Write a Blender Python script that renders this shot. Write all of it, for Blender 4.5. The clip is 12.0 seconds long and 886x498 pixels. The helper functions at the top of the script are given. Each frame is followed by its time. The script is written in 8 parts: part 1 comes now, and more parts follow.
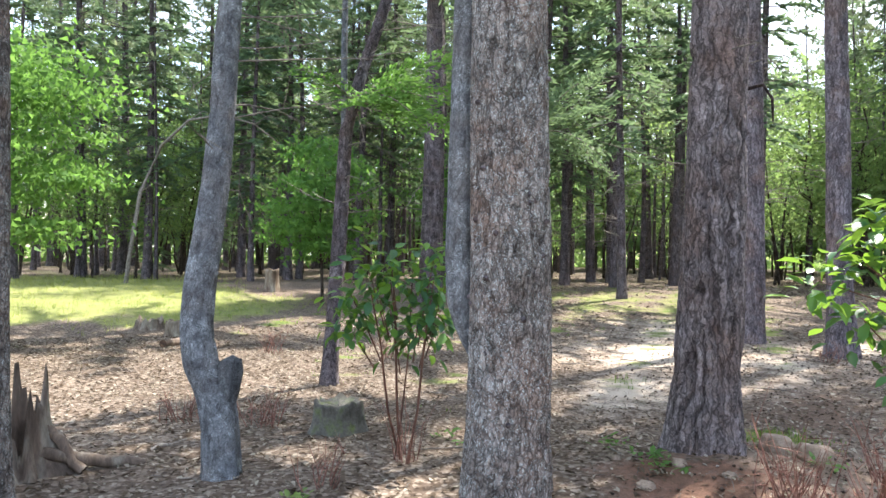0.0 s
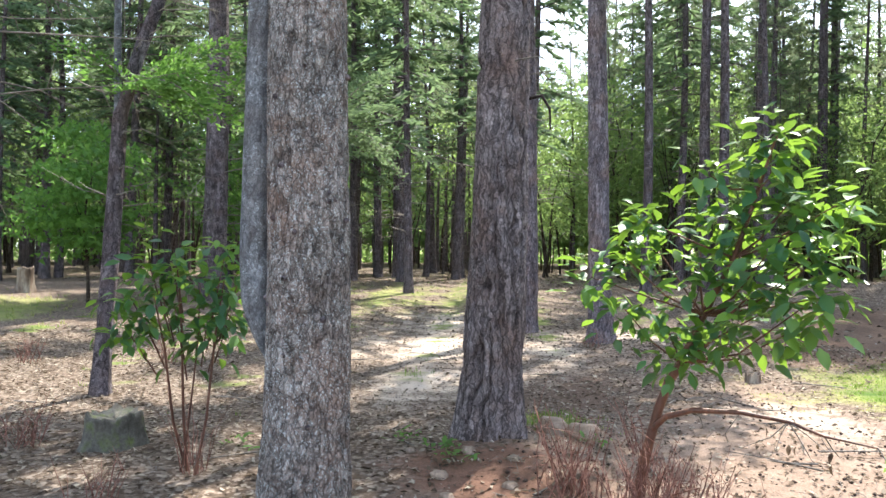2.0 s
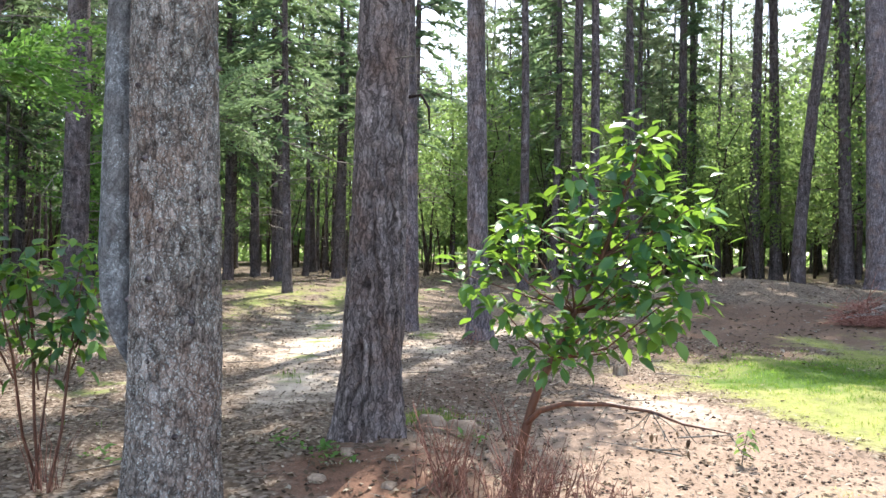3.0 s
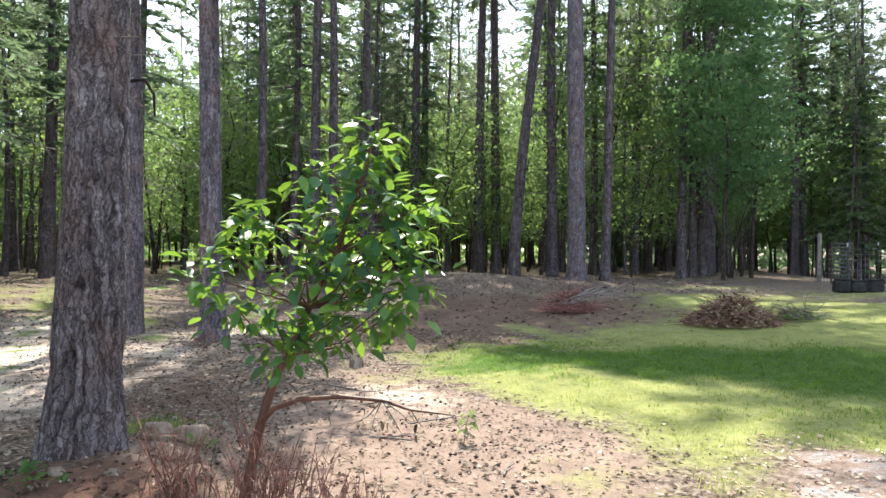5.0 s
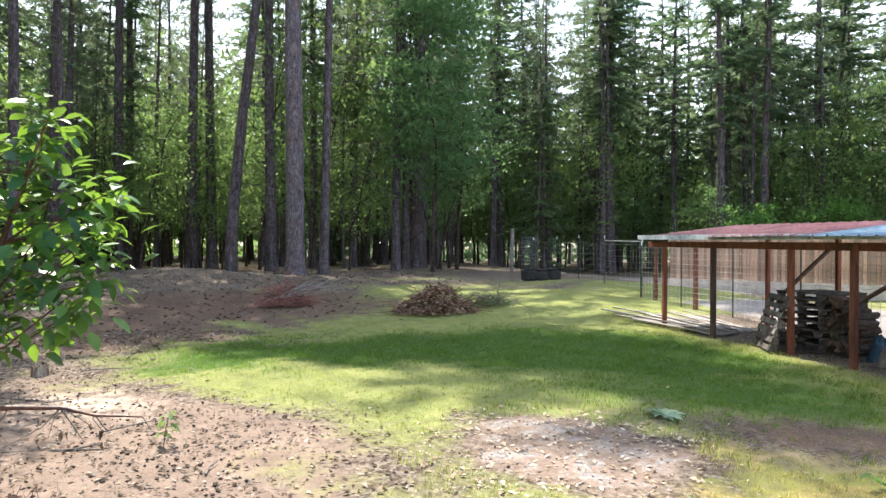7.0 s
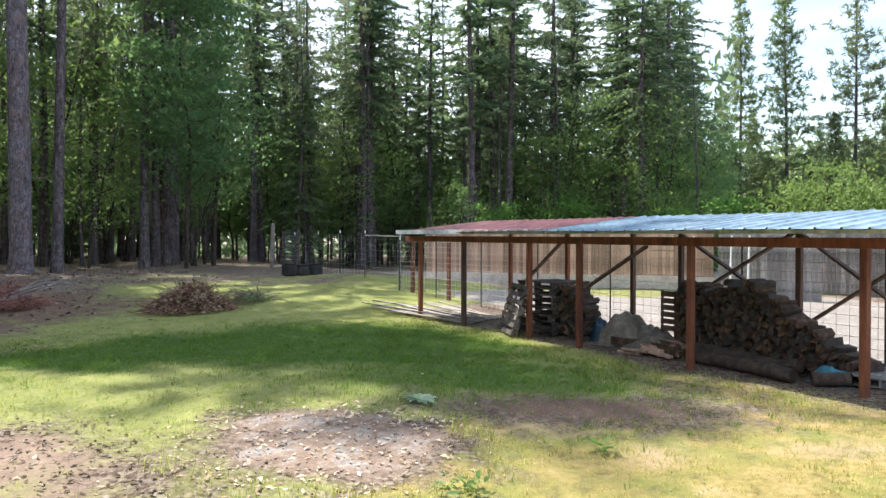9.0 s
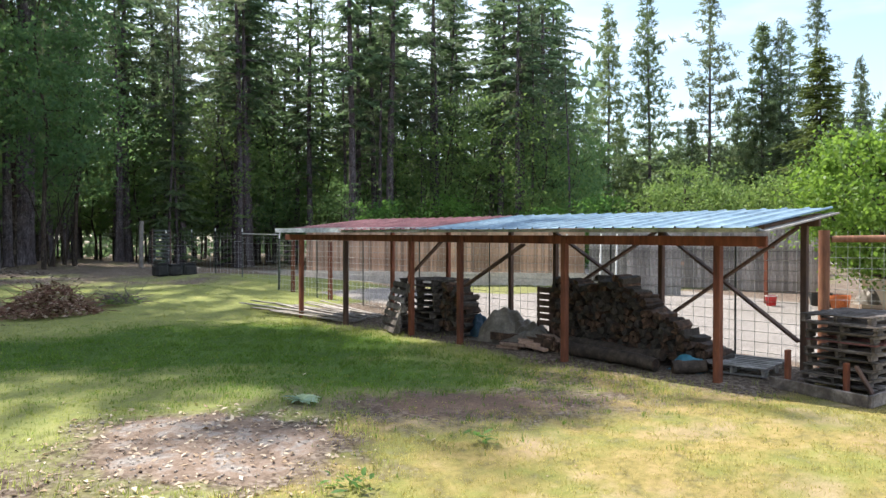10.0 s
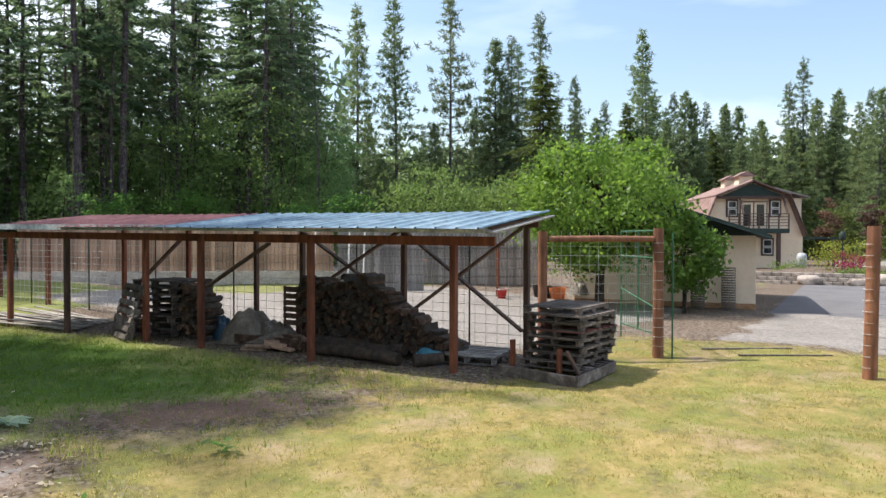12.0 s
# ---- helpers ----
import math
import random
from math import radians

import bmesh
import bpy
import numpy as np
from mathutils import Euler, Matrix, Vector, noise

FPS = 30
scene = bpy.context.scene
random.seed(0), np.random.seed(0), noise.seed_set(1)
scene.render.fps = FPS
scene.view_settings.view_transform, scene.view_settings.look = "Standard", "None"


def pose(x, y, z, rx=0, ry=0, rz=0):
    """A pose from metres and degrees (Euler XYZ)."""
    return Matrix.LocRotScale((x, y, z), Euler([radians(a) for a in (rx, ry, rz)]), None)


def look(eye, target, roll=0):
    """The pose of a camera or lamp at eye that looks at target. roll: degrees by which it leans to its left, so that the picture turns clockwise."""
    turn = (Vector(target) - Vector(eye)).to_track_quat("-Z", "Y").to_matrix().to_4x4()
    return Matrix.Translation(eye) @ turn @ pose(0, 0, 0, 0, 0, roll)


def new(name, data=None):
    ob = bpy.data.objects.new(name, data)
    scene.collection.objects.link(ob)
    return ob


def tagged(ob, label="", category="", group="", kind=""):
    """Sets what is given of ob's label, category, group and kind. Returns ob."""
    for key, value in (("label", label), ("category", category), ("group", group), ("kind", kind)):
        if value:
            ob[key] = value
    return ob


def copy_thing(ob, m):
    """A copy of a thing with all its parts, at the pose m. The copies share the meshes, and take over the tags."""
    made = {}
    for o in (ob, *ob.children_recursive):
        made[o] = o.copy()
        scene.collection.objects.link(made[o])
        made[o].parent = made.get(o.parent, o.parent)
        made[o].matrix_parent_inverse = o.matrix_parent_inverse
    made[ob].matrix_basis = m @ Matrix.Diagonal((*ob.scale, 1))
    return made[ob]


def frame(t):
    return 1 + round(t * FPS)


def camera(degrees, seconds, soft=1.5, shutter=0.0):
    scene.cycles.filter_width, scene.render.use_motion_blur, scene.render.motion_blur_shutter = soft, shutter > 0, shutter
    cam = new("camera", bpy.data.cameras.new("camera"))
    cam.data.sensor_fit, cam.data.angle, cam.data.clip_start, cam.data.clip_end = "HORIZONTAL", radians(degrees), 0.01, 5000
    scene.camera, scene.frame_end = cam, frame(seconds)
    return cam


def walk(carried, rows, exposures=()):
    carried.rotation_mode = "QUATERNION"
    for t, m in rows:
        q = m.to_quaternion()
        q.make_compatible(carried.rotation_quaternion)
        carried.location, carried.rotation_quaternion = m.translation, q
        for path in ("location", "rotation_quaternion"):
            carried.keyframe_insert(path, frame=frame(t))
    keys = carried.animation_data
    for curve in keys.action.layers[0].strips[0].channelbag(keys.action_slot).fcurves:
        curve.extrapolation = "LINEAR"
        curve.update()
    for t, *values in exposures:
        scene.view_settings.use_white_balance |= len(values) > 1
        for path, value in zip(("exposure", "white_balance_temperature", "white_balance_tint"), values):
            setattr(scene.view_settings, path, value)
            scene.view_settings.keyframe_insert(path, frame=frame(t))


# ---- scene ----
# ---- camera and walk ----
cam = camera(63.55, 12.0)
PATH = [
    (0, 0.004, 0.098, 1.836, 90.517, -0.707, 57.923),
    (0.5, 0.007, 0.072, 1.840, 90.461, -0.668, 54.125),
    (1, -0.004, 0.077, 1.852, 90.425, -0.640, 49.906),
    (1.5, -0.045, 0.061, 1.859, 90.345, -0.642, 45.603),
    (2, -0.069, 0.046, 1.864, 90.297, -0.618, 40.922),
    (2.5, -0.073, 0.070, 1.869, 90.260, -0.571, 36.161),
    (3, -0.075, 0.091, 1.869, 90.264, -0.576, 31.461),
    (5, -0.023, 0.061, 1.871, 90.141, -0.452, 10.837),
    (5.5, -0.008, 0.016, 1.872, 90.057, -0.436, 5.269),
    (6, -0.000, 0.000, 1.863, 89.990, -0.390, 0.001),
    (6.5, 0.068, -0.009, 1.858, 89.926, -0.301, -5.430),
    (7, 0.131, -0.013, 1.850, 89.827, -0.222, -11.130),
    (9, 0.147, -0.074, 1.826, 89.521, -0.106, -29.994),
    (9.5, 0.119, -0.087, 1.823, 89.464, -0.026, -34.688),
    (10, 0.093, -0.102, 1.828, 89.388, -0.001, -39.533),
    (10.5, 0.079, -0.125, 1.843, 89.323, -0.020, -44.403),
    (11, 0.073, -0.135, 1.852, 89.256, -0.055, -49.250),
    (11.5, 0.090, -0.145, 1.859, 89.198, -0.062, -54.269),
    (12, 0.126, -0.162, 1.868, 89.140, -0.105, -59.316),
]
walk(cam, [(t, pose(x, y, z, rx, ry, rz)) for t, x, y, z, rx, ry, rz in PATH],
     exposures=[(0, 1.77), (1.5, 1.72), (3, 1.63), (5, 1.41), (7, 1.32), (9, 1.12), (10.5, 0.85), (12, 0.56)])

# ---- world and sun ----
SUN_YAW, SUN_EL = 13.0, 55.0          # the sun stands beyond the forest edge
world = bpy.data.worlds.new("sky")
scene.world = world
world.use_nodes = True
wn, wl = world.node_tree.nodes, world.node_tree.links
wn.clear()
w_out, w_bg, w_sky = wn.new("ShaderNodeOutputWorld"), wn.new("ShaderNodeBackground"), wn.new("ShaderNodeTexSky")
w_sky.sky_type, w_sky.sun_disc = "NISHITA", False
w_sky.sun_elevation, w_sky.sun_rotation = radians(SUN_EL), radians(-SUN_YAW)
w_sky.air_density, w_sky.dust_density = 1.2, 1.5
w_co, w_map, w_cloud, w_ramp, w_mix = (wn.new("ShaderNodeTexCoord"), wn.new("ShaderNodeMapping"), wn.new("ShaderNodeTexNoise"),
                                       wn.new("ShaderNodeValToRGB"), wn.new("ShaderNodeMixRGB"))
w_map.inputs["Scale"].default_value = (1.0, 1.0, 4.0)
w_cloud.inputs["Scale"].default_value, w_cloud.inputs["Detail"].default_value = 1.6, 6
w_ramp.color_ramp.elements[0].position, w_ramp.color_ramp.elements[1].position = 0.42, 0.7
w_mix.inputs["Color2"].default_value = (6.2, 6.8, 7.7, 1)
wl.new(w_co.outputs["Generated"], w_map.inputs["Vector"])
wl.new(w_map.outputs["Vector"], w_cloud.inputs["Vector"])
wl.new(w_cloud.outputs["Fac"], w_ramp.inputs["Fac"])
wl.new(w_ramp.outputs["Color"], w_mix.inputs["Fac"])
wl.new(w_sky.outputs["Color"], w_mix.inputs["Color1"])
wl.new(w_mix.outputs["Color"], w_bg.inputs["Color"])
wl.new(w_bg.outputs["Background"], w_out.inputs["Surface"])
w_bg.inputs["Strength"].default_value = 0.15
sun_data = bpy.data.lights.new("sun", "SUN")
sun_data.energy, sun_data.angle, sun_data.color = 4.8, radians(0.6), (1.0, 0.95, 0.86)
sun = new("sun", sun_data)
sun.matrix_world = look((0, 0, 60), Vector((0, 0, 60)) + Vector((math.sin(radians(SUN_YAW)) * math.cos(radians(SUN_EL)),
                        -math.cos(radians(SUN_YAW)) * math.cos(radians(SUN_EL)), -math.sin(radians(SUN_EL)))))


# ---- materials ----
def mat_base(name):
    m = bpy.data.materials.new(name)
    m.use_nodes = True
    nt = m.node_tree
    return m, nt.nodes, nt.links, nt.nodes["Principled BSDF"], nt.nodes["Material Output"]


def ramp(nodes, stops):
    r = nodes.new("ShaderNodeValToRGB")
    el = r.color_ramp.elements
    while len(el) < len(stops):
        el.new(0.5)
    for e, (p, c) in zip(el, stops):
        e.position, e.color = p, (*c, 1)
    return r


def coords(nodes, links, scale=(1, 1, 1), space="Object"):
    co, mp = nodes.new("ShaderNodeTexCoord"), nodes.new("ShaderNodeMapping")
    mp.inputs["Scale"].default_value = scale
    links.new(co.outputs[space], mp.inputs["Vector"])
    return mp.outputs["Vector"]


def tex_noise(nodes, links, vec, scale, detail=5, rough=0.6):
    n = nodes.new("ShaderNodeTexNoise")
    n.inputs["Scale"].default_value, n.inputs["Detail"].default_value, n.inputs["Roughness"].default_value = scale, detail, rough
    links.new(vec, n.inputs["Vector"])
    return n.outputs["Fac"]


def mix_rgb(nodes, links, fac, a, b, kind="MIX"):
    x = nodes.new("ShaderNodeMixRGB")
    x.blend_type = kind
    for slot, v in (("Fac", fac), ("Color1", a), ("Color2", b)):
        if isinstance(v, (int, float)):
            x.inputs[slot].default_value = v
        elif isinstance(v, tuple):
            x.inputs[slot].default_value = (*v, 1)
        else:
            links.new(v, x.inputs[slot])
    return x.outputs["Color"]


def bump(nodes, links, height, strength, distance, out):
    b = nodes.new("ShaderNodeBump")
    b.inputs["Strength"].default_value, b.inputs["Distance"].default_value = strength, distance
    links.new(height, b.inputs["Height"])
    links.new(b.outputs["Normal"], out.inputs["Normal"])


def weathered(name, dark, mid, light, scale=6.0, stretch=(1, 1, 1), rough=0.85, metal=0.0, relief=0.4, depth=0.01, vary=0.25, grain=0.35):
    """A worn surface: grain at two scales, stains, relief and a tint that differs from piece to piece."""
    m, n, l, p, _ = mat_base(name)
    vec = coords(n, l, stretch)
    fine, broad = tex_noise(n, l, vec, scale * 5, 6, 0.7), tex_noise(n, l, vec, scale, 4)
    r = ramp(n, [(0.3, dark), (0.5, mid), (0.72, light)])
    l.new(broad, r.inputs["Fac"])
    g = ramp(n, [(0.3, (0.9 - grain,) * 3), (0.7, (0.9 + grain,) * 3)])
    l.new(fine, g.inputs["Fac"])
    col = mix_rgb(n, l, 1.0, r.outputs["Color"], g.outputs["Color"], "MULTIPLY")
    info = n.new("ShaderNodeObjectInfo")
    tint = ramp(n, [(0.0, (1 - vary,) * 3), (1.0, (1 + vary,) * 3)])
    l.new(info.outputs["Random"], tint.inputs["Fac"])
    col = mix_rgb(n, l, 1.0, col, tint.outputs["Color"], "MULTIPLY")
    l.new(col, p.inputs["Base Color"])
    p.inputs["Roughness"].default_value, p.inputs["Metallic"].default_value = rough, metal
    bump(n, l, fine, relief, depth, p)
    return m


def bark(name, dark, mid, light, lichen, amount, width=0.05, tall=0.3, red=(0.16, 0.09, 0.075), deep=0.3, edge=0.16, mottle=0.35, groove_shade=False):
    """Cracked conifer bark: upright plates that differ in tone, flakes on them, dark cracks, reddish ones and pale lichen."""
    m, n, l, p, _ = mat_base(name)
    raw = coords(n, l)
    wn_ = n.new("ShaderNodeTexNoise")
    wn_.inputs["Scale"].default_value, wn_.inputs["Detail"].default_value = 9.0, 6
    l.new(raw, wn_.inputs["Vector"])
    shift = n.new("ShaderNodeVectorMath")
    shift.operation = "MULTIPLY_ADD"
    l.new(wn_.outputs["Color"], shift.inputs[0])
    shift.inputs[1].default_value = (width * 2.6, width * 2.6, width * 5)
    l.new(raw, shift.inputs[2])

    def cells(size, feature, high):
        mp, v = n.new("ShaderNodeMapping"), n.new("ShaderNodeTexVoronoi")
        mp.inputs["Scale"].default_value = (1, 1, high)
        l.new(shift.outputs[0], mp.inputs["Vector"])
        v.feature = feature
        v.inputs["Scale"].default_value = 1 / size
        l.new(mp.outputs["Vector"], v.inputs["Vector"])
        return v

    plate = cells(width, "F1", tall)
    gap = cells(width, "DISTANCE_TO_EDGE", tall)
    chip = cells(width * 0.36, "F1", 0.55)
    chip_gap = cells(width * 0.36, "DISTANCE_TO_EDGE", 0.55)
    fine = tex_noise(n, l, raw, 120, 5, 0.75)
    broad = tex_noise(n, l, raw, 2.4, 5, 0.65)
    blot = tex_noise(n, l, raw, 5.5, 6, 0.7)
    spots = tex_noise(n, l, raw, 75, 6, 0.8)

    def tone(col, lo, hi):
        bw = n.new("ShaderNodeRGBToBW")
        l.new(col, bw.inputs["Color"])
        r = ramp(n, [(0.15, (lo,) * 3), (0.85, (hi,) * 3)])
        l.new(bw.outputs[0], r.inputs["Fac"])
        return r.outputs["Color"]

    c0 = ramp(n, [(0.3, dark), (0.5, mid), (0.68, light)])
    l.new(blot, c0.inputs["Fac"])
    c = mix_rgb(n, l, 1.0, c0.outputs["Color"], tone(plate.outputs["Color"], 1 - mottle, 1 + mottle), "MULTIPLY")
    c = mix_rgb(n, l, 1.0, c, tone(chip.outputs["Color"], 1 - mottle, 1 + mottle), "MULTIPLY")
    g = ramp(n, [(0.32, (0.74,) * 3), (0.68, (1.22,) * 3)] if groove_shade else [(0.32, (0.6, 0.6, 0.6)), (0.68, (1.35, 1.35, 1.35))])
    l.new(fine, g.inputs["Fac"])
    c = mix_rgb(n, l, 1.0, c, g.outputs["Color"], "MULTIPLY")
    rr = ramp(n, [(0.46, (0, 0, 0)), (0.66, (0.7, 0.7, 0.7))])
    l.new(broad, rr.inputs["Fac"])
    c = mix_rgb(n, l, rr.outputs["Color"], c, mix_rgb(n, l, 1.0, red, g.outputs["Color"], "MULTIPLY"))
    lr, lb = ramp(n, [(0.53, (0, 0, 0)), (0.59, (0.9, 0.9, 0.9))]), ramp(n, [(0.56 - amount, (0, 0, 0)), (0.68 - amount, (1, 1, 1))])
    l.new(spots, lr.inputs["Fac"])
    l.new(blot, lb.inputs["Fac"])
    lm = mix_rgb(n, l, 1.0, lr.outputs["Color"], lb.outputs["Color"], "MULTIPLY")
    c = mix_rgb(n, l, lm, c, lichen)
    e1, e2 = ramp(n, [(0.0, (deep,) * 3), (edge, (1, 1, 1))]), ramp(n, [(0.0, (0.58,) * 3), (0.14, (1, 1, 1))])
    l.new(gap.outputs["Distance"], e1.inputs["Fac"])
    l.new(chip_gap.outputs["Distance"], e2.inputs["Fac"])
    c = mix_rgb(n, l, 1.0, c, e1.outputs["Color"], "MULTIPLY")
    c = mix_rgb(n, l, 1.0, c, e2.outputs["Color"], "MULTIPLY")
    ridge = ramp(n, [(0.34, (0.86 if groove_shade else 0.55,) * 3), (0.62, (1.1 if groove_shade else 1.18,) * 3)])
    l.new(tex_noise(n, l, coords(n, l, (1, 1, 0.2)), 0.9 / width, 6, 0.7), ridge.inputs["Fac"])
    c = mix_rgb(n, l, 1.0, c, ridge.outputs["Color"], "MULTIPLY")
    # furrow tone: darker bark in the cracks plus painted shade of the grooves
    if groove_shade:
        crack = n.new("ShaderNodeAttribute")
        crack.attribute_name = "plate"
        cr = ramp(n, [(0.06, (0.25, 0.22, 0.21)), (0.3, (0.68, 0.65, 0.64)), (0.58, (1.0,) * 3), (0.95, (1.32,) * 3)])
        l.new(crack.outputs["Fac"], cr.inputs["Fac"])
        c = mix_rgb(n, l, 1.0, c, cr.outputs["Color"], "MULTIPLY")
    l.new(c, p.inputs["Base Color"])
    p.inputs["Roughness"].default_value = 0.95
    p.inputs["Specular IOR Level"].default_value = 0.15
    h = mix_rgb(n, l, 0.5, mix_rgb(n, l, 0.5, e1.outputs["Color"], ridge.outputs["Color"]), mix_rgb(n, l, 0.5, e2.outputs["Color"], fine))
    bump(n, l, h, 1.0, 0.02, p)
    return m


def leafy(name, dark, mid, light, through_col, glow=0.45, rough=0.6, gloss=0.25, patches=None):
    """Leaves that let sunlight through; the green differs from leaf to leaf and from tree to tree."""
    m, n, l, p, out = mat_base(name)
    geo, info = n.new("ShaderNodeNewGeometry"), n.new("ShaderNodeObjectInfo")
    r = ramp(n, [(0.0, dark), (0.5, mid), (1.0, light)])
    both, wrap = n.new("ShaderNodeMath"), n.new("ShaderNodeMath")
    both.operation, wrap.operation = "ADD", "FRACT"
    l.new(geo.outputs["Random Per Island"], both.inputs[0])
    l.new(info.outputs["Random"], both.inputs[1])
    l.new(both.outputs[0], wrap.inputs[0])
    l.new(wrap.outputs[0], r.inputs["Fac"])
    tint = ramp(n, [(0.0, (0.72, 0.8, 0.85)), (1.0, (1.25, 1.15, 0.95))])
    l.new(info.outputs["Random"], tint.inputs["Fac"])
    col = mix_rgb(n, l, 1.0, r.outputs["Color"], tint.outputs["Color"], "MULTIPLY")
    if patches:
        spread = ramp(n, [(0.42, (0, 0, 0)), (0.62, (0.85, 0.85, 0.85))])
        l.new(tex_noise(n, l, coords(n, l), 0.55, 4, 0.6), spread.inputs["Fac"])
        col = mix_rgb(n, l, spread.outputs["Color"], col, patches)
    l.new(col, p.inputs["Base Color"])
    p.inputs["Roughness"].default_value, p.inputs["Specular IOR Level"].default_value = rough, gloss
    t = n.new("ShaderNodeBsdfTranslucent")
    tc = mix_rgb(n, l, 0.6, col, through_col)
    l.new(tc, t.inputs["Color"])
    mx = n.new("ShaderNodeMixShader")
    mx.inputs["Fac"].default_value = glow
    l.new(p.outputs["BSDF"], mx.inputs[1])
    l.new(t.outputs["BSDF"], mx.inputs[2])
    l.new(mx.outputs["Shader"], out.inputs["Surface"])
    return m


def plain(name, col, rough=0.6, metal=0.0):
    return weathered(name, tuple(c * 0.8 for c in col), col, tuple(min(1, c * 1.15) for c in col), 4, rough=rough, metal=metal, relief=0.1, vary=0.1)


def ground_material():
    m, n, l, p, _ = mat_base("forest_floor")
    vec = coords(n, l, (1, 1, 1))
    big, mid, fine, grain = (tex_noise(n, l, vec, s, 6, 0.65) for s in (0.55, 3.0, 14.0, 70.0))
    v = n.new("ShaderNodeTexVoronoi")
    v.inputs["Scale"].default_value = 26
    l.new(vec, v.inputs["Vector"])
    bits = n.new("ShaderNodeRGBToBW")
    l.new(v.outputs["Color"], bits.inputs["Color"])

    def shade(stops, src):
        r = ramp(n, stops)
        l.new(src, r.inputs["Fac"])
        return r.outputs["Color"]

    def mask(name, lo, hi):
        a = n.new("ShaderNodeAttribute")
        a.attribute_name = name
        s = n.new("ShaderNodeMath")
        s.operation = "MULTIPLY_ADD"
        l.new(mid, s.inputs[0])
        s.inputs[1].default_value = 1.3
        l.new(a.outputs["Fac"], s.inputs[2])
        s2 = n.new("ShaderNodeMath")
        s2.operation = "MULTIPLY_ADD"
        l.new(fine, s2.inputs[0])
        s2.inputs[1].default_value = 0.5
        l.new(s.outputs[0], s2.inputs[2])
        r = ramp(n, [(lo, (0, 0, 0)), (hi, (1, 1, 1))])
        q = n.new("ShaderNodeMath")
        q.operation = "SUBTRACT"
        l.new(s2.outputs[0], q.inputs[0])
        q.inputs[1].default_value = 0.9
        l.new(q.outputs[0], r.inputs["Fac"])
        return r.outputs["Color"]

    litter = mix_rgb(n, l, 0.55, shade([(0.32, (0.045, 0.03, 0.022)), (0.5, (0.12, 0.083, 0.06)), (0.68, (0.255, 0.198, 0.153))], fine),
                     shade([(0.1, (0.035, 0.026, 0.02)), (0.5, (0.13, 0.099, 0.078)), (0.95, (0.42, 0.362, 0.306))], bits.outputs[0]))
    duff = mix_rgb(n, l, 0.5, shade([(0.3, (0.065, 0.04, 0.028)), (0.55, (0.15, 0.098, 0.07)), (0.75, (0.25, 0.175, 0.13))], fine),
                   shade([(0.3, (0.05, 0.033, 0.026)), (0.7, (0.25, 0.178, 0.138))], grain))
    # dusty pale soil, lightened further to carry the sun's glare
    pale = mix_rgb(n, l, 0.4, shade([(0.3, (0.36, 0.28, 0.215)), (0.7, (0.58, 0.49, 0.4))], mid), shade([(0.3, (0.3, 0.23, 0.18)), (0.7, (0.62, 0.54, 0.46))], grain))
    soil = mix_rgb(n, l, 0.4, shade([(0.3, (0.15, 0.1, 0.075)), (0.7, (0.3, 0.215, 0.165))], mid),
                   shade([(0.34, (0.07, 0.048, 0.037)), (0.66, (0.38, 0.3, 0.245))], grain))
    redsoil = mix_rgb(n, l, 0.5, shade([(0.3, (0.07, 0.036, 0.025)), (0.7, (0.2, 0.108, 0.075))], fine), shade([(0.3, (0.07, 0.04, 0.03)), (0.7, (0.27, 0.165, 0.12))], grain))
    grass = mix_rgb(n, l, 0.5, shade([(0.3, (0.14, 0.18, 0.05)), (0.55, (0.24, 0.255, 0.085)), (0.75, (0.36, 0.32, 0.15))], mid),
                    shade([(0.3, (0.105, 0.13, 0.04)), (0.7, (0.29, 0.285, 0.115))], fine))
    # greener lawn colour, darkened to deepen the tree shade lying on it
    lush_shade = mix_rgb(n, l, 0.5, shade([(0.3, (0.024, 0.062, 0.013)), (0.52, (0.048, 0.105, 0.022)), (0.72, (0.125, 0.165, 0.045))], mid),
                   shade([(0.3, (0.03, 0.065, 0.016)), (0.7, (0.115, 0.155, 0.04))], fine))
    dry = mix_rgb(n, l, 0.5, shade([(0.32, (0.11, 0.12, 0.028)), (0.5, (0.265, 0.215, 0.072)), (0.68, (0.46, 0.335, 0.17))], mid),
                  shade([(0.3, (0.13, 0.105, 0.034)), (0.7, (0.42, 0.32, 0.145))], fine))
    patch = shade([(0.42, (0, 0, 0)), (0.6, (0.85, 0.85, 0.85))], tex_noise(n, l, vec, 1.1, 5, 0.6))
    dry = mix_rgb(n, l, patch, dry, mix_rgb(n, l, 0.5, shade([(0.3, (0.1, 0.125, 0.03)), (0.7, (0.22, 0.23, 0.06))], mid), shade([(0.3, (0.1, 0.11, 0.03)), (0.7, (0.24, 0.235, 0.075))], grain)))
    thin = shade([(0.52, (0, 0, 0)), (0.68, (0.8, 0.8, 0.8))], tex_noise(n, l, vec, 0.75, 6, 0.65))
    dry = mix_rgb(n, l, thin, dry, mix_rgb(n, l, 0.5, shade([(0.3, (0.2, 0.135, 0.085)), (0.7, (0.42, 0.31, 0.22))], mid), shade([(0.3, (0.15, 0.1, 0.065)), (0.7, (0.46, 0.36, 0.26))], grain)))
    gravel = mix_rgb(n, l, 0.6, shade([(0.1, (0.075, 0.065, 0.06)), (0.9, (0.46, 0.415, 0.385))], bits.outputs[0]),
                     shade([(0.3, (0.13, 0.115, 0.105)), (0.7, (0.34, 0.305, 0.28))], grain))
    tar = shade([(0.3, (0.13, 0.125, 0.13)), (0.7, (0.2, 0.19, 0.195))], grain)
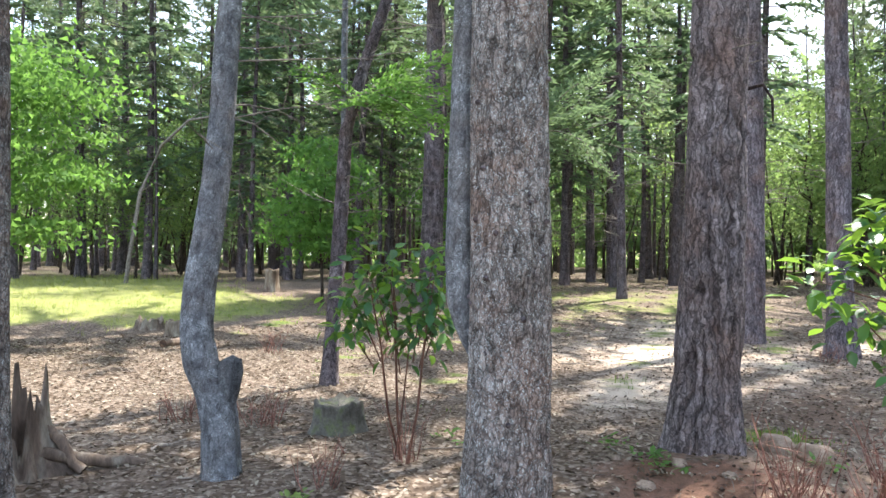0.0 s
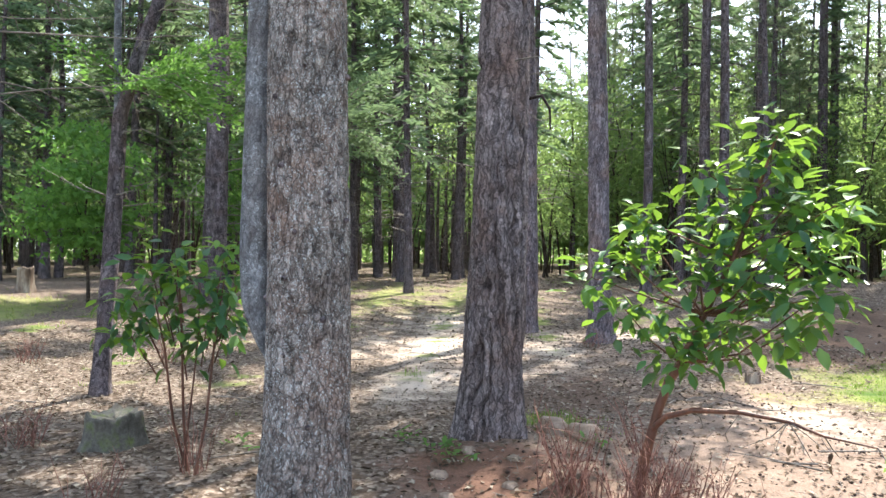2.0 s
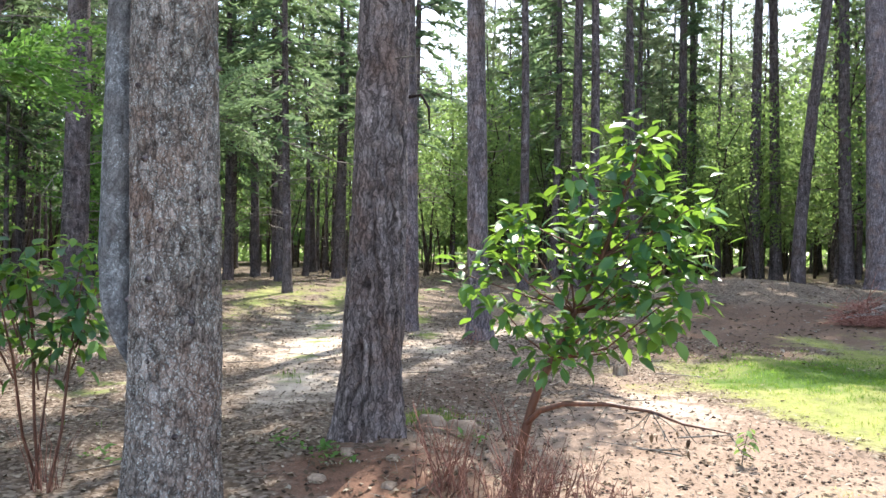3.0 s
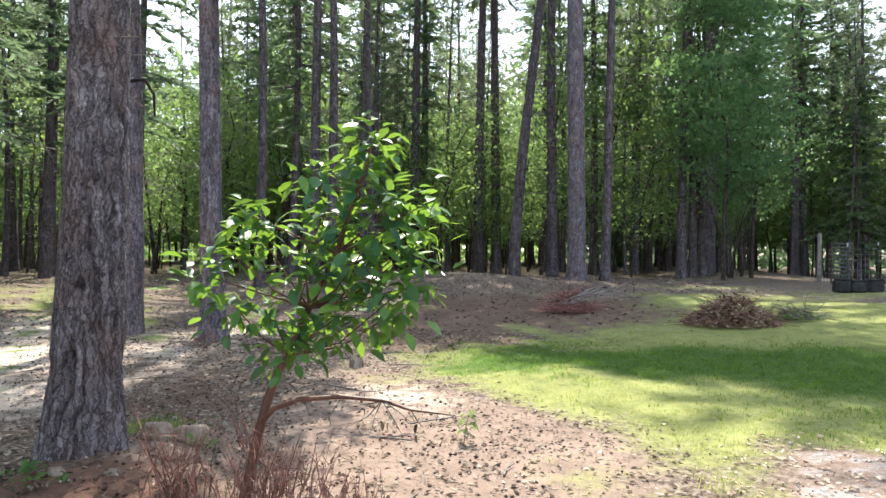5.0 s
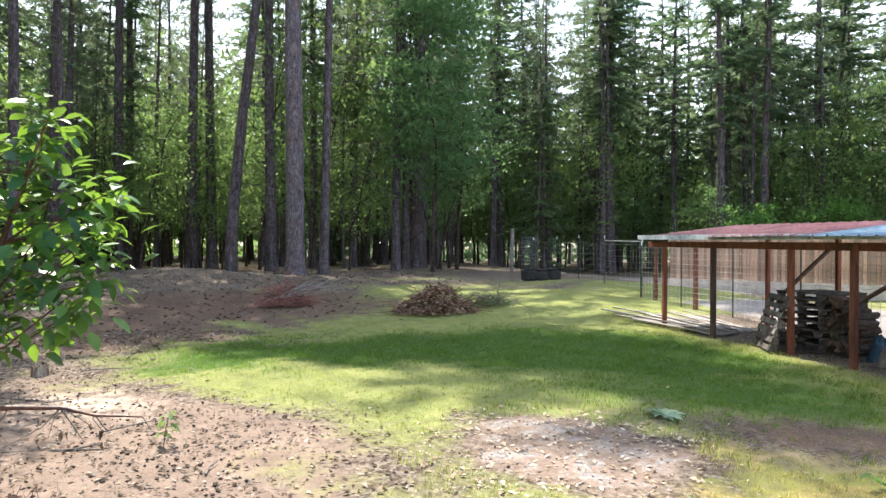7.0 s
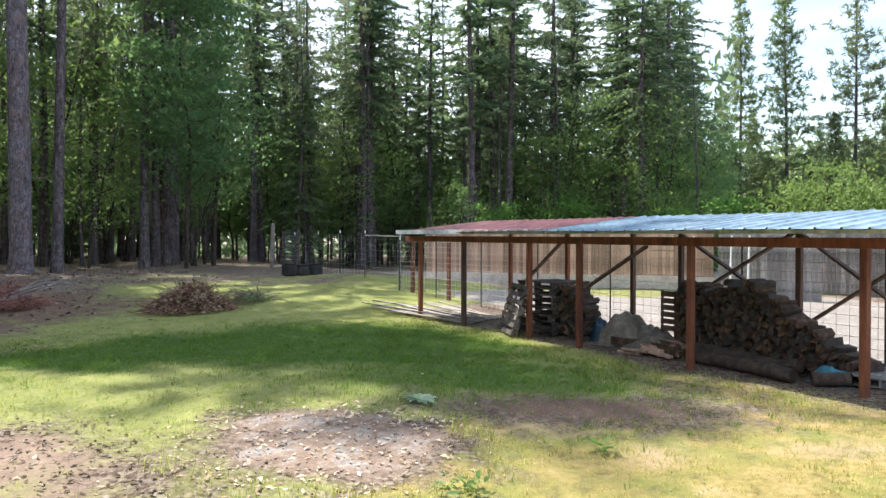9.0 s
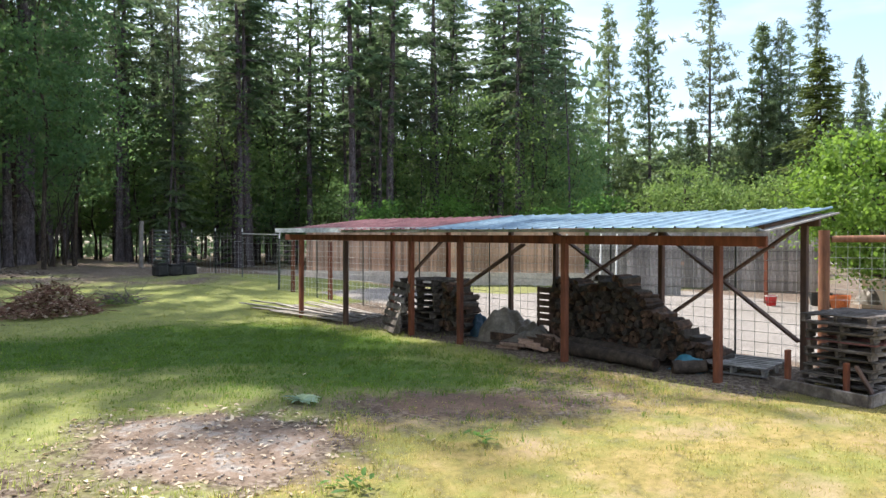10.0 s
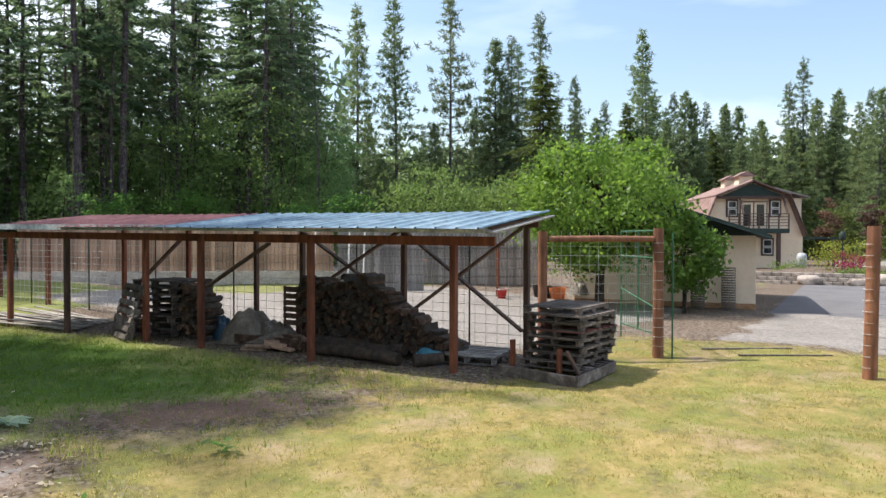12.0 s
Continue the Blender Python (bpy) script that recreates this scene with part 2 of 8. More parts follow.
    c = litter
    for name, col, lo, hi in (("soil", soil, 0.4, 0.8), ("duff", duff, 0.35, 0.8), ("pale", pale, 0.35, 0.85), ("red", redsoil, 0.4, 0.8), ("grass", grass, 0.3, 0.95), ("lush_shade", lush_shade, 0.3, 0.9), ("dry", dry, 0.35, 0.8),
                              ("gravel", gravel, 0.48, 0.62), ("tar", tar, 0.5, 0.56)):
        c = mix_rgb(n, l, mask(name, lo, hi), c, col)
    c = mix_rgb(n, l, 1.0, c, shade([(0.3, (0.8, 0.8, 0.8)), (0.7, (1.15, 1.15, 1.15))], big), "MULTIPLY")
    l.new(c, p.inputs["Base Color"])
    p.inputs["Roughness"].default_value, p.inputs["Specular IOR Level"].default_value = 1.0, 0.1
    h = mix_rgb(n, l, 0.5, fine, bits.outputs[0])
    bump(n, l, h, 0.7, 0.03, p)
    return m


M = {
    "ground": ground_material(),
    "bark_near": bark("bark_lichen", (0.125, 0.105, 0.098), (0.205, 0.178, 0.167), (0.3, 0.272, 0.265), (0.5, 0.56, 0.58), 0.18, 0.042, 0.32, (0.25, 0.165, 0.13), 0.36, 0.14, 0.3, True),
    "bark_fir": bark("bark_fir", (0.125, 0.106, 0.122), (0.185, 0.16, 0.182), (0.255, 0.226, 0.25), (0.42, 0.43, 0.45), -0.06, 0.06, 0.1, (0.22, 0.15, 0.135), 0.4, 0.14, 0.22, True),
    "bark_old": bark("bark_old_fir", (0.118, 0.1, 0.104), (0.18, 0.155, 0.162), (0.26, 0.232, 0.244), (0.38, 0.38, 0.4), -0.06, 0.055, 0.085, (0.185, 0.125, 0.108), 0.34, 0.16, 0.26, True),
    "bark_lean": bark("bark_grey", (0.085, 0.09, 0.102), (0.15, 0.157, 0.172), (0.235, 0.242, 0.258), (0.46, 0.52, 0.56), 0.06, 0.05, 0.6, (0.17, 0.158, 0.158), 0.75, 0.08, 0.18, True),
    "bark_stub": bark("grey_stub_bark", (0.075, 0.078, 0.086), (0.125, 0.13, 0.14), (0.2, 0.205, 0.215), (0.4, 0.44, 0.46), 0.04, 0.05, 0.6, (0.15, 0.14, 0.14), 0.75, 0.08, 0.18),
    "bark_far": bark("bark_dark", (0.09, 0.075, 0.082), (0.165, 0.14, 0.152), (0.25, 0.22, 0.236), (0.28, 0.28, 0.29), -0.04, 0.08, 0.12, (0.15, 0.105, 0.1), 0.4, 0.12, 0.22),
    "bark_oak": bark("bark_brown", (0.05, 0.04, 0.033), (0.10, 0.08, 0.065), (0.17, 0.14, 0.12), (0.25, 0.26, 0.22), 0.0, 0.05, 0.4, (0.1, 0.06, 0.045)),
    "madrone_bark": weathered("red_smooth_bark", (0.06, 0.022, 0.015), (0.115, 0.044, 0.026), (0.2, 0.085, 0.05), 9, (1, 1, 0.3), 0.5, vary=0.1),
    "needles": leafy("fir_needles", (0.045, 0.085, 0.055), (0.08, 0.135, 0.075), (0.13, 0.19, 0.095), (0.28, 0.4, 0.19), 0.47),
    # lighter than the fir needles: distance haze is mixed into this colour
    "haze_pale": leafy("hazed_skyline_needles", (0.085, 0.13, 0.08), (0.13, 0.185, 0.1), (0.2, 0.25, 0.12), (0.28, 0.37, 0.15), 0.45),
    "pine": leafy("pine_needles", (0.065, 0.095, 0.064), (0.11, 0.148, 0.09), (0.165, 0.2, 0.118), (0.3, 0.37, 0.2), 0.47),
    "cedar": leafy("yellow_green_needles", (0.05, 0.075, 0.02), (0.09, 0.12, 0.03), (0.15, 0.17, 0.05), (0.2, 0.26, 0.06), 0.35),
    "broad": leafy("broad_leaves", (0.04, 0.105, 0.03), (0.075, 0.175, 0.042), (0.13, 0.25, 0.06), (0.24, 0.44, 0.09), 0.5),
    "maple": leafy("maple_leaves", (0.05, 0.115, 0.055), (0.09, 0.175, 0.07), (0.15, 0.235, 0.09), (0.3, 0.48, 0.17), 0.52),
    "under": leafy("understory_leaves", (0.045, 0.105, 0.045), (0.09, 0.17, 0.065), (0.16, 0.235, 0.095), (0.36, 0.5, 0.15), 0.6),
    "madrone": leafy("madrone_leaves", (0.012, 0.062, 0.045), (0.03, 0.12, 0.055), (0.15, 0.29, 0.04), (0.38, 0.6, 0.05), 0.37, 0.42, 0.4),
    "mullein": leafy("felted_grey_leaves", (0.26, 0.35, 0.25), (0.36, 0.46, 0.34), (0.46, 0.56, 0.43), (0.35, 0.48, 0.28), 0.35, 0.95, 0.03),
    "willow": leafy("pale_green_leaves", (0.1, 0.165, 0.05), (0.16, 0.245, 0.07), (0.24, 0.33, 0.1), (0.26, 0.38, 0.1), 0.4),
    # dark green blades, toned down for the shaded part of the lawn
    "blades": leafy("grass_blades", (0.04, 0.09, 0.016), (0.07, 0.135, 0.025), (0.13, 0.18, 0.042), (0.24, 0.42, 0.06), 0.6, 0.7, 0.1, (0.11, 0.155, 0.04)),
    "edgeblades": leafy("yellow_grass_blades", (0.12, 0.18, 0.045), (0.2, 0.245, 0.075), (0.31, 0.31, 0.13), (0.48, 0.55, 0.14), 0.64, 0.7, 0.1, (0.32, 0.3, 0.1)),
    "straw": leafy("dry_grass_blades", (0.21, 0.2, 0.065), (0.32, 0.28, 0.11), (0.47, 0.36, 0.17), (0.75, 0.66, 0.24), 0.72, 0.75, 0.1, (0.28, 0.27, 0.09)),
    "deadleaf": leafy("fallen_leaves", (0.035, 0.024, 0.018), (0.13, 0.094, 0.071), (0.42, 0.365, 0.31), (0.3, 0.22, 0.15), 0.15, 0.8, 0.1),
    "paleleaf": leafy("bleached_fallen_leaves", (0.3, 0.2, 0.13), (0.52, 0.40, 0.31), (0.72, 0.62, 0.52), (0.4, 0.28, 0.16), 0.15, 0.7, 0.15),
    "rakedleaf": leafy("raked_brown_leaves", (0.07, 0.035, 0.022), (0.3, 0.175, 0.115), (0.62, 0.47, 0.37), (0.35, 0.2, 0.12), 0.15, 0.8, 0.1),
    "twig": weathered("grey_twigs", (0.09, 0.075, 0.065), (0.17, 0.145, 0.125), (0.28, 0.25, 0.22), 20),
    "redtwig": weathered("reddish_dead_twigs", (0.1, 0.04, 0.028), (0.22, 0.1, 0.075), (0.38, 0.21, 0.165), 20),
    "redbrush": weathered("red_brown_brush", (0.22, 0.075, 0.055), (0.38, 0.16, 0.125), (0.54, 0.32, 0.27), 20),
    "cone": weathered("pine_cones", (0.03, 0.018, 0.012), (0.07, 0.042, 0.028), (0.13, 0.08, 0.055), 40),
    "stone": weathered("field_stone", (0.14, 0.1, 0.075), (0.25, 0.185, 0.14), (0.38, 0.3, 0.24), 5, depth=0.02),
    "moss": weathered("mossy_stump_wood", (0.06, 0.052, 0.042), (0.14, 0.13, 0.11), (0.13, 0.16, 0.05), 7, depth=0.02),
    "rotwood": weathered("rotten_wood", (0.06, 0.04, 0.03), (0.17, 0.12, 0.09), (0.42, 0.37, 0.3), 5, (1, 1, 0.25), depth=0.02),
    "redpost": weathered("red_stained_timber", (0.1, 0.03, 0.018), (0.21, 0.062, 0.03), (0.31, 0.11, 0.055), 4, (1, 1, 0.2), 0.75, vary=0.2),
    "polewood": weathered("golden_brown_round_timber", (0.13, 0.05, 0.027), (0.25, 0.105, 0.056), (0.37, 0.185, 0.105), 4, (1, 1, 0.2), 0.75, vary=0.12),
    "darkpost": weathered("dark_stained_timber", (0.055, 0.03, 0.022), (0.11, 0.06, 0.042), (0.17, 0.1, 0.075), 4, (1, 1, 0.2), 0.8, vary=0.15),
    "greywood": weathered("silvered_timber", (0.15, 0.135, 0.125), (0.28, 0.255, 0.24), (0.44, 0.41, 0.39), 5, (1, 1, 1), 0.85, vary=0.35),
    "palletwood": weathered("pallet_boards", (0.06, 0.046, 0.039), (0.135, 0.108, 0.093), (0.3, 0.255, 0.23), 5, vary=0.5),
    "redboard": weathered("red_pallet_board", (0.14, 0.05, 0.045), (0.22, 0.08, 0.07), (0.3, 0.12, 0.1), 5),
    "board": weathered("fence_boards", (0.3, 0.175, 0.125), (0.45, 0.29, 0.21), (0.6, 0.43, 0.335), 3, (1, 1, 0.2), vary=0.35),
    "concrete": weathered("pale_concrete", (0.5, 0.43, 0.37), (0.66, 0.58, 0.51), (0.76, 0.69, 0.62), 3),
    "silverboard": weathered("bleached_boards", (0.17, 0.15, 0.13), (0.3, 0.265, 0.235), (0.44, 0.4, 0.365), 5, (1, 1, 1), 0.85, vary=0.35),
    "redroof": weathered("faded_red_metal", (0.11, 0.036, 0.042), (0.18, 0.066, 0.074), (0.25, 0.115, 0.118), 2.5, rough=0.5, relief=0.08, vary=0.06),
    "blueroof": weathered("blue_galvanised_metal", (0.12, 0.2, 0.28), (0.165, 0.255, 0.335), (0.24, 0.335, 0.41), 1.5, rough=0.6, metal=0.0, relief=0.05, vary=0.05),
    "edge": weathered("dirty_white_metal_edge", (0.28, 0.3, 0.31), (0.55, 0.58, 0.6), (0.72, 0.75, 0.77), 3, rough=0.6),
    "log": weathered("split_firewood", (0.03, 0.016, 0.01), (0.075, 0.04, 0.025), (0.19, 0.108, 0.068), 9, vary=0.5),
    "bark_log": weathered("firewood_bark", (0.03, 0.023, 0.019), (0.062, 0.047, 0.038), (0.11, 0.085, 0.068), 9, vary=0.3),
    "oldlog": weathered("grey_brown_log_bark", (0.035, 0.025, 0.019), (0.08, 0.056, 0.042), (0.15, 0.108, 0.08), 8, vary=0.2),
    "tarp": weathered("grey_plastic_tarp", (0.1, 0.08, 0.062), (0.2, 0.165, 0.132), (0.32, 0.275, 0.225), 3, rough=0.55),
    "bluetarp": plain("dark_blue_plastic", (0.03, 0.075, 0.12), 0.5),
    "teal": plain("light_blue_plastic", (0.07, 0.3, 0.42), 0.5),
    "rollwire": plain("dull_wire", (0.2, 0.175, 0.16), 0.6, 0.3),
    "wire": plain("galvanised_wire", (0.6, 0.6, 0.58), 0.45, 0.3),
    "steelpost": plain("dark_steel_post", (0.05, 0.06, 0.05), 0.6, 0.3),
    "greenpipe": plain("green_painted_steel", (0.03, 0.125, 0.06), 0.6),
    "tankpaint": plain("pale_grey_paint", (0.42, 0.44, 0.46), 0.5),
    "whitepaint": plain("white_paint", (0.75, 0.74, 0.72), 0.6),
    "rubber": weathered("black_rubber", (0.012, 0.012, 0.012), (0.025, 0.024, 0.023), (0.05, 0.048, 0.045), 6, vary=0.1),
    "bucket": plain("red_plastic", (0.55, 0.03, 0.03), 0.45),
    "stucco": weathered("tan_stucco", (0.86, 0.68, 0.5), (0.9, 0.72, 0.54), (0.92, 0.76, 0.59), 0.8, relief=0.2, vary=0.03, grain=0.06),
    "rust_base": weathered("rust_stained_stucco", (0.36, 0.18, 0.09), (0.5, 0.28, 0.15), (0.58, 0.38, 0.24), 3),
    "darkgreen": plain("dark_green_trim", (0.03, 0.05, 0.045), 0.9),
    "pinkroof": weathered("red_tile_roof", (0.2, 0.12, 0.105), (0.28, 0.175, 0.155), (0.37, 0.25, 0.23), 3, vary=0.08),
    "brownpaint": plain("brown_painted_wood", (0.085, 0.05, 0.04), 0.7),
    "glass": plain("dark_window_glass", (0.02, 0.024, 0.028), 0.05),
    "block": weathered("retaining_block", (0.2, 0.16, 0.14), (0.32, 0.27, 0.235), (0.42, 0.37, 0.33), 6, vary=0.3),
    "gold": leafy("golden_leaves", (0.15, 0.2, 0.025), (0.25, 0.29, 0.035), (0.36, 0.38, 0.06), (0.45, 0.48, 0.08), 0.4),
    "crimson": leafy("crimson_leaves", (0.15, 0.015, 0.035), (0.28, 0.03, 0.07), (0.42, 0.07, 0.13), (0.6, 0.06, 0.12), 0.35),
    "orchard": leafy("orchard_leaves", (0.05, 0.115, 0.026), (0.09, 0.18, 0.038), (0.155, 0.255, 0.055), (0.32, 0.5, 0.07), 0.48, 0.5, 0.35),
    "copper": leafy("copper_leaves", (0.06, 0.034, 0.026), (0.1, 0.058, 0.044), (0.16, 0.1, 0.075), (0.2, 0.12, 0.08), 0.3),
    "orange": plain("orange_plastic", (0.6, 0.17, 0.05), 0.5),
}


# ---- mesh helpers ----
def raw_mesh(name, verts, faces, mat, smooth=False):
    me = bpy.data.meshes.new(name)
    verts, faces = np.asarray(verts, np.float32), np.asarray(faces, np.int32)
    k = faces.shape[1]
    me.vertices.add(len(verts))
    me.vertices.foreach_set("co", verts.ravel())
    me.loops.add(faces.size)
    me.loops.foreach_set("vertex_index", faces.ravel())
    me.polygons.add(len(faces))
    me.polygons.foreach_set("loop_start", np.arange(0, faces.size, k, dtype=np.int32))
    if smooth:
        me.polygons.foreach_set("use_smooth", np.ones(len(faces), bool))
    me.update(calc_edges=True)
    me.materials.append(mat)
    return me


def thing(name, x, y, z, label, category, group="", kind=""):
    ob = new(name)
    ob.location = (x, y, z)
    ob.empty_display_size = 0.2
    return tagged(ob, label, category, group, kind)


def part(name, bm, mat, parent, label="", smooth=False):
    """Links a bmesh or a mesh as one object under a thing; its vertices are in the thing's own space."""
    if isinstance(bm, bmesh.types.BMesh):
        me = bpy.data.meshes.new(name)
        bm.to_mesh(me)
        bm.free()
        me.materials.append(mat)
        if smooth:
            for f in me.polygons:
                f.use_smooth = True
    else:
        me = bm
    ob = new(name, me)
    ob.parent = parent
    return tagged(ob, label)


def box(bm, x0, x1, y0, y1, z0, z1, bev=0.0):
    vs = [bm.verts.new(p) for p in ((x0, y0, z0), (x1, y0, z0), (x1, y1, z0), (x0, y1, z0), (x0, y0, z1), (x1, y0, z1), (x1, y1, z1), (x0, y1, z1))]
    fs = [bm.faces.new([vs[i] for i in q]) for q in ((3, 2, 1, 0), (4, 5, 6, 7), (0, 1, 5, 4), (1, 2, 6, 5), (2, 3, 7, 6), (3, 0, 4, 7))]
    if bev:
        bmesh.ops.bevel(bm, geom=list({e for f in fs for e in f.edges}), offset=bev, segments=1, affect="EDGES")
    return bm


def slab(x0, x1, y0, y1, z0, z1, bev=0.006):
    return box(bmesh.new(), x0, x1, y0, y1, z0, z1, bev)


def beam(p, q, w, h, bev=0.006, bm=None):
    """A squared timber from p to q."""
    bm = bm or bmesh.new()
    p, q = Vector(p), Vector(q)
    d = (q - p)
    n = len(bm.verts)
    box(bm, -w / 2, w / 2, -h / 2, h / 2, 0, d.length, bev)
    bm.verts.ensure_lookup_table()
    rot = d.to_track_quat("Z", "X").to_matrix().to_4x4()
    bmesh.ops.transform(bm, matrix=Matrix.Translation(p) @ rot, verts=bm.verts[n:])
    return bm


def tube_np(points, radii, sides=8, cap=True):
    """Vertices and quads of a tube along points."""
    pts, radii = np.asarray(points, float), np.asarray(radii, float)
    tang = np.gradient(pts, axis=0)
    tang /= np.linalg.norm(tang, axis=1, keepdims=True) + 1e-9
    ref = np.where(np.abs(tang[:, 2:3]) > 0.9, np.array([[1.0, 0, 0]]), np.array([[0, 0, 1.0]]))
    a = np.cross(ref, tang)
    a /= np.linalg.norm(a, axis=1, keepdims=True) + 1e-9
    b = np.cross(tang, a)
    th = np.linspace(0, 2 * np.pi, sides, endpoint=False)
    v = pts[:, None] + radii[:, None, None] * (np.cos(th)[None, :, None] * a[:, None] + np.sin(th)[None, :, None] * b[:, None])
    n = len(pts)
    i, j = np.meshgrid(np.arange(n - 1), np.arange(sides), indexing="ij")
    f = np.stack([i * sides + j, i * sides + (j + 1) % sides, (i + 1) * sides + (j + 1) % sides, (i + 1) * sides + j], -1).reshape(-1, 4)
    return v.reshape(-1, 3), f


class Soup:
    """Collects vertices and quads."""

    def __init__(self):
        self.v, self.f, self.n = [], [], 0

    def add(self, v, f):
        self.v.append(np.asarray(v, np.float32))
        self.f.append(np.asarray(f, np.int64) + self.n)
        self.n += len(v)
        return self

    def tube(self, pts, radii, sides=5):
        return self.add(*tube_np(pts, radii, sides))

    def mesh(self, name, mat, smooth=False):
        return raw_mesh(name, np.concatenate(self.v), np.concatenate(self.f), mat, smooth)


def cards(rng, centres, along, size, aspect, bend=0.0):
    """Leaf-shaped quads: pointed at both ends, lying along the given ways, rolled at random."""
    n = len(centres)
    along = along / (np.linalg.norm(along, axis=1, keepdims=True) + 1e-9)
    r = rng.normal(size=(n, 3))
    side = np.cross(along, r)
    side /= np.linalg.norm(side, axis=1, keepdims=True) + 1e-9
    up = np.cross(side, along)
    size = np.broadcast_to(size, (n,))[:, None]
    half, wide = along * size * 0.5, side * size * aspect * 0.5
    v = np.stack([centres - half, centres + wide + up * size * bend, centres + half, centres - wide + up * size * bend], 1).reshape(-1, 3)
    f = np.arange(4 * n).reshape(-1, 4)
    return v, f


def sprays(rng, roots, along, size, aspect):
    """Needle sprays and small leaves: narrow triangles that grow from their roots along the given ways, rolled at random."""
    n = len(roots)
    along = along / (np.linalg.norm(along, axis=1, keepdims=True) + 1e-9)
    side = np.cross(along, rng.normal(size=(n, 3)))
    side /= np.linalg.norm(side, axis=1, keepdims=True) + 1e-9
    size = np.broadcast_to(size, (n,))[:, None]
    wide = side * size * aspect * 0.5
    v = np.stack([roots - wide, roots + wide, roots + along * size], 1).reshape(-1, 3)
    return v, np.arange(3 * n).reshape(-1, 3)


def smooth01(x):
    x = np.clip(x, 0, 1)
    return x * x * (3 - 2 * x)


def ground_z(x, y):
    """The lie of the land: rising gently into the forest, falling a little towards the house."""
    r = np.hypot(x, y)
    h = 0.6 * smooth01((r - 15) / 14) * smooth01((18 - x) / 6)
    h = h - 0.3 * smooth01((x - 13) / 8) * smooth01((14 - y) / 8)
    h = h + 0.45 * np.exp(-(((x + 4.3) / 3.2) ** 2 + ((y - 28) / 2.2) ** 2))
    h = h + 0.16 * np.exp(-(((x + 3.9) / 0.9) ** 2 + ((y - 5.3) / 0.8) ** 2))
    h = h + 0.04 * np.sin(x * 0.9 + 1.3) * np.sin(y * 0.7) + 0.015 * np.sin(x * 2.7 + y * 1.9)
    return h


def gz(x, y):
    return float(ground_z(np.float64(x), np.float64(y)))


# ---- ground ----
def wob(x, y, s=1.0, k=0.0):
    """A soft uneven value between about -1 and 1."""
    return (np.sin(x * 1.7 * s + k) * np.sin(y * 1.3 * s + 2 * k) + 0.6 * np.sin(x * 3.1 * s + y * 2.3 * s + k) + 0.4 * np.sin(x * 5.3 * s - y * 6.1 * s + 3 * k)) / 1.6


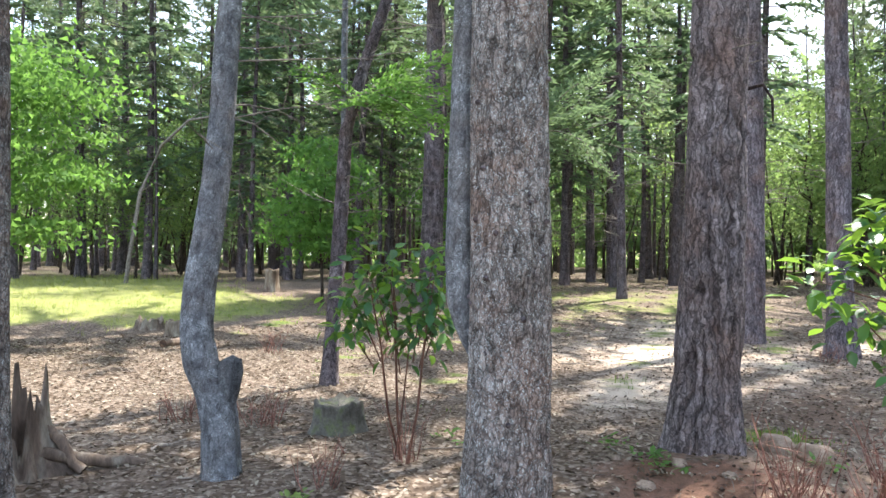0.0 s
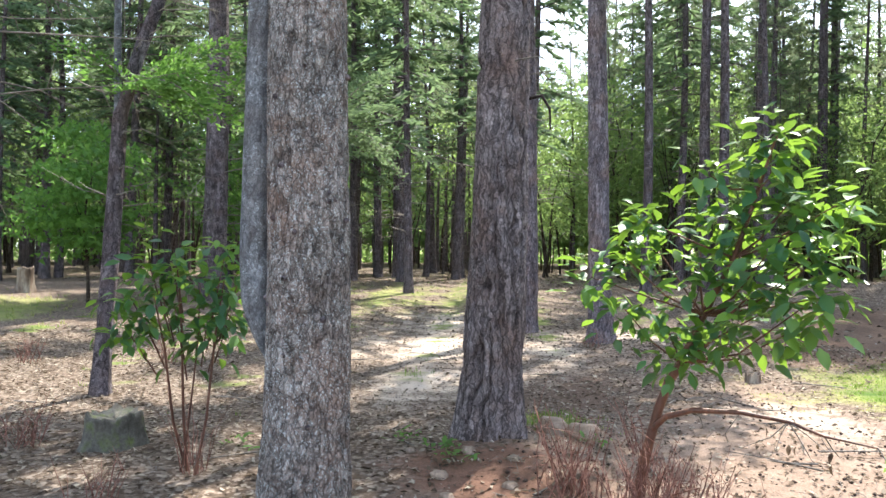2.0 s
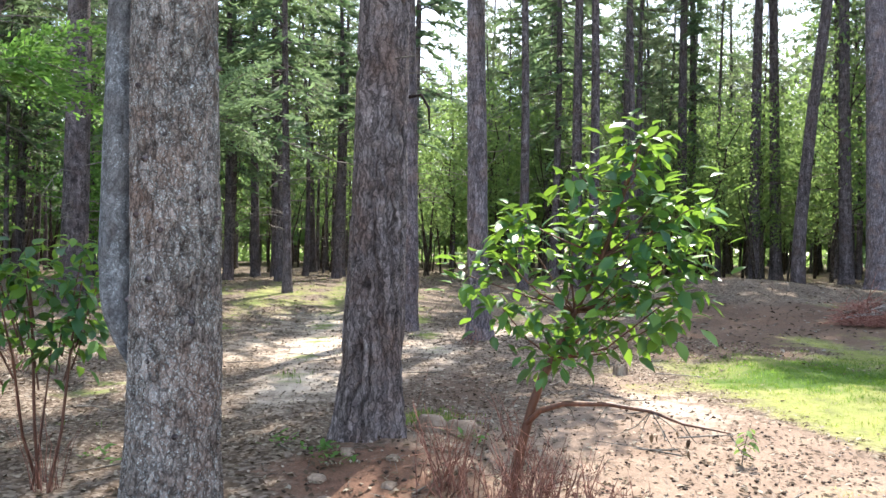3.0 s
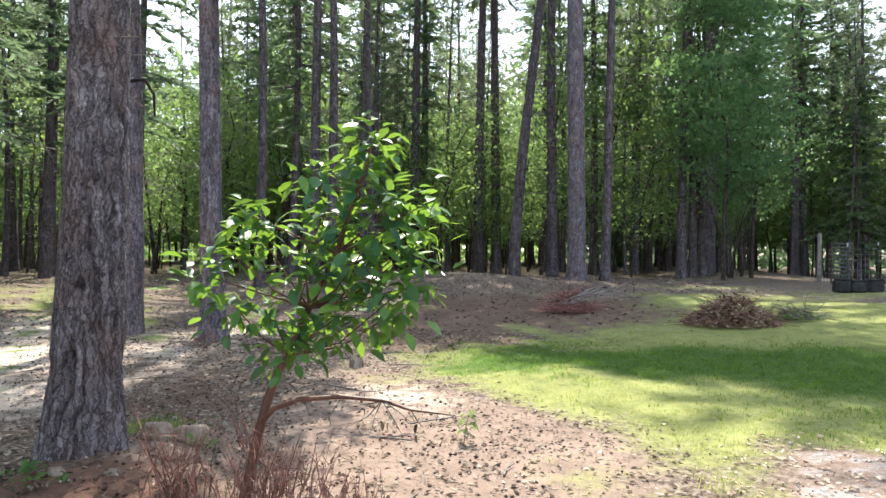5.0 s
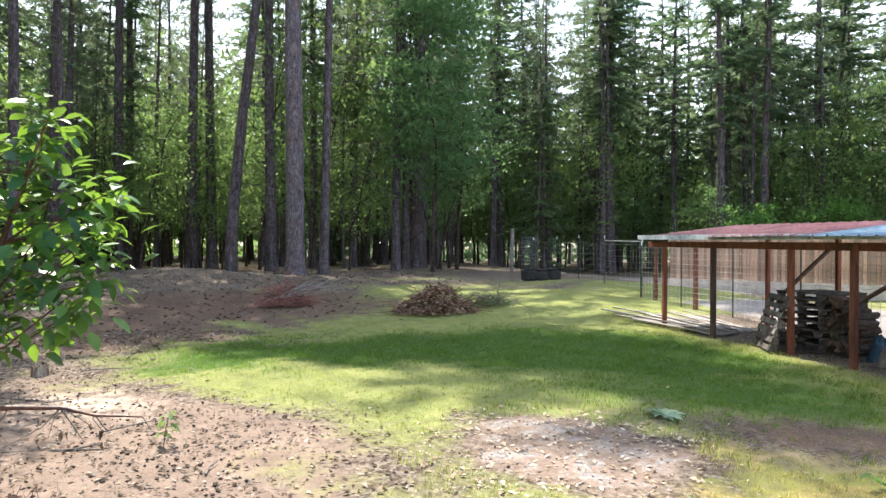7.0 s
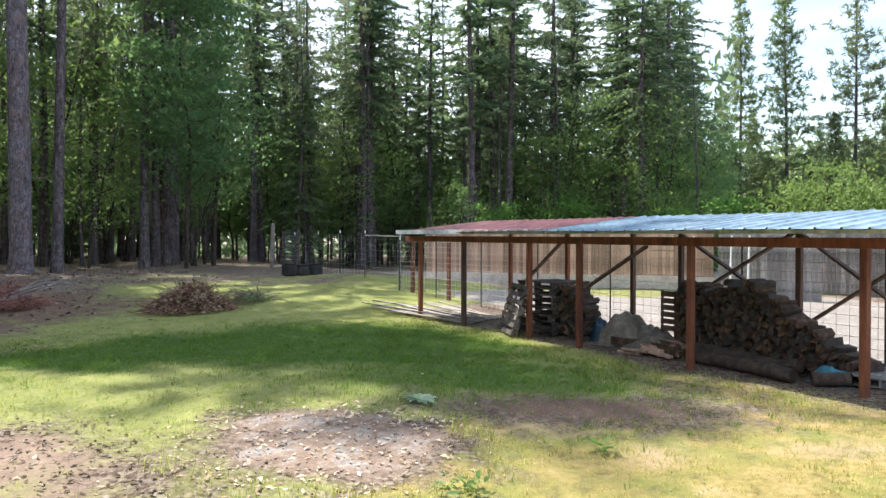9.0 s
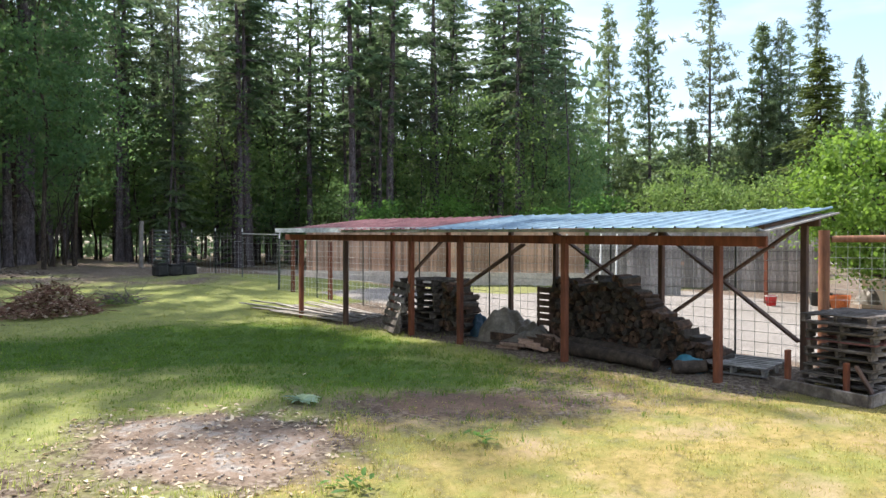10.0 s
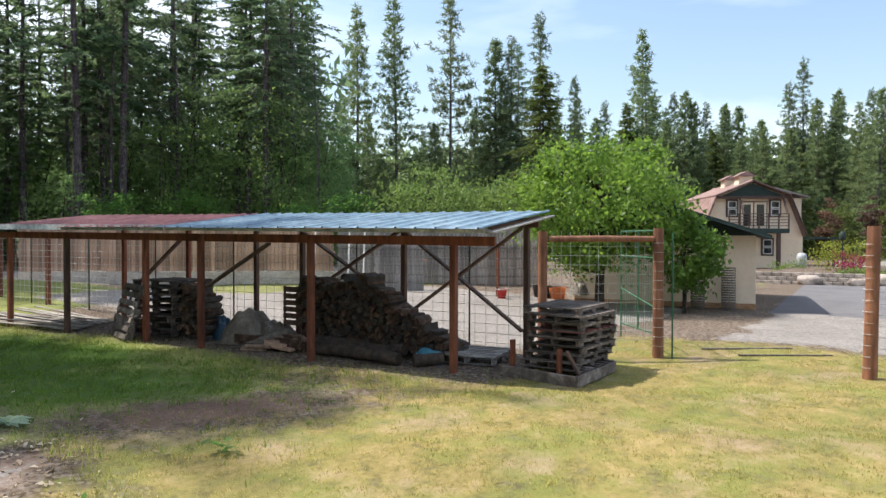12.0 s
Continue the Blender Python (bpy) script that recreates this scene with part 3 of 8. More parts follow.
def cover(x, y):
    """How strongly each kind of ground shows at a place."""
    w1, w2 = wob(x, y, 0.5, 1.0), wob(x, y, 1.3, 2.0)
    edge = np.interp(y, [0, 4.5, 7.4, 8.6, 9.6, 10.5, 14, 20, 24], [0.2, 0.3, 0.5, -0.8, -2.2, -3.0, -4.0, -3.0, -2.0])
    lawn = smooth01((x - edge + 1.3 + 0.7 * w2 + 0.5 * w1) / 3.2) * smooth01((27 - y + 2 * w1) / 5) * smooth01((14.5 - x) / 1.5) * smooth01((y + 12) / 3)
    lawn = lawn * (1 - smooth01((x - 7.9) / 0.8) * smooth01((16.6 - y) / 0.8) * smooth01((y - 3.6) / 0.7))
    lawn = lawn * (1 - 0.6 * smooth01((w2 + 0.25) / 0.6) * smooth01((1.5 - x) / 3) * smooth01((y - 12.5) / 2))
    brown = np.maximum(np.exp(-(((x + 1.2) / 4.2) ** 2 + ((y - 20.5) / 3.4) ** 2)), 0.9 * np.exp(-(((x + 3.4) / 2.4) ** 2 + ((y - 16.0) / 3.0) ** 2)))
    lawn = lawn * (1 - 0.75 * smooth01(brown * 1.8 - 0.3 + 0.3 * w2))
    meadow = smooth01(((-17.5 - x) + 1.2 * w1) / 2.5) * smooth01((x + 42) / 6) * smooth01((9.0 - y + w1) / 3) * smooth01((y + 14) / 5)
    bits = 0.85 * smooth01((w2 + 0.3 * w1 - 0.35) / 0.5) * smooth01((-5.5 - x) / 3) * smooth01((x + 24) / 4) * smooth01((y - 3.5) / 2)
    bits = np.maximum(bits, 0.95 * np.exp(-(((x + 4.35) / 0.55) ** 2 + ((y - 6.75) / 0.35) ** 2)))
    glade = 0.8 * np.exp(-(((x + 17) / 5) ** 2 + ((y - 17) / 5) ** 2)) * smooth01((w2 + 0.6) / 0.6)
    for gx_, gy_, sx_, sy_ in ((-3.5, 29.5, 2.6, 1.6), (4.5, 28.0, 2.8, 1.4), (9.0, 25.5, 3.0, 1.8)):
        glade = np.maximum(glade, 0.85 * np.exp(-(((x - gx_) / sx_) ** 2 + ((y - gy_) / sy_) ** 2)) * smooth01((w2 + 0.9) / 0.6))
    far = smooth01((np.hypot(x, y) - 30) / 6) * 0.45 * smooth01((w2 + 0.2) / 0.6)
    dry_w = smooth01((6.6 - y + 1.1 * w1 + 0.25 * (x - 3)) / 2.6)
    yard = smooth01((x - 10.6) / 0.7) * smooth01((24 - x + 0.3 * w2) / 1.0) * smooth01((y - 4.2) / 0.8) * smooth01((18.5 - y - 0.3 * (x - 16)) / 1.2)
    road = smooth01((x - 12.4 + w2 * 0.4) / 1.2) * smooth01((y - 22 + 0.5 * w1) / 3) * smooth01((46 - y) / 6)
    drive = smooth01((x - 12.9 + 0.5 * w2) / 1.4) * smooth01((2.6 - y + 0.3 * w1) / 0.8)
    pit = smooth01((1.12 - np.hypot((x - 2.45 + 0.12 * (y - 6.2)) / 1.12, (y - 6.2) / 1.5) + 0.25 * w2 + 0.2 * w1) / 0.5)
    # greener grass, drawn where the trees shade the lawn and coloured darker for it
    lush_shade = smooth01((x + 3.5 + 0.8 * w2) / 2.5) * smooth01((y - 10.2 + 0.7 * w2 - 0.0 * x + 0.55 * np.clip(x - 2, 0, 4)) / 1.8) * smooth01((16.5 - y + 1.0 * w1) / 3.0) * smooth01((8.3 - x) / 1.2)
    lush_shade = np.maximum(lush_shade, 0.95 * np.exp(-(((x - 5.6) / 2.5) ** 2 + ((y - 8.2 + 0.3 * (x - 5.6)) / 2.2) ** 2)))
    lush_shade = lush_shade * (1 - smooth01((x - 7.9) / 0.8))
    duff = np.maximum.reduce([1.0 * smooth01(brown * 2.0 - 0.25 + 0.25 * w2), np.exp(-(((x + 5.4) / 2.4) ** 2 + ((y - 8.6) / 2.2) ** 2)) * (0.8 + 0.3 * w2),
                              0.6 * np.exp(-(((x + 3.4) / 1.3) ** 2 + ((y - 4.8) / 1.2) ** 2)), 0.7 * np.exp(-(((x + 1.6) / 1.3) ** 2 + ((y - 6.6) / 0.8) ** 2)) * smooth01((w2 + 0.4) / 0.8)])
    # patches of pale soil, brightened in colour where the sun falls
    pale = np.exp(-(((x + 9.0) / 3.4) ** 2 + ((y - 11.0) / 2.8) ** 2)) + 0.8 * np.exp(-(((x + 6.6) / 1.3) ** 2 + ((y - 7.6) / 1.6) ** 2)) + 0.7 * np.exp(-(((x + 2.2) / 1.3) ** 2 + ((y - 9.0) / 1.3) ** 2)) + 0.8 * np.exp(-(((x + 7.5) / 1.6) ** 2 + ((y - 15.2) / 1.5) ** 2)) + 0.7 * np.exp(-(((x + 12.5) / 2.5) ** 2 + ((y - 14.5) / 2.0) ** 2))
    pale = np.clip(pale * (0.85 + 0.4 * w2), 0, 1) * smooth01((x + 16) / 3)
    red = np.exp(-(((x + 3.75) / 0.9) ** 2 + ((y - 4.75) / 0.8) ** 2)) + 0.4 * np.exp(-(((x + 2.3) / 0.9) ** 2 + ((y - 4.7) / 0.9) ** 2)) + 0.5 * brown
    sand = smooth01((edge - x + 0.8) / 1.0) * smooth01((x + 5.0 + 0.5 * w1) / 2.2) * smooth01((12.8 - y) / 2)
    sand = np.maximum(sand * 0.9, 0.85 * np.exp(-(((x + 8.5) / 3.6) ** 2 + ((y - 11.5) / 3.8) ** 2)))
    shed_floor = smooth01((x - 7.9) / 0.8) * smooth01((10.6 - x) / 0.5) * smooth01((16.6 - y) / 0.8) * smooth01((y - 3.6) / 0.7)
    scuff = np.exp(-(((x - 5.4) / 1.8) ** 2 + ((y - 6.0 + 0.5 * (x - 5.4)) / 1.0) ** 2)) * smooth01((w2 + 1.1) / 0.9)
    lawn = lawn * (1 - pit) * (1 - 0.85 * scuff)
    duff = np.maximum(duff, 0.9 * scuff)
    strip = smooth01((x - 14) / 2) * smooth01((y - 16.5 + 0.3 * (x - 16)) / 1.2) * smooth01((24.5 - y) / 2.5) * smooth01((27 - x) / 2)
    return {"soil": np.clip(sand + 0.3 * shed_floor + 0.8 * pit, 0, 1), "red": np.clip(red, 0, 0.95), "duff": np.clip(duff, 0, 1), "pale": pale, "lush_shade": np.clip(np.maximum(lush_shade * np.clip(lawn * 1.3, 0, 1), 0.7 * bits), 0, 1),
            "grass": np.clip(np.maximum.reduce([lawn * (1 - 0.85 * dry_w), meadow, bits, glade, far, 0.8 * strip]), 0, 1),
            "dry": np.clip(np.maximum(lawn * dry_w * 0.85 * (1 - 0.6 * np.clip(lush_shade, 0, 1)), 0.5 * drive * smooth01((14.5 - x) / 1.5)), 0, 1),
            "gravel": np.clip(np.maximum.reduce([pit * 0.5, yard, road * 0.8, drive * smooth01((x - 13.2) / 1.0)]), 0, 1),
            "tar": smooth01((x - 22.5 + 0.2 * w2) / 0.8) * smooth01((2.6 - y) / 0.5) * smooth01((40 - x) / 1)}


def lattice():
    def steps(lo, hi, fine, far):
        mid = np.arange(lo, hi + fine / 2, fine)
        out, d = [], fine * 1.6
        v = hi
        while v < far:
            v += d
            d *= 1.25
            out.append(v)
        low, d, v = [], fine * 1.6, lo
        while v > -far:
            v -= d
            d *= 1.25
            low.append(v)
        return np.array(low[::-1] + list(mid) + out)
    xs, ys = steps(-22, 26, 0.24, 1500), steps(-4, 30, 0.24, 1500)
    X, Y = np.meshgrid(xs, ys, indexing="ij")
    Z = ground_z(X, Y)
    near = np.exp(-((np.hypot(X, Y) / 40) ** 2))
    Z = Z + near * (0.012 * wob(X, Y, 4.0, 0.5) + 0.008 * wob(X, Y, 9.0, 1.5))
    nx, ny = len(xs), len(ys)
    i, j = np.meshgrid(np.arange(nx - 1), np.arange(ny - 1), indexing="ij")
    f = np.stack([i * ny + j, (i + 1) * ny + j, (i + 1) * ny + j + 1, i * ny + j + 1], -1).reshape(-1, 4)
    return np.stack([X, Y, Z], -1).reshape(-1, 3), f


gv, gf = lattice()
g_me = raw_mesh("ground", gv, gf, M["ground"], True)
for key, val in cover(gv[:, 0].astype(float), gv[:, 1].astype(float)).items():
    a = g_me.attributes.new(key, "FLOAT", "POINT")
    a.data.foreach_set("value", val.astype(np.float32))
ground = tagged(new("ground", g_me), "forest clearing floor of leaf litter, sandy soil, grass and gravel", "ground", kind="structure")


# ---- trees ----
def trunk_tube(rng, H, d0, rings=14, sides=10, wobble=0.15, flare=1.35):
    z = np.r_[-0.3, 0.0, 0.25, 0.7, np.linspace(1.5, H, rings)]
    r = d0 / 2 * (1 - 0.93 * np.clip(z / H, 0, 1) ** 1.1)
    r = r * (1 + (flare - 1) * np.exp(-np.clip(z, 0, None) / 0.45))
    ph = rng.uniform(0, 6.28, 4)
    k = np.clip(z / H, 0, 1)
    pts = np.stack([wobble * (np.sin(k * 5 + ph[0]) - np.sin(ph[0])), wobble * (np.sin(k * 4 + ph[1]) - np.sin(ph[1])), z], 1)
    return pts, r


def at_height(pts, z):
    return np.stack([np.interp(z, pts[:, 2], pts[:, 0]), np.interp(z, pts[:, 2], pts[:, 1]), z], -1)


def dead_branches(rng, pts, r, lo, hi, n, length=1.6, name="deadwood", thick=0.017):
    s = Soup()
    for _ in range(n):
        z, az = rng.uniform(lo, hi), rng.uniform(0, 6.283)
        L = length * rng.uniform(0.35, 1.2)
        base = at_height(pts, z)
        k = np.linspace(0, 1, 4)
        d = np.array([math.cos(az), math.sin(az), 0])
        droop = rng.uniform(-0.25, 0.45)
        p = base + d * (L * k)[:, None] + np.array([0, 0, 1.0]) * (L * (rng.uniform(0, 0.3) * k - droop * k ** 2))[:, None]
        p[1:] += rng.normal(0, 0.03 * L, (3, 3))
        s.tube(p, np.linspace(thick * rng.uniform(0.8, 1.6), thick * 0.3, 4), 3)
        for _ in range(2):
            q0 = p[rng.integers(1, 3)]
            w = d * rng.uniform(0.2, 0.7) + rng.normal(0, 0.5, 3)
            q = q0 + w * (np.linspace(0, 0.45 * L, 2))[:, None]
            s.tube(q, [thick * 0.5, thick * 0.2], 3)
    return s.mesh(name, M["twig"])


def conifer_crown(rng, pts, H, lo, spread, mat, step=0.55, card=0.45, ragged=0.3, droop=0.25, aspect=0.34, gaps=0.12, per=1.0, puff=0, tip=1.0):
    """Boughs in whorls round the trunk, each feathered with sprays; with puff, tufts of needles towards the ends of the boughs."""
    s = Soup()
    C, A, S_ = [], [], []
    z = lo
    while z < H - 0.3:
        k = (z - lo) / (H - lo)
        prof = (1 - k) ** (0.8 * tip) * min(1, 0.45 + k * 3.5)
        n = rng.integers(4, 8)
        az0 = rng.uniform(0, 6.28)
        for b in range(n):
            if rng.random() < gaps:
                continue
            az = az0 + 6.283 * b / n + rng.normal(0, 0.2)
            L = max(0.3, spread * prof * (1 + rng.normal(0, ragged)))
            zb = z + rng.uniform(-step, step) * 0.9
            base = at_height(pts, min(zb, H))
            up = 0.5 * k - 0.05
            d = np.array([math.cos(az), math.sin(az), 0.0])
            side = np.array([-d[1], d[0], 0.0])
            rise = np.array([0, 0, 1.0])
            if L > 1.1:
                s.tube(np.stack([base, base + d * L * 0.55 + rise * L * (up * 0.55 - droop * 0.3), base + d * L + rise * L * (up - droop)]), [0.016 + 0.008 * L, 0.012, 0.005], 3)
            if puff:
                for c in np.linspace(0.45, 1, max(2, int(L / (card * 0.95)))) if L > 0.8 else (0.9,):
                    p = base + d * L * c + rise * L * (up * c - droop * c * c) + rng.normal(0, card * 0.28, 3) * (1, 1, 0.5)
                    n_p = int(puff * per * rng.uniform(0.7, 1.4)) + 2
                    C.append(p + rng.normal(0, card * 0.16, (n_p, 3)))
                    A.append(rng.normal(0, 1, (n_p, 3)) + d * 0.7 + (0, 0, 0.45))
                    S_.append(card * rng.uniform(0.55, 1.1, n_p))
                continue
            m = max(3, int(L / (card * 0.3) * per))
            q = np.repeat(np.linspace(0.18, 1, m), 2)
            sg = np.tile([-1.0, 1.0], m)[:, None]
            line = base + d * (L * q)[:, None] + rise * (L * (up * q - droop * q ** 2))[:, None]
            C.append(line + rng.normal(0, card * 0.1, (2 * m, 3)))
            A.append(d * rng.uniform(0.5, 1.1, (2 * m, 1)) + side * sg * rng.uniform(0.5, 1.1, (2 * m, 1)) - rise * rng.uniform(0.05, 0.6, (2 * m, 1)) + rng.normal(0, 0.2, (2 * m, 3)))
            S_.append(card * rng.uniform(0.7, 1.5, 2 * m) * (1.15 - 0.45 * q))
        z += step * (1 - 0.45 * k) * rng.uniform(0.8, 1.2)
    C.append(at_height(pts, np.linspace(H - 1.2, H - 0.1, 14)))
    A.append(rng.normal(0, 0.5, (14, 3)) + (0, 0, 0.6))
    S_.append(card * np.linspace(0.9, 0.5, 14))
    v, f = sprays(rng, np.concatenate(C), np.concatenate(A), np.concatenate(S_), aspect)
    return s, raw_mesh("crown", v, f, mat)


def conifer(rng, name, label, x, y, H, d0, lo, spread, mat, bark_mat, dead=40, lean=(0, 0), group="forest conifers", **kw):
    t = thing(name, x, y, gz(x, y), label, "tree", group)
    pts, r = trunk_tube(rng, H, d0)
    pts = pts + np.stack([lean[0] * pts[:, 2], lean[1] * pts[:, 2], 0 * pts[:, 2]], 1)
    v, f = tube_np(pts, r, 9)
    part("trunk", raw_mesh("trunk", v, f, bark_mat, True), None, t)
    s, crown = conifer_crown(rng, pts, H, lo, spread, mat, **kw)
    tagged(part("branchwork", s.mesh("branchwork", bark_mat), None, t), kind="stuff")
    part("crown", crown, None, t)
    if dead:
        tagged(part("deadwood", dead_branches(rng, pts, r, 1.8, lo + 2.5, dead, spread * 0.55), None, t, "bare grey lower branches"), kind="stuff")
    return t


def broadleaf(rng, name, label, x, y, H, d0, lo, spread, mat, bark_mat, leaf=0.16, clumps=60, per=60, group="", lean=0.0, category="tree", limbs=9, small=False, flat=0.34, clump=(0.16, 0.36)):
    t = thing(name, x, y, gz(x, y), label, category, group)
    s = Soup()
    az = rng.uniform(0, 6.28)
    stem = np.stack([lean * math.cos(az) * np.linspace(0, 1, 7) ** 1.5 * H * 0.3, lean * math.sin(az) * np.linspace(0, 1, 7) ** 1.5 * H * 0.3,
                     np.linspace(-0.15, H * 0.82, 7)], 1)
    stem[2:] += rng.normal(0, 0.03 * H * 0.3, (5, 3)) * (1, 1, 0)
    s.tube(stem, d0 / 2 * np.linspace(1.15, 0.25, 7), 8)
    tops = []
    for _ in range(limbs):
        k = rng.uniform(0.25, 0.9)
        b = at_height(stem, k * H * 0.82)
        a = rng.uniform(0, 6.28)
        L = spread * rng.uniform(0.5, 1.0) * (1 - 0.4 * k)
        e = b + np.array([math.cos(a) * L, math.sin(a) * L, L * rng.uniform(0.25, 0.9)])
        mid = (b + e) / 2 + np.array([0, 0, -0.1 * L]) + rng.normal(0, 0.08 * L, 3)
        s.tube([b, mid, e], [d0 * 0.22, d0 * 0.14, d0 * 0.05], 5)
        tops += [e, mid]
    part("trunk", s.mesh("trunk", bark_mat, True), None, t)
    C, A, S_ = [], [], []
    for i in range(clumps):
        u = rng.normal(size=3)
        u /= np.linalg.norm(u)
        rad = rng.uniform(0.45, 1.0) ** 0.6
        c = np.array([u[0] * spread * rad, u[1] * spread * rad, lo + (H - lo) * (0.5 + 0.5 * u[2] * rad)])
        c[:2] += at_height(stem, min(c[2], H * 0.8))[:2]
        if i < len(tops):
            c = tops[i] + rng.normal(0, 0.1, 3)
        w = spread * rng.uniform(*clump)
        m = int(per * rng.uniform(0.5, 1.4))
        C.append(c + rng.normal(0, 1, (m, 3)) * (w, w, w * flat))
        A.append(rng.normal(0, 1, (m, 3)) + (0, 0, -0.5))
        S_.append(leaf * rng.uniform(0.6, 1.3, m))
    v, f = (sprays(rng, np.concatenate(C), np.concatenate(A), np.concatenate(S_), 0.75) if small else
            cards(rng, np.concatenate(C), np.concatenate(A), np.concatenate(S_), 0.62, 0.12))
    part("crown", raw_mesh("crown", v, f, mat), None, t)
    return t


def placed(x, y, turn=0.0, scale=1.0, tall=1.0, sink=0.0):
    return Matrix.Translation((x, y, gz(x, y) - sink)) @ Matrix.Rotation(turn, 4, "Z") @ Matrix.Diagonal((scale, scale, scale * tall, 1))


rng = np.random.default_rng(7)

# parents of the forest: a few kinds, each used many times at other sizes and turns
FIR_LABEL = "tall dark fir with bare grey lower trunk and dense forest crown"
PINE_LABEL = "slender pine with ragged needle clumps above a bare trunk"
UNDER_LABEL = "leafy yellow-green understory tree beneath the tall conifers"
firs = [conifer(rng, "fir_tree", FIR_LABEL, *p, 27, 0.6, lo, sp, M["needles"], M["bark_far"], dead=40, step=0.72, card=0.5, per=1.1, ragged=0.5, gaps=0.32)
        for p, lo, sp in (((-13.6, 46.0), 9.0, 3.2), ((-9.6, 42.7), 7.0, 3.0), ((-18.9, 49.9), 11.0, 3.5))]
pines = [conifer(rng, "pine_tree", PINE_LABEL, *p, 26, 0.5, lo, 2.7, M["pine"], M["bark_far"], dead=30, step=0.7, card=0.42, gaps=0.4, ragged=0.5, droop=0.1, puff=8, aspect=0.22,
                 group="forest pines") for p, lo in (((-14.5, 52.0), 11.0), ((4.5, 50.0), 9.0))]
for x, y, H, lo in ((-5.5, 39.0, 38, 17), (-4.6, 39.9, 41, 16), (-9.2, 40.0, 36, 17), (-1.4, 37.5, 39, 17)):
    conifer(rng, "pine_tree", "very tall straight pine at the edge of the clearing", x, y, H, 0.58, lo, 4.4, M["pine"], M["bark_far"], dead=30, step=0.8, card=0.55, gaps=0.2, ragged=0.4, droop=0.1, puff=11, aspect=0.26, tip=0.5)
for x, y, sp in ((1.1, 33.0, 3.4),):
    conifer(rng, "pine_tree", "very tall slender pine whose crown shades the lawn", x, y, 39.4, 0.44, 30.0, sp, M["pine"], M["bark_far"], dead=34, step=0.7, card=0.55, gaps=0.15, ragged=0.4, droop=0.1, puff=11, aspect=0.26, tip=0.5)
for x, y, d0, lo, sp in ((-11.07, 23.53, 0.36, 20.0, 1.4), (-9.63, 25.22, 0.42, 15.0, 2.2), (-8.98, 24.93, 0.38, 13.0, 2.6), (-8.86, 29.71, 0.3, 12.5, 2.4)):
    conifer(rng, "pine_tree", "tall straight pine with dead lower branches behind the sandy ground", x, y, 29, d0, lo, sp, M["pine"], M["bark_far"], dead=44, step=0.8, card=0.46, gaps=0.35, ragged=0.5, droop=0.1,
            puff=9, aspect=0.22, group="forest pines")
low_firs = [conifer(rng, "young_fir", "young dense fir with green boughs down to its foot", *p, 13, 0.25, 1.0, 2.6, M["needles"], M["bark_far"], dead=0, step=0.5, card=0.48,
                    per=1.0, gaps=0.08, group="young firs") for p in ((-30.0, 44.0), (16.5, 47.0))]
unders = [broadleaf(rng, "understory_tree", UNDER_LABEL, *p, 11, 0.16, 2.6, 2.7, M["under"], M["bark_oak"], 0.18, 54, 50, "understory trees", 0.5, small=True)
          for p in ((-16.0, 37.5), (-24.0, 36.0), (3.5, 43.0))]
broads = [broadleaf(rng, "leafy_tree", "leafy bright green deciduous tree among the conifers", *p, 12, 0.22, 3.0, 2.9, M["maple"], M["bark_oak"], 0.2, 66, 50, "leafy trees", 0.3, small=True)
          for p in ((8.6, 39.0), (-33.0, 20.0))]
saplings = [thing("bare_sapling", *p, gz(*p), "thin bare leaning sapling stem in the dark understory", "sapling", "bare saplings") for p in ((-11.0, 44.0), (2.0, 47.0))]
for s_ in saplings:
    for _ in range(3):
        so = Soup()
        a = rng.uniform(0, 6.28)
        k = np.linspace(0, 1, 6)
        so.tube(np.stack([math.cos(a) * k ** 1.5 * 1.6, math.sin(a) * k ** 1.5 * 1.6, k * rng.uniform(4, 7)], 1) + rng.normal(0, 0.08, (6, 3)) * (1, 1, 0) - (0, 0, 0.1),
                np.linspace(0.07, 0.015, 6), 5)
        part("stem", so.mesh("stem", M["bark_oak"]), None, s_)

# single trunks that can be told apart, with their height and girth relative to the parent
for kind, x, y, k, tall in ((firs, -18.8, 39.9, 0.9, 1.1), (firs, -18.2, 52.0, 1.05, 1.0), (pines, -2.2, 44.5, 0.9, 1.05), (firs, 0.7, 42.0, 0.8, 1.2),
                            (firs, 7.3, 44.0, 1.35, 0.95), (firs, -20.9, 21.4, 0.62, 1.2), (firs, -26.0, 25.0, 0.75, 1.2), (firs, -19.6, 11.9, 1.25, 0.9),
                            (pines, -23.5, 28.5, 0.7, 1.1), (firs, -29.5, 33.0, 0.9, 1.0), (pines, 20.5, 46.5, 1.0, 1.1), (unders, 6.2, 40.5, 1.75, 1.25), (firs, 6.9, 43.6, 1.5, 1.0), (firs, 27.0, 42.5, 1.0, 1.15)):
    copy_thing(kind[rng.integers(len(kind))], placed(x, y, rng.uniform(0, 6.28), k, tall, 0.05))

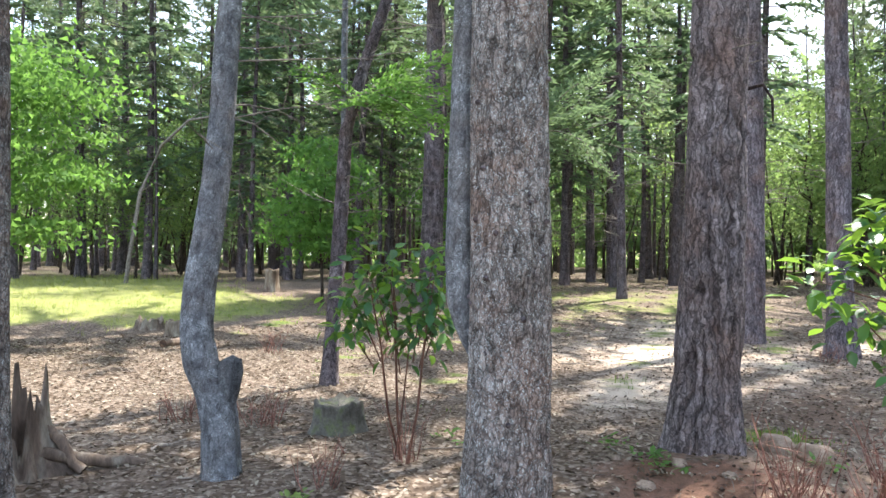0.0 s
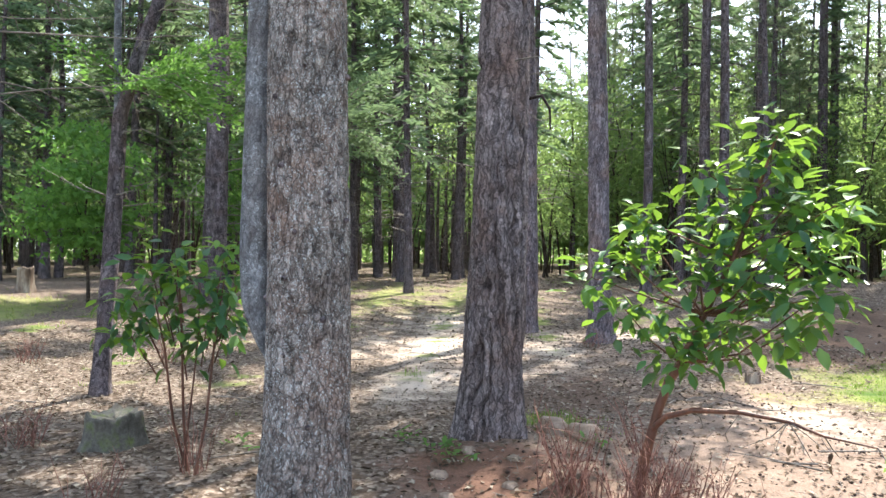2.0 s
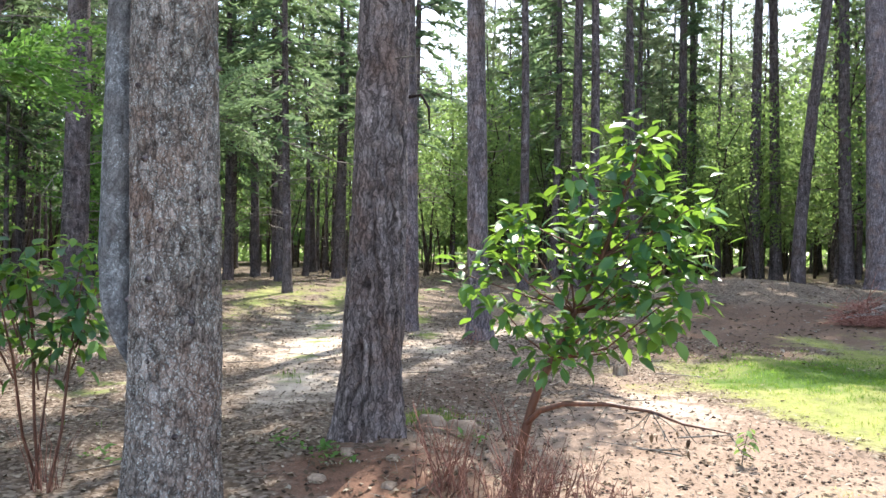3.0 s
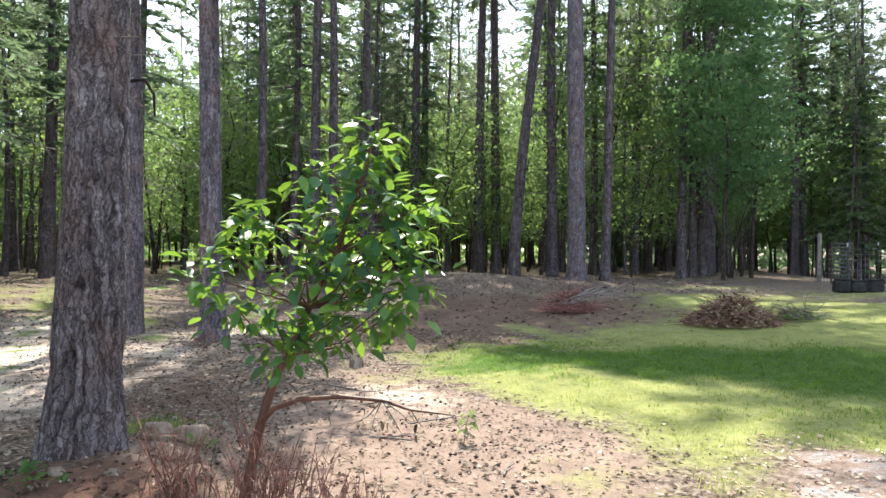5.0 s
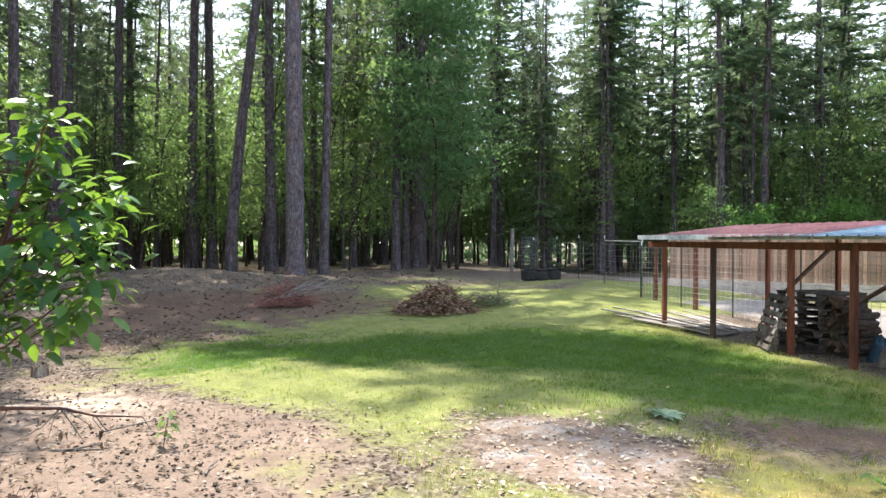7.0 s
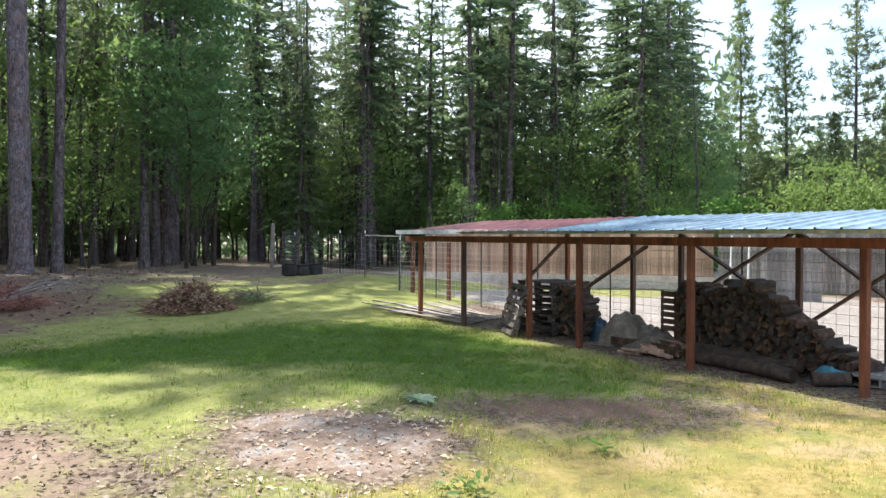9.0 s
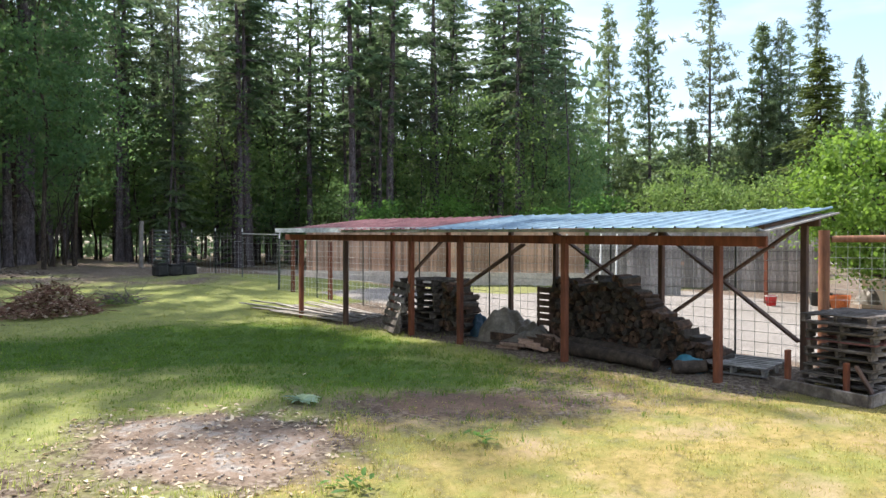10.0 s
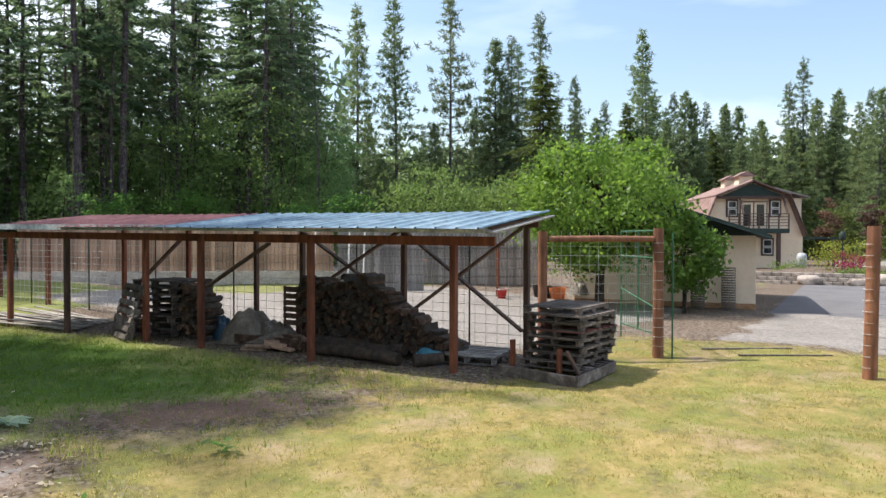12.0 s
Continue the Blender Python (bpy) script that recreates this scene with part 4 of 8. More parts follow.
for x, y, H, d0, lo, sp in ((-35.0, 6.0, 20, 0.4, 4.2, 3.0), (-33.0, 12.0, 22, 0.4, 4.8, 3.2), (-33.0, 17.5, 24, 0.45, 5.0, 3.4), (-31.0, 9.6, 19, 0.28, 3.2, 2.2), (-17.0, 17.8, 21, 0.3, 5.0, 2.8), (-14.5, 21.5, 22, 0.32, 5.5, 3.0),
                            (-38.0, 3.6, 24, 0.5, 5.0, 3.6), (-36.0, 0.8, 17, 0.35, 3.6, 3.0), (-37.0, -2.5, 20, 0.4, 3.4, 3.4), (-22.5, 19.0, 23, 0.35, 6.0, 2.8), (-13.0, 31.0, 25, 0.4, 7.0, 3.0),
                            (-21.5, 15.4, 22, 0.36, 5.0, 3.0), (-24.0, 21.5, 22, 0.4, 4.6, 3.2), (-28.5, 20.5, 23, 0.42, 4.4, 3.4), (-31.5, 15.0, 24, 0.42, 5.0, 3.4), (-35.5, 10.5, 24, 0.4, 4.0, 3.4)):
    conifer(rng, "fir_tree", "fir with drooping green boughs low over the leaf litter", x, y, H, d0, lo, sp, M["needles"], M["bark_far"], dead=36, step=0.62, card=0.36, per=1.0, ragged=0.4, gaps=0.2, droop=0.4)


def clear(x, y):
    """Ground that stays free of the scattered forest."""
    r, yaw = math.hypot(x, y), math.degrees(math.atan2(-x, y))
    if yaw < -50:
        return r < 82
    if yaw < -10:
        return r < 49
    if yaw < 38:
        return r < 37
    if yaw < 58:
        return r < 33
    return r < 40


spots = []
tries = 0
while len(spots) < 195 and tries < 20000:
    tries += 1
    yaw, r = radians(rng.uniform(-84, 96)), 33 + 36 * rng.random() ** 1.1 + (28 if rng.random() < 0.12 else 0)
    x, y = -math.sin(yaw) * r, math.cos(yaw) * r
    if clear(x, y) or (math.degrees(yaw) < -50 and rng.random() < 0.55):
        continue
    if min((math.hypot(x - a, y - b) for a, b in spots), default=9) < 2.1:
        continue
    spots.append((x, y))
# a closer row behind the fence, where the trees stand as a wall
for _ in range(52):
    yaw, r = radians(rng.uniform(-51, -9)), rng.uniform(49, 68)
    spots.append((-math.sin(yaw) * r, math.cos(yaw) * r))
for i, (x, y) in enumerate(spots):
    r, yaw = math.hypot(x, y), math.degrees(math.atan2(-x, y))
    right = yaw < -9
    share = (0.34, 0.57, 0.63, 0.86) if right else (0.06, 0.22, 0.24, 0.74) if 3 < yaw < 36 else (0.12, 0.34, 0.38, 0.8) if yaw >= 36 else (0.24, 0.52, 0.6, 0.84)
    c = rng.random()
    if c < share[0]:
        src, k, tall = firs[rng.integers(3)], rng.uniform(0.65, 1.05), rng.uniform(0.9, 1.15)
    elif c < share[1]:
        src, k, tall = pines[rng.integers(2)], rng.uniform(0.7, 1.05), rng.uniform(0.95, 1.15)
    elif c < share[2]:
        src, k, tall = low_firs[rng.integers(2)], rng.uniform(0.5, 1.1), rng.uniform(0.9, 1.2)
    elif c < share[3]:
        src, k, tall = unders[rng.integers(3)], rng.uniform(0.7, 1.3), rng.uniform(0.8, 1.2)
    else:
        src, k, tall = broads[rng.integers(2)], rng.uniform(0.6, 1.1), rng.uniform(0.8, 1.1)
    copy_thing(src, placed(x, y, rng.uniform(0, 6.28), k, tall, 0.05))
for _ in range(95):
    yaw, r = radians(rng.uniform(-12, 92)), rng.uniform(36, 58)
    x, y = -math.sin(yaw) * r, math.cos(yaw) * r
    copy_thing(saplings[rng.integers(2)] if rng.random() < 0.62 else unders[rng.integers(3)], placed(x, y, rng.uniform(0, 6.28), rng.uniform(0.6, 1.1), rng.uniform(0.8, 1.2)))

# more trees where the wall of the forest would show gaps
fill = np.random.default_rng(23)
for y0_, y1_, r0_, r1_, n_t in ((7, 14, 42, 58, 9), (-50, -12, 53, 70, 28), (62, 72, 36, 48, 4)):
    for k in range(n_t):
        yaw, r = radians(y0_ + (y1_ - y0_) * (k + fill.random()) / n_t), fill.uniform(r0_, r1_)
        src = (unders + pines + unders)[fill.integers(8)] if y0_ > 0 else (firs + pines + firs + unders)[fill.integers(11)]
        copy_thing(src, placed(-math.sin(yaw) * r, math.cos(yaw) * r, fill.uniform(0, 6.28), fill.uniform(0.8, 1.05), fill.uniform(1.0, 1.2), 0.05))

# a far row that closes the sky between the nearer crowns
back_r = np.random.default_rng(77)
for k in range(62):
    yaw, r = radians(-10 + 98 * (k + back_r.random()) / 62), back_r.uniform(64, 84)
    src, k_w = (firs + pines)[back_r.integers(5)], back_r.uniform(1.0, 1.3)
    if 2 < math.degrees(yaw) < 38 and k % 4:
        src, k_w = (unders + broads)[back_r.integers(5)], k_w * 1.5
    copy_thing(src, placed(-math.sin(yaw) * r, math.cos(yaw) * r, back_r.uniform(0, 6.28), k_w, back_r.uniform(0.9, 1.1), 0.05))
# slender trunks that stand close together deep in the woods
poles = [conifer(rng, "slender_pine", "slender dark pine with a long bare trunk deep in the woods", *p, H, d0, lo, 1.5, M["pine"], M["bark_far"], dead=14, step=0.8, card=0.42, gaps=0.3, ragged=0.5,
                 group="slender pines", puff=8, aspect=0.22) for p, H, d0, lo in (((-7.0, 47.0), 19, 0.2, 9.0), ((10.5, 50.5), 17, 0.26, 7.5), ((-22.0, 41.0), 15, 0.15, 6.5))]
thin_r = np.random.default_rng(61)
for _ in range(190):
    yaw, r = radians(thin_r.uniform(-50, 92)), thin_r.uniform(40, 72)
    if yaw > radians(10):
        r -= 5
    if yaw < radians(-10):
        r += 8
    copy_thing(poles[thin_r.integers(3)], placed(-math.sin(yaw) * r, math.cos(yaw) * r, thin_r.uniform(0, 6.28), thin_r.uniform(0.8, 1.25), thin_r.uniform(0.85, 1.15), 0.05))

# the woods go on behind as one dark tangle of leaves and stems
r_ = np.random.default_rng(11)
n_w = 90000
yaw_ = np.radians(r_.uniform(-105, 100, n_w))
rad_ = r_.uniform(66, 100, n_w) + 38 * (yaw_ < radians(-52))
z_ = 0.4 + 2.4 * smooth01((92 - rad_) / 15) + 17 * r_.random(n_w) ** 2.0
wv, wf = sprays(r_, np.stack([-np.sin(yaw_) * rad_, np.cos(yaw_) * rad_, z_], 1), r_.normal(0, 1, (n_w, 3)), r_.uniform(0.5, 1.3, n_w), 0.6)
left = yaw_ > radians(2)
for side_, mt, words in ((left, "under", "sunlit yellow-green leaves deep in the forest"), (~left, "needles", "dense dark undergrowth deep in the forest")):
    keep = np.repeat(side_, 3)
    tagged(new("far_woods", raw_mesh("far_woods", wv[keep], np.arange(keep.sum()).reshape(-1, 3), M[mt])), words, "woods", kind="stuff")

n_w = 34000
yaw_, rad_ = np.radians(r_.uniform(-52, 75, n_w)), r_.uniform(60, 76, n_w)
wv, wf = sprays(r_, np.stack([-np.sin(yaw_) * rad_, np.cos(yaw_) * rad_, 2.6 + 6.5 * r_.random(n_w) ** 0.8], 1), r_.normal(0, 1, (n_w, 3)), r_.uniform(0.4, 0.95, n_w), 0.6)
tagged(new("far_thicket", raw_mesh("far_thicket", wv, wf, M["maple"])), "green thicket closing the view between the trunks", "thicket", kind="stuff")
n_w = 46000
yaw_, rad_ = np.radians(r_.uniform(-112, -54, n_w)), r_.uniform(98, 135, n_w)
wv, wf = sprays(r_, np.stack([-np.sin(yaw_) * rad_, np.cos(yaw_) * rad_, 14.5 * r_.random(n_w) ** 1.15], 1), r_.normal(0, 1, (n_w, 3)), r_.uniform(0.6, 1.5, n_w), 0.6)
tagged(new("far_thicket", raw_mesh("far_thicket", wv, wf, M["haze_pale"])), "green lower boughs of the far trees behind the house", "thicket", kind="stuff")


# ---- trunks close to the camera ----
def slim(line, k):
    """The line of a trunk with its girth scaled, to leave room for the bark."""
    return [(x, y, z, r * k) for x, y, z, r in line]


# limbs above the view, added only for the shade they cast
SHADE_LIMBS = []

def hash01(i, j, k):
    h = np.sin(i * 127.1 + j * 311.7 + k * 74.7) * 43758.5453
    return h - np.floor(h)


def furrows(u, v, wrap, seed):
    """Sinuous cracks: 0 along them, rising to 1 on the ridges between."""
    iu, iv = np.floor(u), np.floor(v)
    fu, fv = smooth01(u - iu), smooth01(v - iv)
    n = sum(hash01(np.mod(iu + a, wrap), iv + b, seed) * (fu if a else 1 - fu) * (fv if b else 1 - fv) for a in (0, 1) for b in (0, 1))
    return np.clip(np.abs(n - 0.5) * 8, 0, 1)


def plates(u, v, wrap, seed):
    """How far a place on the bark is from the crack round its plate."""
    iu, iv = np.floor(u), np.floor(v)
    f1, f2 = np.full(u.shape, 9.0), np.full(u.shape, 9.0)
    for a in (-1, 0, 1):
        for b in (-1, 0, 1):
            cu, cv = iu + a, iv + b
            wu = np.mod(cu, wrap)
            d = np.hypot(cu + 0.15 + 0.7 * hash01(wu, cv, seed) - u, cv + 0.15 + 0.7 * hash01(wu, cv, seed + 5) - v)
            f2 = np.where(d < f1, f1, np.minimum(f2, d))
            f1 = np.minimum(f1, d)
    return f2 - f1


def bark_trunk(line, seed, relief, plate=0.06, tall=3.0, sides=150, step=0.012, top=None, flare=0.0, furrow=1.0):
    """A trunk along a line of (x, y, z, radius), with cracked plates of bark, buttresses at the foot and knots."""
    line = np.array(line, float)
    z0, z1 = line[0, 2], line[-1, 2] if top is None else top
    fine_top = min(z1, 4.4 if step < 0.03 else 9.0)
    zs = np.r_[np.arange(z0, fine_top, step), np.arange(fine_top, z1 + 0.3, 0.3)]
    px, py, pr = (np.interp(zs, line[:, 2], line[:, c]) for c in (0, 1, 3))
    ker = np.ones(9) / 9
    if len(zs) > 40:
        px, py, pr = (np.convolve(np.pad(c, 4, mode="edge"), ker, mode="valid") for c in (px, py, pr))
    th = np.linspace(0, 2 * np.pi, sides, endpoint=False)
    T, Z = np.meshgrid(th, zs)
    R = np.repeat(pr[:, None], sides, 1)
    wrap = max(6, int(round(2 * np.pi * pr.mean() / plate)))
    warp = 0.3 * np.sin(Z * 2.3 + seed) + 0.22 * np.sin(Z * 7.1 + 2 * T + seed) + 0.12 * np.sin(Z * 17 + 5 * T)
    U, V = T / (2 * np.pi) * wrap + warp, Z / (plate * tall) + 0.35 * np.sin(3 * T + seed)
    ridge = smooth01(furrows(U, V, wrap, seed))
    ridge2 = furrows(U * 2 + 0.3, V * 2.3, wrap * 2, seed + 9)
    flake = smooth01(plates(U * 2.5, V * 5, wrap * 2.5 if (wrap * 2.5) % 1 == 0 else wrap * 2, seed + 11) / 0.5)
    chips = hash01(np.floor(U * 6), np.floor(V * 11), seed)
    d = relief * (0.85 * furrow * ridge + 0.4 * ridge2 + 0.22 * flake + 0.22 * chips - 0.9)
    d += relief * 0.6 * np.sin(T * 3 + seed) * np.sin(Z * 1.7 + seed)
    if flare:
        foot = np.exp(-np.clip(Z - z0 - 0.1, 0, None) / 0.35)
        d += flare * foot * (0.55 + 0.45 * np.sin(T * 5 + seed + Z)) + flare * 0.35 * np.exp(-np.clip(Z - z0, 0, None) / 1.1) * np.sin(T * 7 + seed)
    R = R + d
    P = np.stack([px[:, None] + R * np.cos(T), py[:, None] + R * np.sin(T), Z], -1).reshape(-1, 3)
    n = len(zs)
    i, j = np.meshgrid(np.arange(n - 1), np.arange(sides), indexing="ij")
    f = np.stack([i * sides + j, i * sides + (j + 1) % sides, (i + 1) * sides + (j + 1) % sides, (i + 1) * sides + j], -1).reshape(-1, 4)
    # low in the furrows, so the colour takes on the grooves' shade
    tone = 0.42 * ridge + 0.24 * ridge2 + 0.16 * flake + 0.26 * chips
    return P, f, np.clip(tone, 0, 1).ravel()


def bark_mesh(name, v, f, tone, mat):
    """A trunk mesh that carries how far each place is from a crack, for the painted groove shade."""
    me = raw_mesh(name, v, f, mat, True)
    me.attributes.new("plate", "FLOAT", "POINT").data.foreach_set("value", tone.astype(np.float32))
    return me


def near_tree(name, label, line, mat, seed, relief, plate, H, crown_lo, spread, needles, stems=(), sides=150, flare=0.0, stubs=(), fine=0.024, dead=26, dead_lo=2.5, tall=3.0, furrow=1.0, stub_mat="", **kw):
    x, y = line[1][0], line[1][1]
    t = thing(name, x, y, 0, label, "tree")
    off = np.array([x, y, 0])
    r = np.random.default_rng(seed)
    last = line[-1]
    lean = ((last[0] - line[-3][0]) / (last[2] - line[-3][2]), (last[1] - line[-3][1]) / (last[2] - line[-3][2]))
    full = list(line) + [(last[0] + lean[0] * (H - last[2]) * k, last[1] + lean[1] * (H - last[2]) * k, last[2] + (H - last[2]) * k, last[3] * (1 - 0.93 * k)) for k in (0.3, 0.6, 1.0)]
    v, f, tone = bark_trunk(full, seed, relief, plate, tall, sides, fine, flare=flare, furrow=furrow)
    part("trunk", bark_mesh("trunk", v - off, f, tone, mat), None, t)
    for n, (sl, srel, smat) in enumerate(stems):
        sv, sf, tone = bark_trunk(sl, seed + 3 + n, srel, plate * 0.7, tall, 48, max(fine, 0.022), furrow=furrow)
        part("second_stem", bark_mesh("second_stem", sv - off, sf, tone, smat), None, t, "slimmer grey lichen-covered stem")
    pts = np.array(full)[:, :3] - off
    so, crown = conifer_crown(r, pts, H, crown_lo, spread, needles, **kw)
    tagged(part("branchwork", so.mesh("branchwork", M["bark_far"]), None, t), kind="stuff")
    part("crown", crown, None, t)
    if dead:
        tagged(part("deadwood", dead_branches(r, pts, None, dead_lo, crown_lo + 2, dead, 1.3, thick=0.009), None, t, "bare grey lower branches"), kind="stuff")
    for bm_pts, rad in stubs:
        s = Soup().tube(np.array(bm_pts) - off, rad, 8)
        part("branch_stub" if len(stubs) < 5 else "knot", s.mesh("branch_stub", M[stub_mat] if stub_mat else mat, True), None, t)
    return t


NEAR = [(-3.91, 3.08, -0.15, 0.35), (-3.91, 3.08, 0.12, 0.325), (-3.91, 3.08, 0.31, 0.316), (-3.9, 3.08, 0.66, 0.29), (-3.9, 3.09, 1.08, 0.283), (-3.9, 3.09, 1.66, 0.275),
        (-3.9, 3.09, 2.04, 0.275), (-3.91, 3.08, 2.81, 0.267), (-3.91, 3.07, 3.58, 0.259), (-3.93, 3.04, 5.13, 0.242)]
NEAR_2 = [(-3.98, 3.05, 0.9, 0.06), (-4.08, 3.0, 1.1, 0.085), (-4.16, 2.94, 1.3, 0.095), (-4.21, 2.9, 1.49, 0.104), (-4.24, 2.9, 1.84, 0.104), (-4.25, 2.92, 2.24, 0.104),
          (-4.26, 2.94, 2.84, 0.101), (-4.28, 2.96, 3.4, 0.093), (-4.29, 2.98, 4.46, 0.081), (-4.3, 3.0, 9.0, 0.03)]
knots = np.random.default_rng(17)
KNOTS = []
for _ in range(22):
    a, z = radians(-38) + knots.uniform(-1.5, 1.5), knots.uniform(0.7, 3.6)
    rad = float(np.interp(z, [p[2] for p in NEAR], [p[3] for p in NEAR]))
    d = np.array([math.cos(a), math.sin(a), knots.uniform(-0.2, 0.4)])
    c = np.array([-3.9, 3.085, z])
    KNOTS.append(([c + d * (rad - 0.05), c + d * (rad - 0.004), c + d * (rad + knots.uniform(0.004, 0.02))], [0.024, 0.02, knots.uniform(0.004, 0.012)]))
near_tree("fir_tree", "massive fir trunk with flaking, lichen-spotted bark", slim(NEAR, 0.965), M["bark_near"], 3, 0.017, 0.07, 28, 11, 3.4, M["needles"],
          [(NEAR_2, 0.006, M["bark_lean"])], 200, fine=0.018, tall=4.0, stubs=KNOTS, stub_mat="bark_far", step=0.9, card=0.5, dead=12, dead_lo=5.5, gaps=0.35, per=1.0)
T2 = [(-4.18, 5.52, -0.1, 0.36), (-4.19, 5.52, 0.05, 0.345), (-4.19, 5.53, 0.2, 0.32), (-4.19, 5.54, 0.61, 0.293), (-4.18, 5.55, 1.11, 0.282), (-4.16, 5.58, 2.13, 0.261),
      (-4.14, 5.6, 3.15, 0.245), (-4.13, 5.61, 4.17, 0.229), (-4.12, 5.63, 6.23, 0.207)]
near_tree("fir_tree", "old furrowed fir trunk flaring on a mound of red soil", slim(T2, 0.9), M["bark_old"], 8, 0.026, 0.085, 26, 10, 3.2, M["needles"],
          sides=150, fine=0.02, flare=0.085, stubs=[([(-3.98, 5.75, 3.35), (-3.85, 5.83, 3.38), (-3.78, 5.86, 3.25), (-3.77, 5.86, 3.05)], [0.02, 0.016, 0.014, 0.008])],
          tall=7.0, furrow=1.7, step=0.9, card=0.5, dead=30, dead_lo=2.2, gaps=0.35, per=1.0)
LT = [(-5.84, 1.68, -0.12, 0.158), (-5.87, 1.69, -0.01, 0.149), (-5.91, 1.68, 0.39, 0.145), (-5.96, 1.65, 0.67, 0.15), (-6.02, 1.55, 0.9, 0.147), (-6.07, 1.51, 1.17, 0.128),
      (-6.1, 1.54, 1.54, 0.129), (-6.13, 1.6, 1.92, 0.12), (-6.15, 1.67, 2.4, 0.115), (-6.17, 1.73, 3.03, 0.103), (-6.2, 1.76, 3.53, 0.104), (-6.23, 1.8, 4.03, 0.094), (-6.26, 1.84, 5.54, 0.082)]
near_tree("crooked_pine", "crooked grey pine trunk with a kink and stub near its foot", LT, M["bark_lean"], 5, 0.007, 0.045, 14, 6.0, 2.4, M["needles"],
          sides=84, fine=0.021, flare=0.02, stubs=[([(-5.93, 1.67, 0.5), (-5.91, 1.72, 0.7), (-5.9, 1.75, 0.88), (-5.9, 1.76, 0.96), (-5.91, 1.75, 0.985)], [0.1, 0.115, 0.112, 0.085, 0.03])], stub_mat="bark_stub", step=0.8, card=0.4, dead=22, dead_lo=2.2, gaps=0.4)
THIN = [(-9.37, 4.11, -0.1, 0.135), (-9.37, 4.11, 0.04, 0.129), (-9.39, 4.12, 0.16, 0.113), (-9.4, 4.17, 0.96, 0.097), (-9.4, 4.23, 1.76, 0.105), (-9.4, 4.28, 2.64, 0.098),
        (-9.4, 4.33, 3.62, 0.09), (-9.33, 4.53, 4.44, 0.086), (-9.26, 4.74, 5.11, 0.082), (-9.22, 4.86, 5.53, 0.082), (-9.11, 5.11, 7.21, 0.07)]
THIN_2 = [(-9.4, 4.31, 3.5, 0.05), (-9.41, 4.29, 4.5, 0.045), (-9.4, 4.29, 5.48, 0.041), (-9.41, 4.28, 6.69, 0.033)]
near_tree("slim_fir", "slim lichen-spotted fir trunk with moss at its foot", THIN, M["bark_far"], 12, 0.006, 0.04, 13, 6.2, 2.2, M["needles"], [(THIN_2, 0.003, M["bark_lean"])],
          sides=60, fine=0.03, flare=0.02, step=0.7, card=0.34, dead=40, dead_lo=2.0, gaps=0.35)
T3 = [(-9.49, 13.96, -0.2, 0.3), (-9.49, 13.96, -0.03, 0.279), (-9.49, 13.96, 0.25, 0.239), (-9.49, 13.96, 1.95, 0.219), (-9.53, 13.93, 5.0, 0.212), (-9.57, 13.9, 7.46, 0.199), (-9.62, 13.87, 11.16, 0.179)]
T4 = [(-7.49, 13.78, -0.2, 0.36), (-7.49, 13.78, 0.05, 0.33), (-7.5, 13.78, 0.34, 0.284), (-7.54, 13.76, 1.42, 0.234), (-7.57, 13.74, 3.58, 0.222), (-7.62, 13.71, 6.84, 0.203), (-7.66, 13.69, 10.12, 0.185)]
for line, seed, wide_, lo_c in ((T3, 21, 1.7, 14.0), (T4, 26, 4.4, 10.0)):
    near_tree("fir_tree", "straight grey-brown fir trunk on bare sunlit soil", slim(line, 0.93), M["bark_fir"], seed, 0.012, 0.07, 25, lo_c, wide_, M["needles"], sides=54, fine=0.035, flare=0.03,
              tall=5.0, furrow=1.4, step=0.9, card=0.5, dead=40, dead_lo=3.0, gaps=0.35, per=1.0)
for z_b, reach in ((7.9, 3.0), (9.0, 3.4), (10.2, 3.6), (11.4, 3.2)):
    SHADE_LIMBS.append((-7.62, 13.72, z_b, reach))
LEDGE = [(-6.15, 0.06, -0.1, 0.2), (-6.15, 0.06, 0.16, 0.18), (-6.16, 0.06, 0.48, 0.16), (-6.17, 0.06, 1.2, 0.143), (-6.19, 0.05, 2.41, 0.134), (-6.21, 0.03, 3.63, 0.13), (-6.23, 0.01, 4.86, 0.12)]
near_tree("pine_tree", "grey lichen-blotched pine trunk beside a rotten stump", LEDGE, M["bark_near"], 31, 0.008, 0.05, 16, 7, 2.4, M["needles"], sides=70, fine=0.022, step=0.8, card=0.45, dead=10, dead_lo=3.5)
BIG = [(-0.16, 31.5, 0.3, 0.5), (-0.16, 31.5, 0.7, 0.44), (-0.16, 31.5, 1.5, 0.38), (-0.2, 31.5, 6, 0.36), (-0.3, 31.5, 12, 0.33)]
near_tree("pine_tree", "large straight pine trunk at the edge of the clearing", BIG, M["bark_fir"], 41, 0.02, 0.12, 37.8, 17, 5.2, M["pine"], sides=36, fine=0.09, flare=0.08, tall=5.0,
          step=0.6, card=0.55, dead=60, dead_lo=4.0, puff=11, aspect=0.26, droop=0.12, gaps=0.25, tip=0.6)
LEANING = [(-3.1, 34.3, 0.4, 0.33), (-3.1, 34.3, 0.8, 0.3), (-3.05, 34.3, 3, 0.25), (-2.6, 34.3, 8, 0.22), (-2.0, 34.3, 13, 0.2)]
near_tree("pine_tree", "pine trunk leaning slightly beside straight ones", LEANING, M["bark_far"], 43, 0.015, 0.1, 34, 14, 3.2, M["pine"], sides=24, fine=0.15, tall=5.0, step=0.7, card=0.5, dead=30, dead_lo=4.0, puff=8, aspect=0.22, droop=0.12, gaps=0.35)

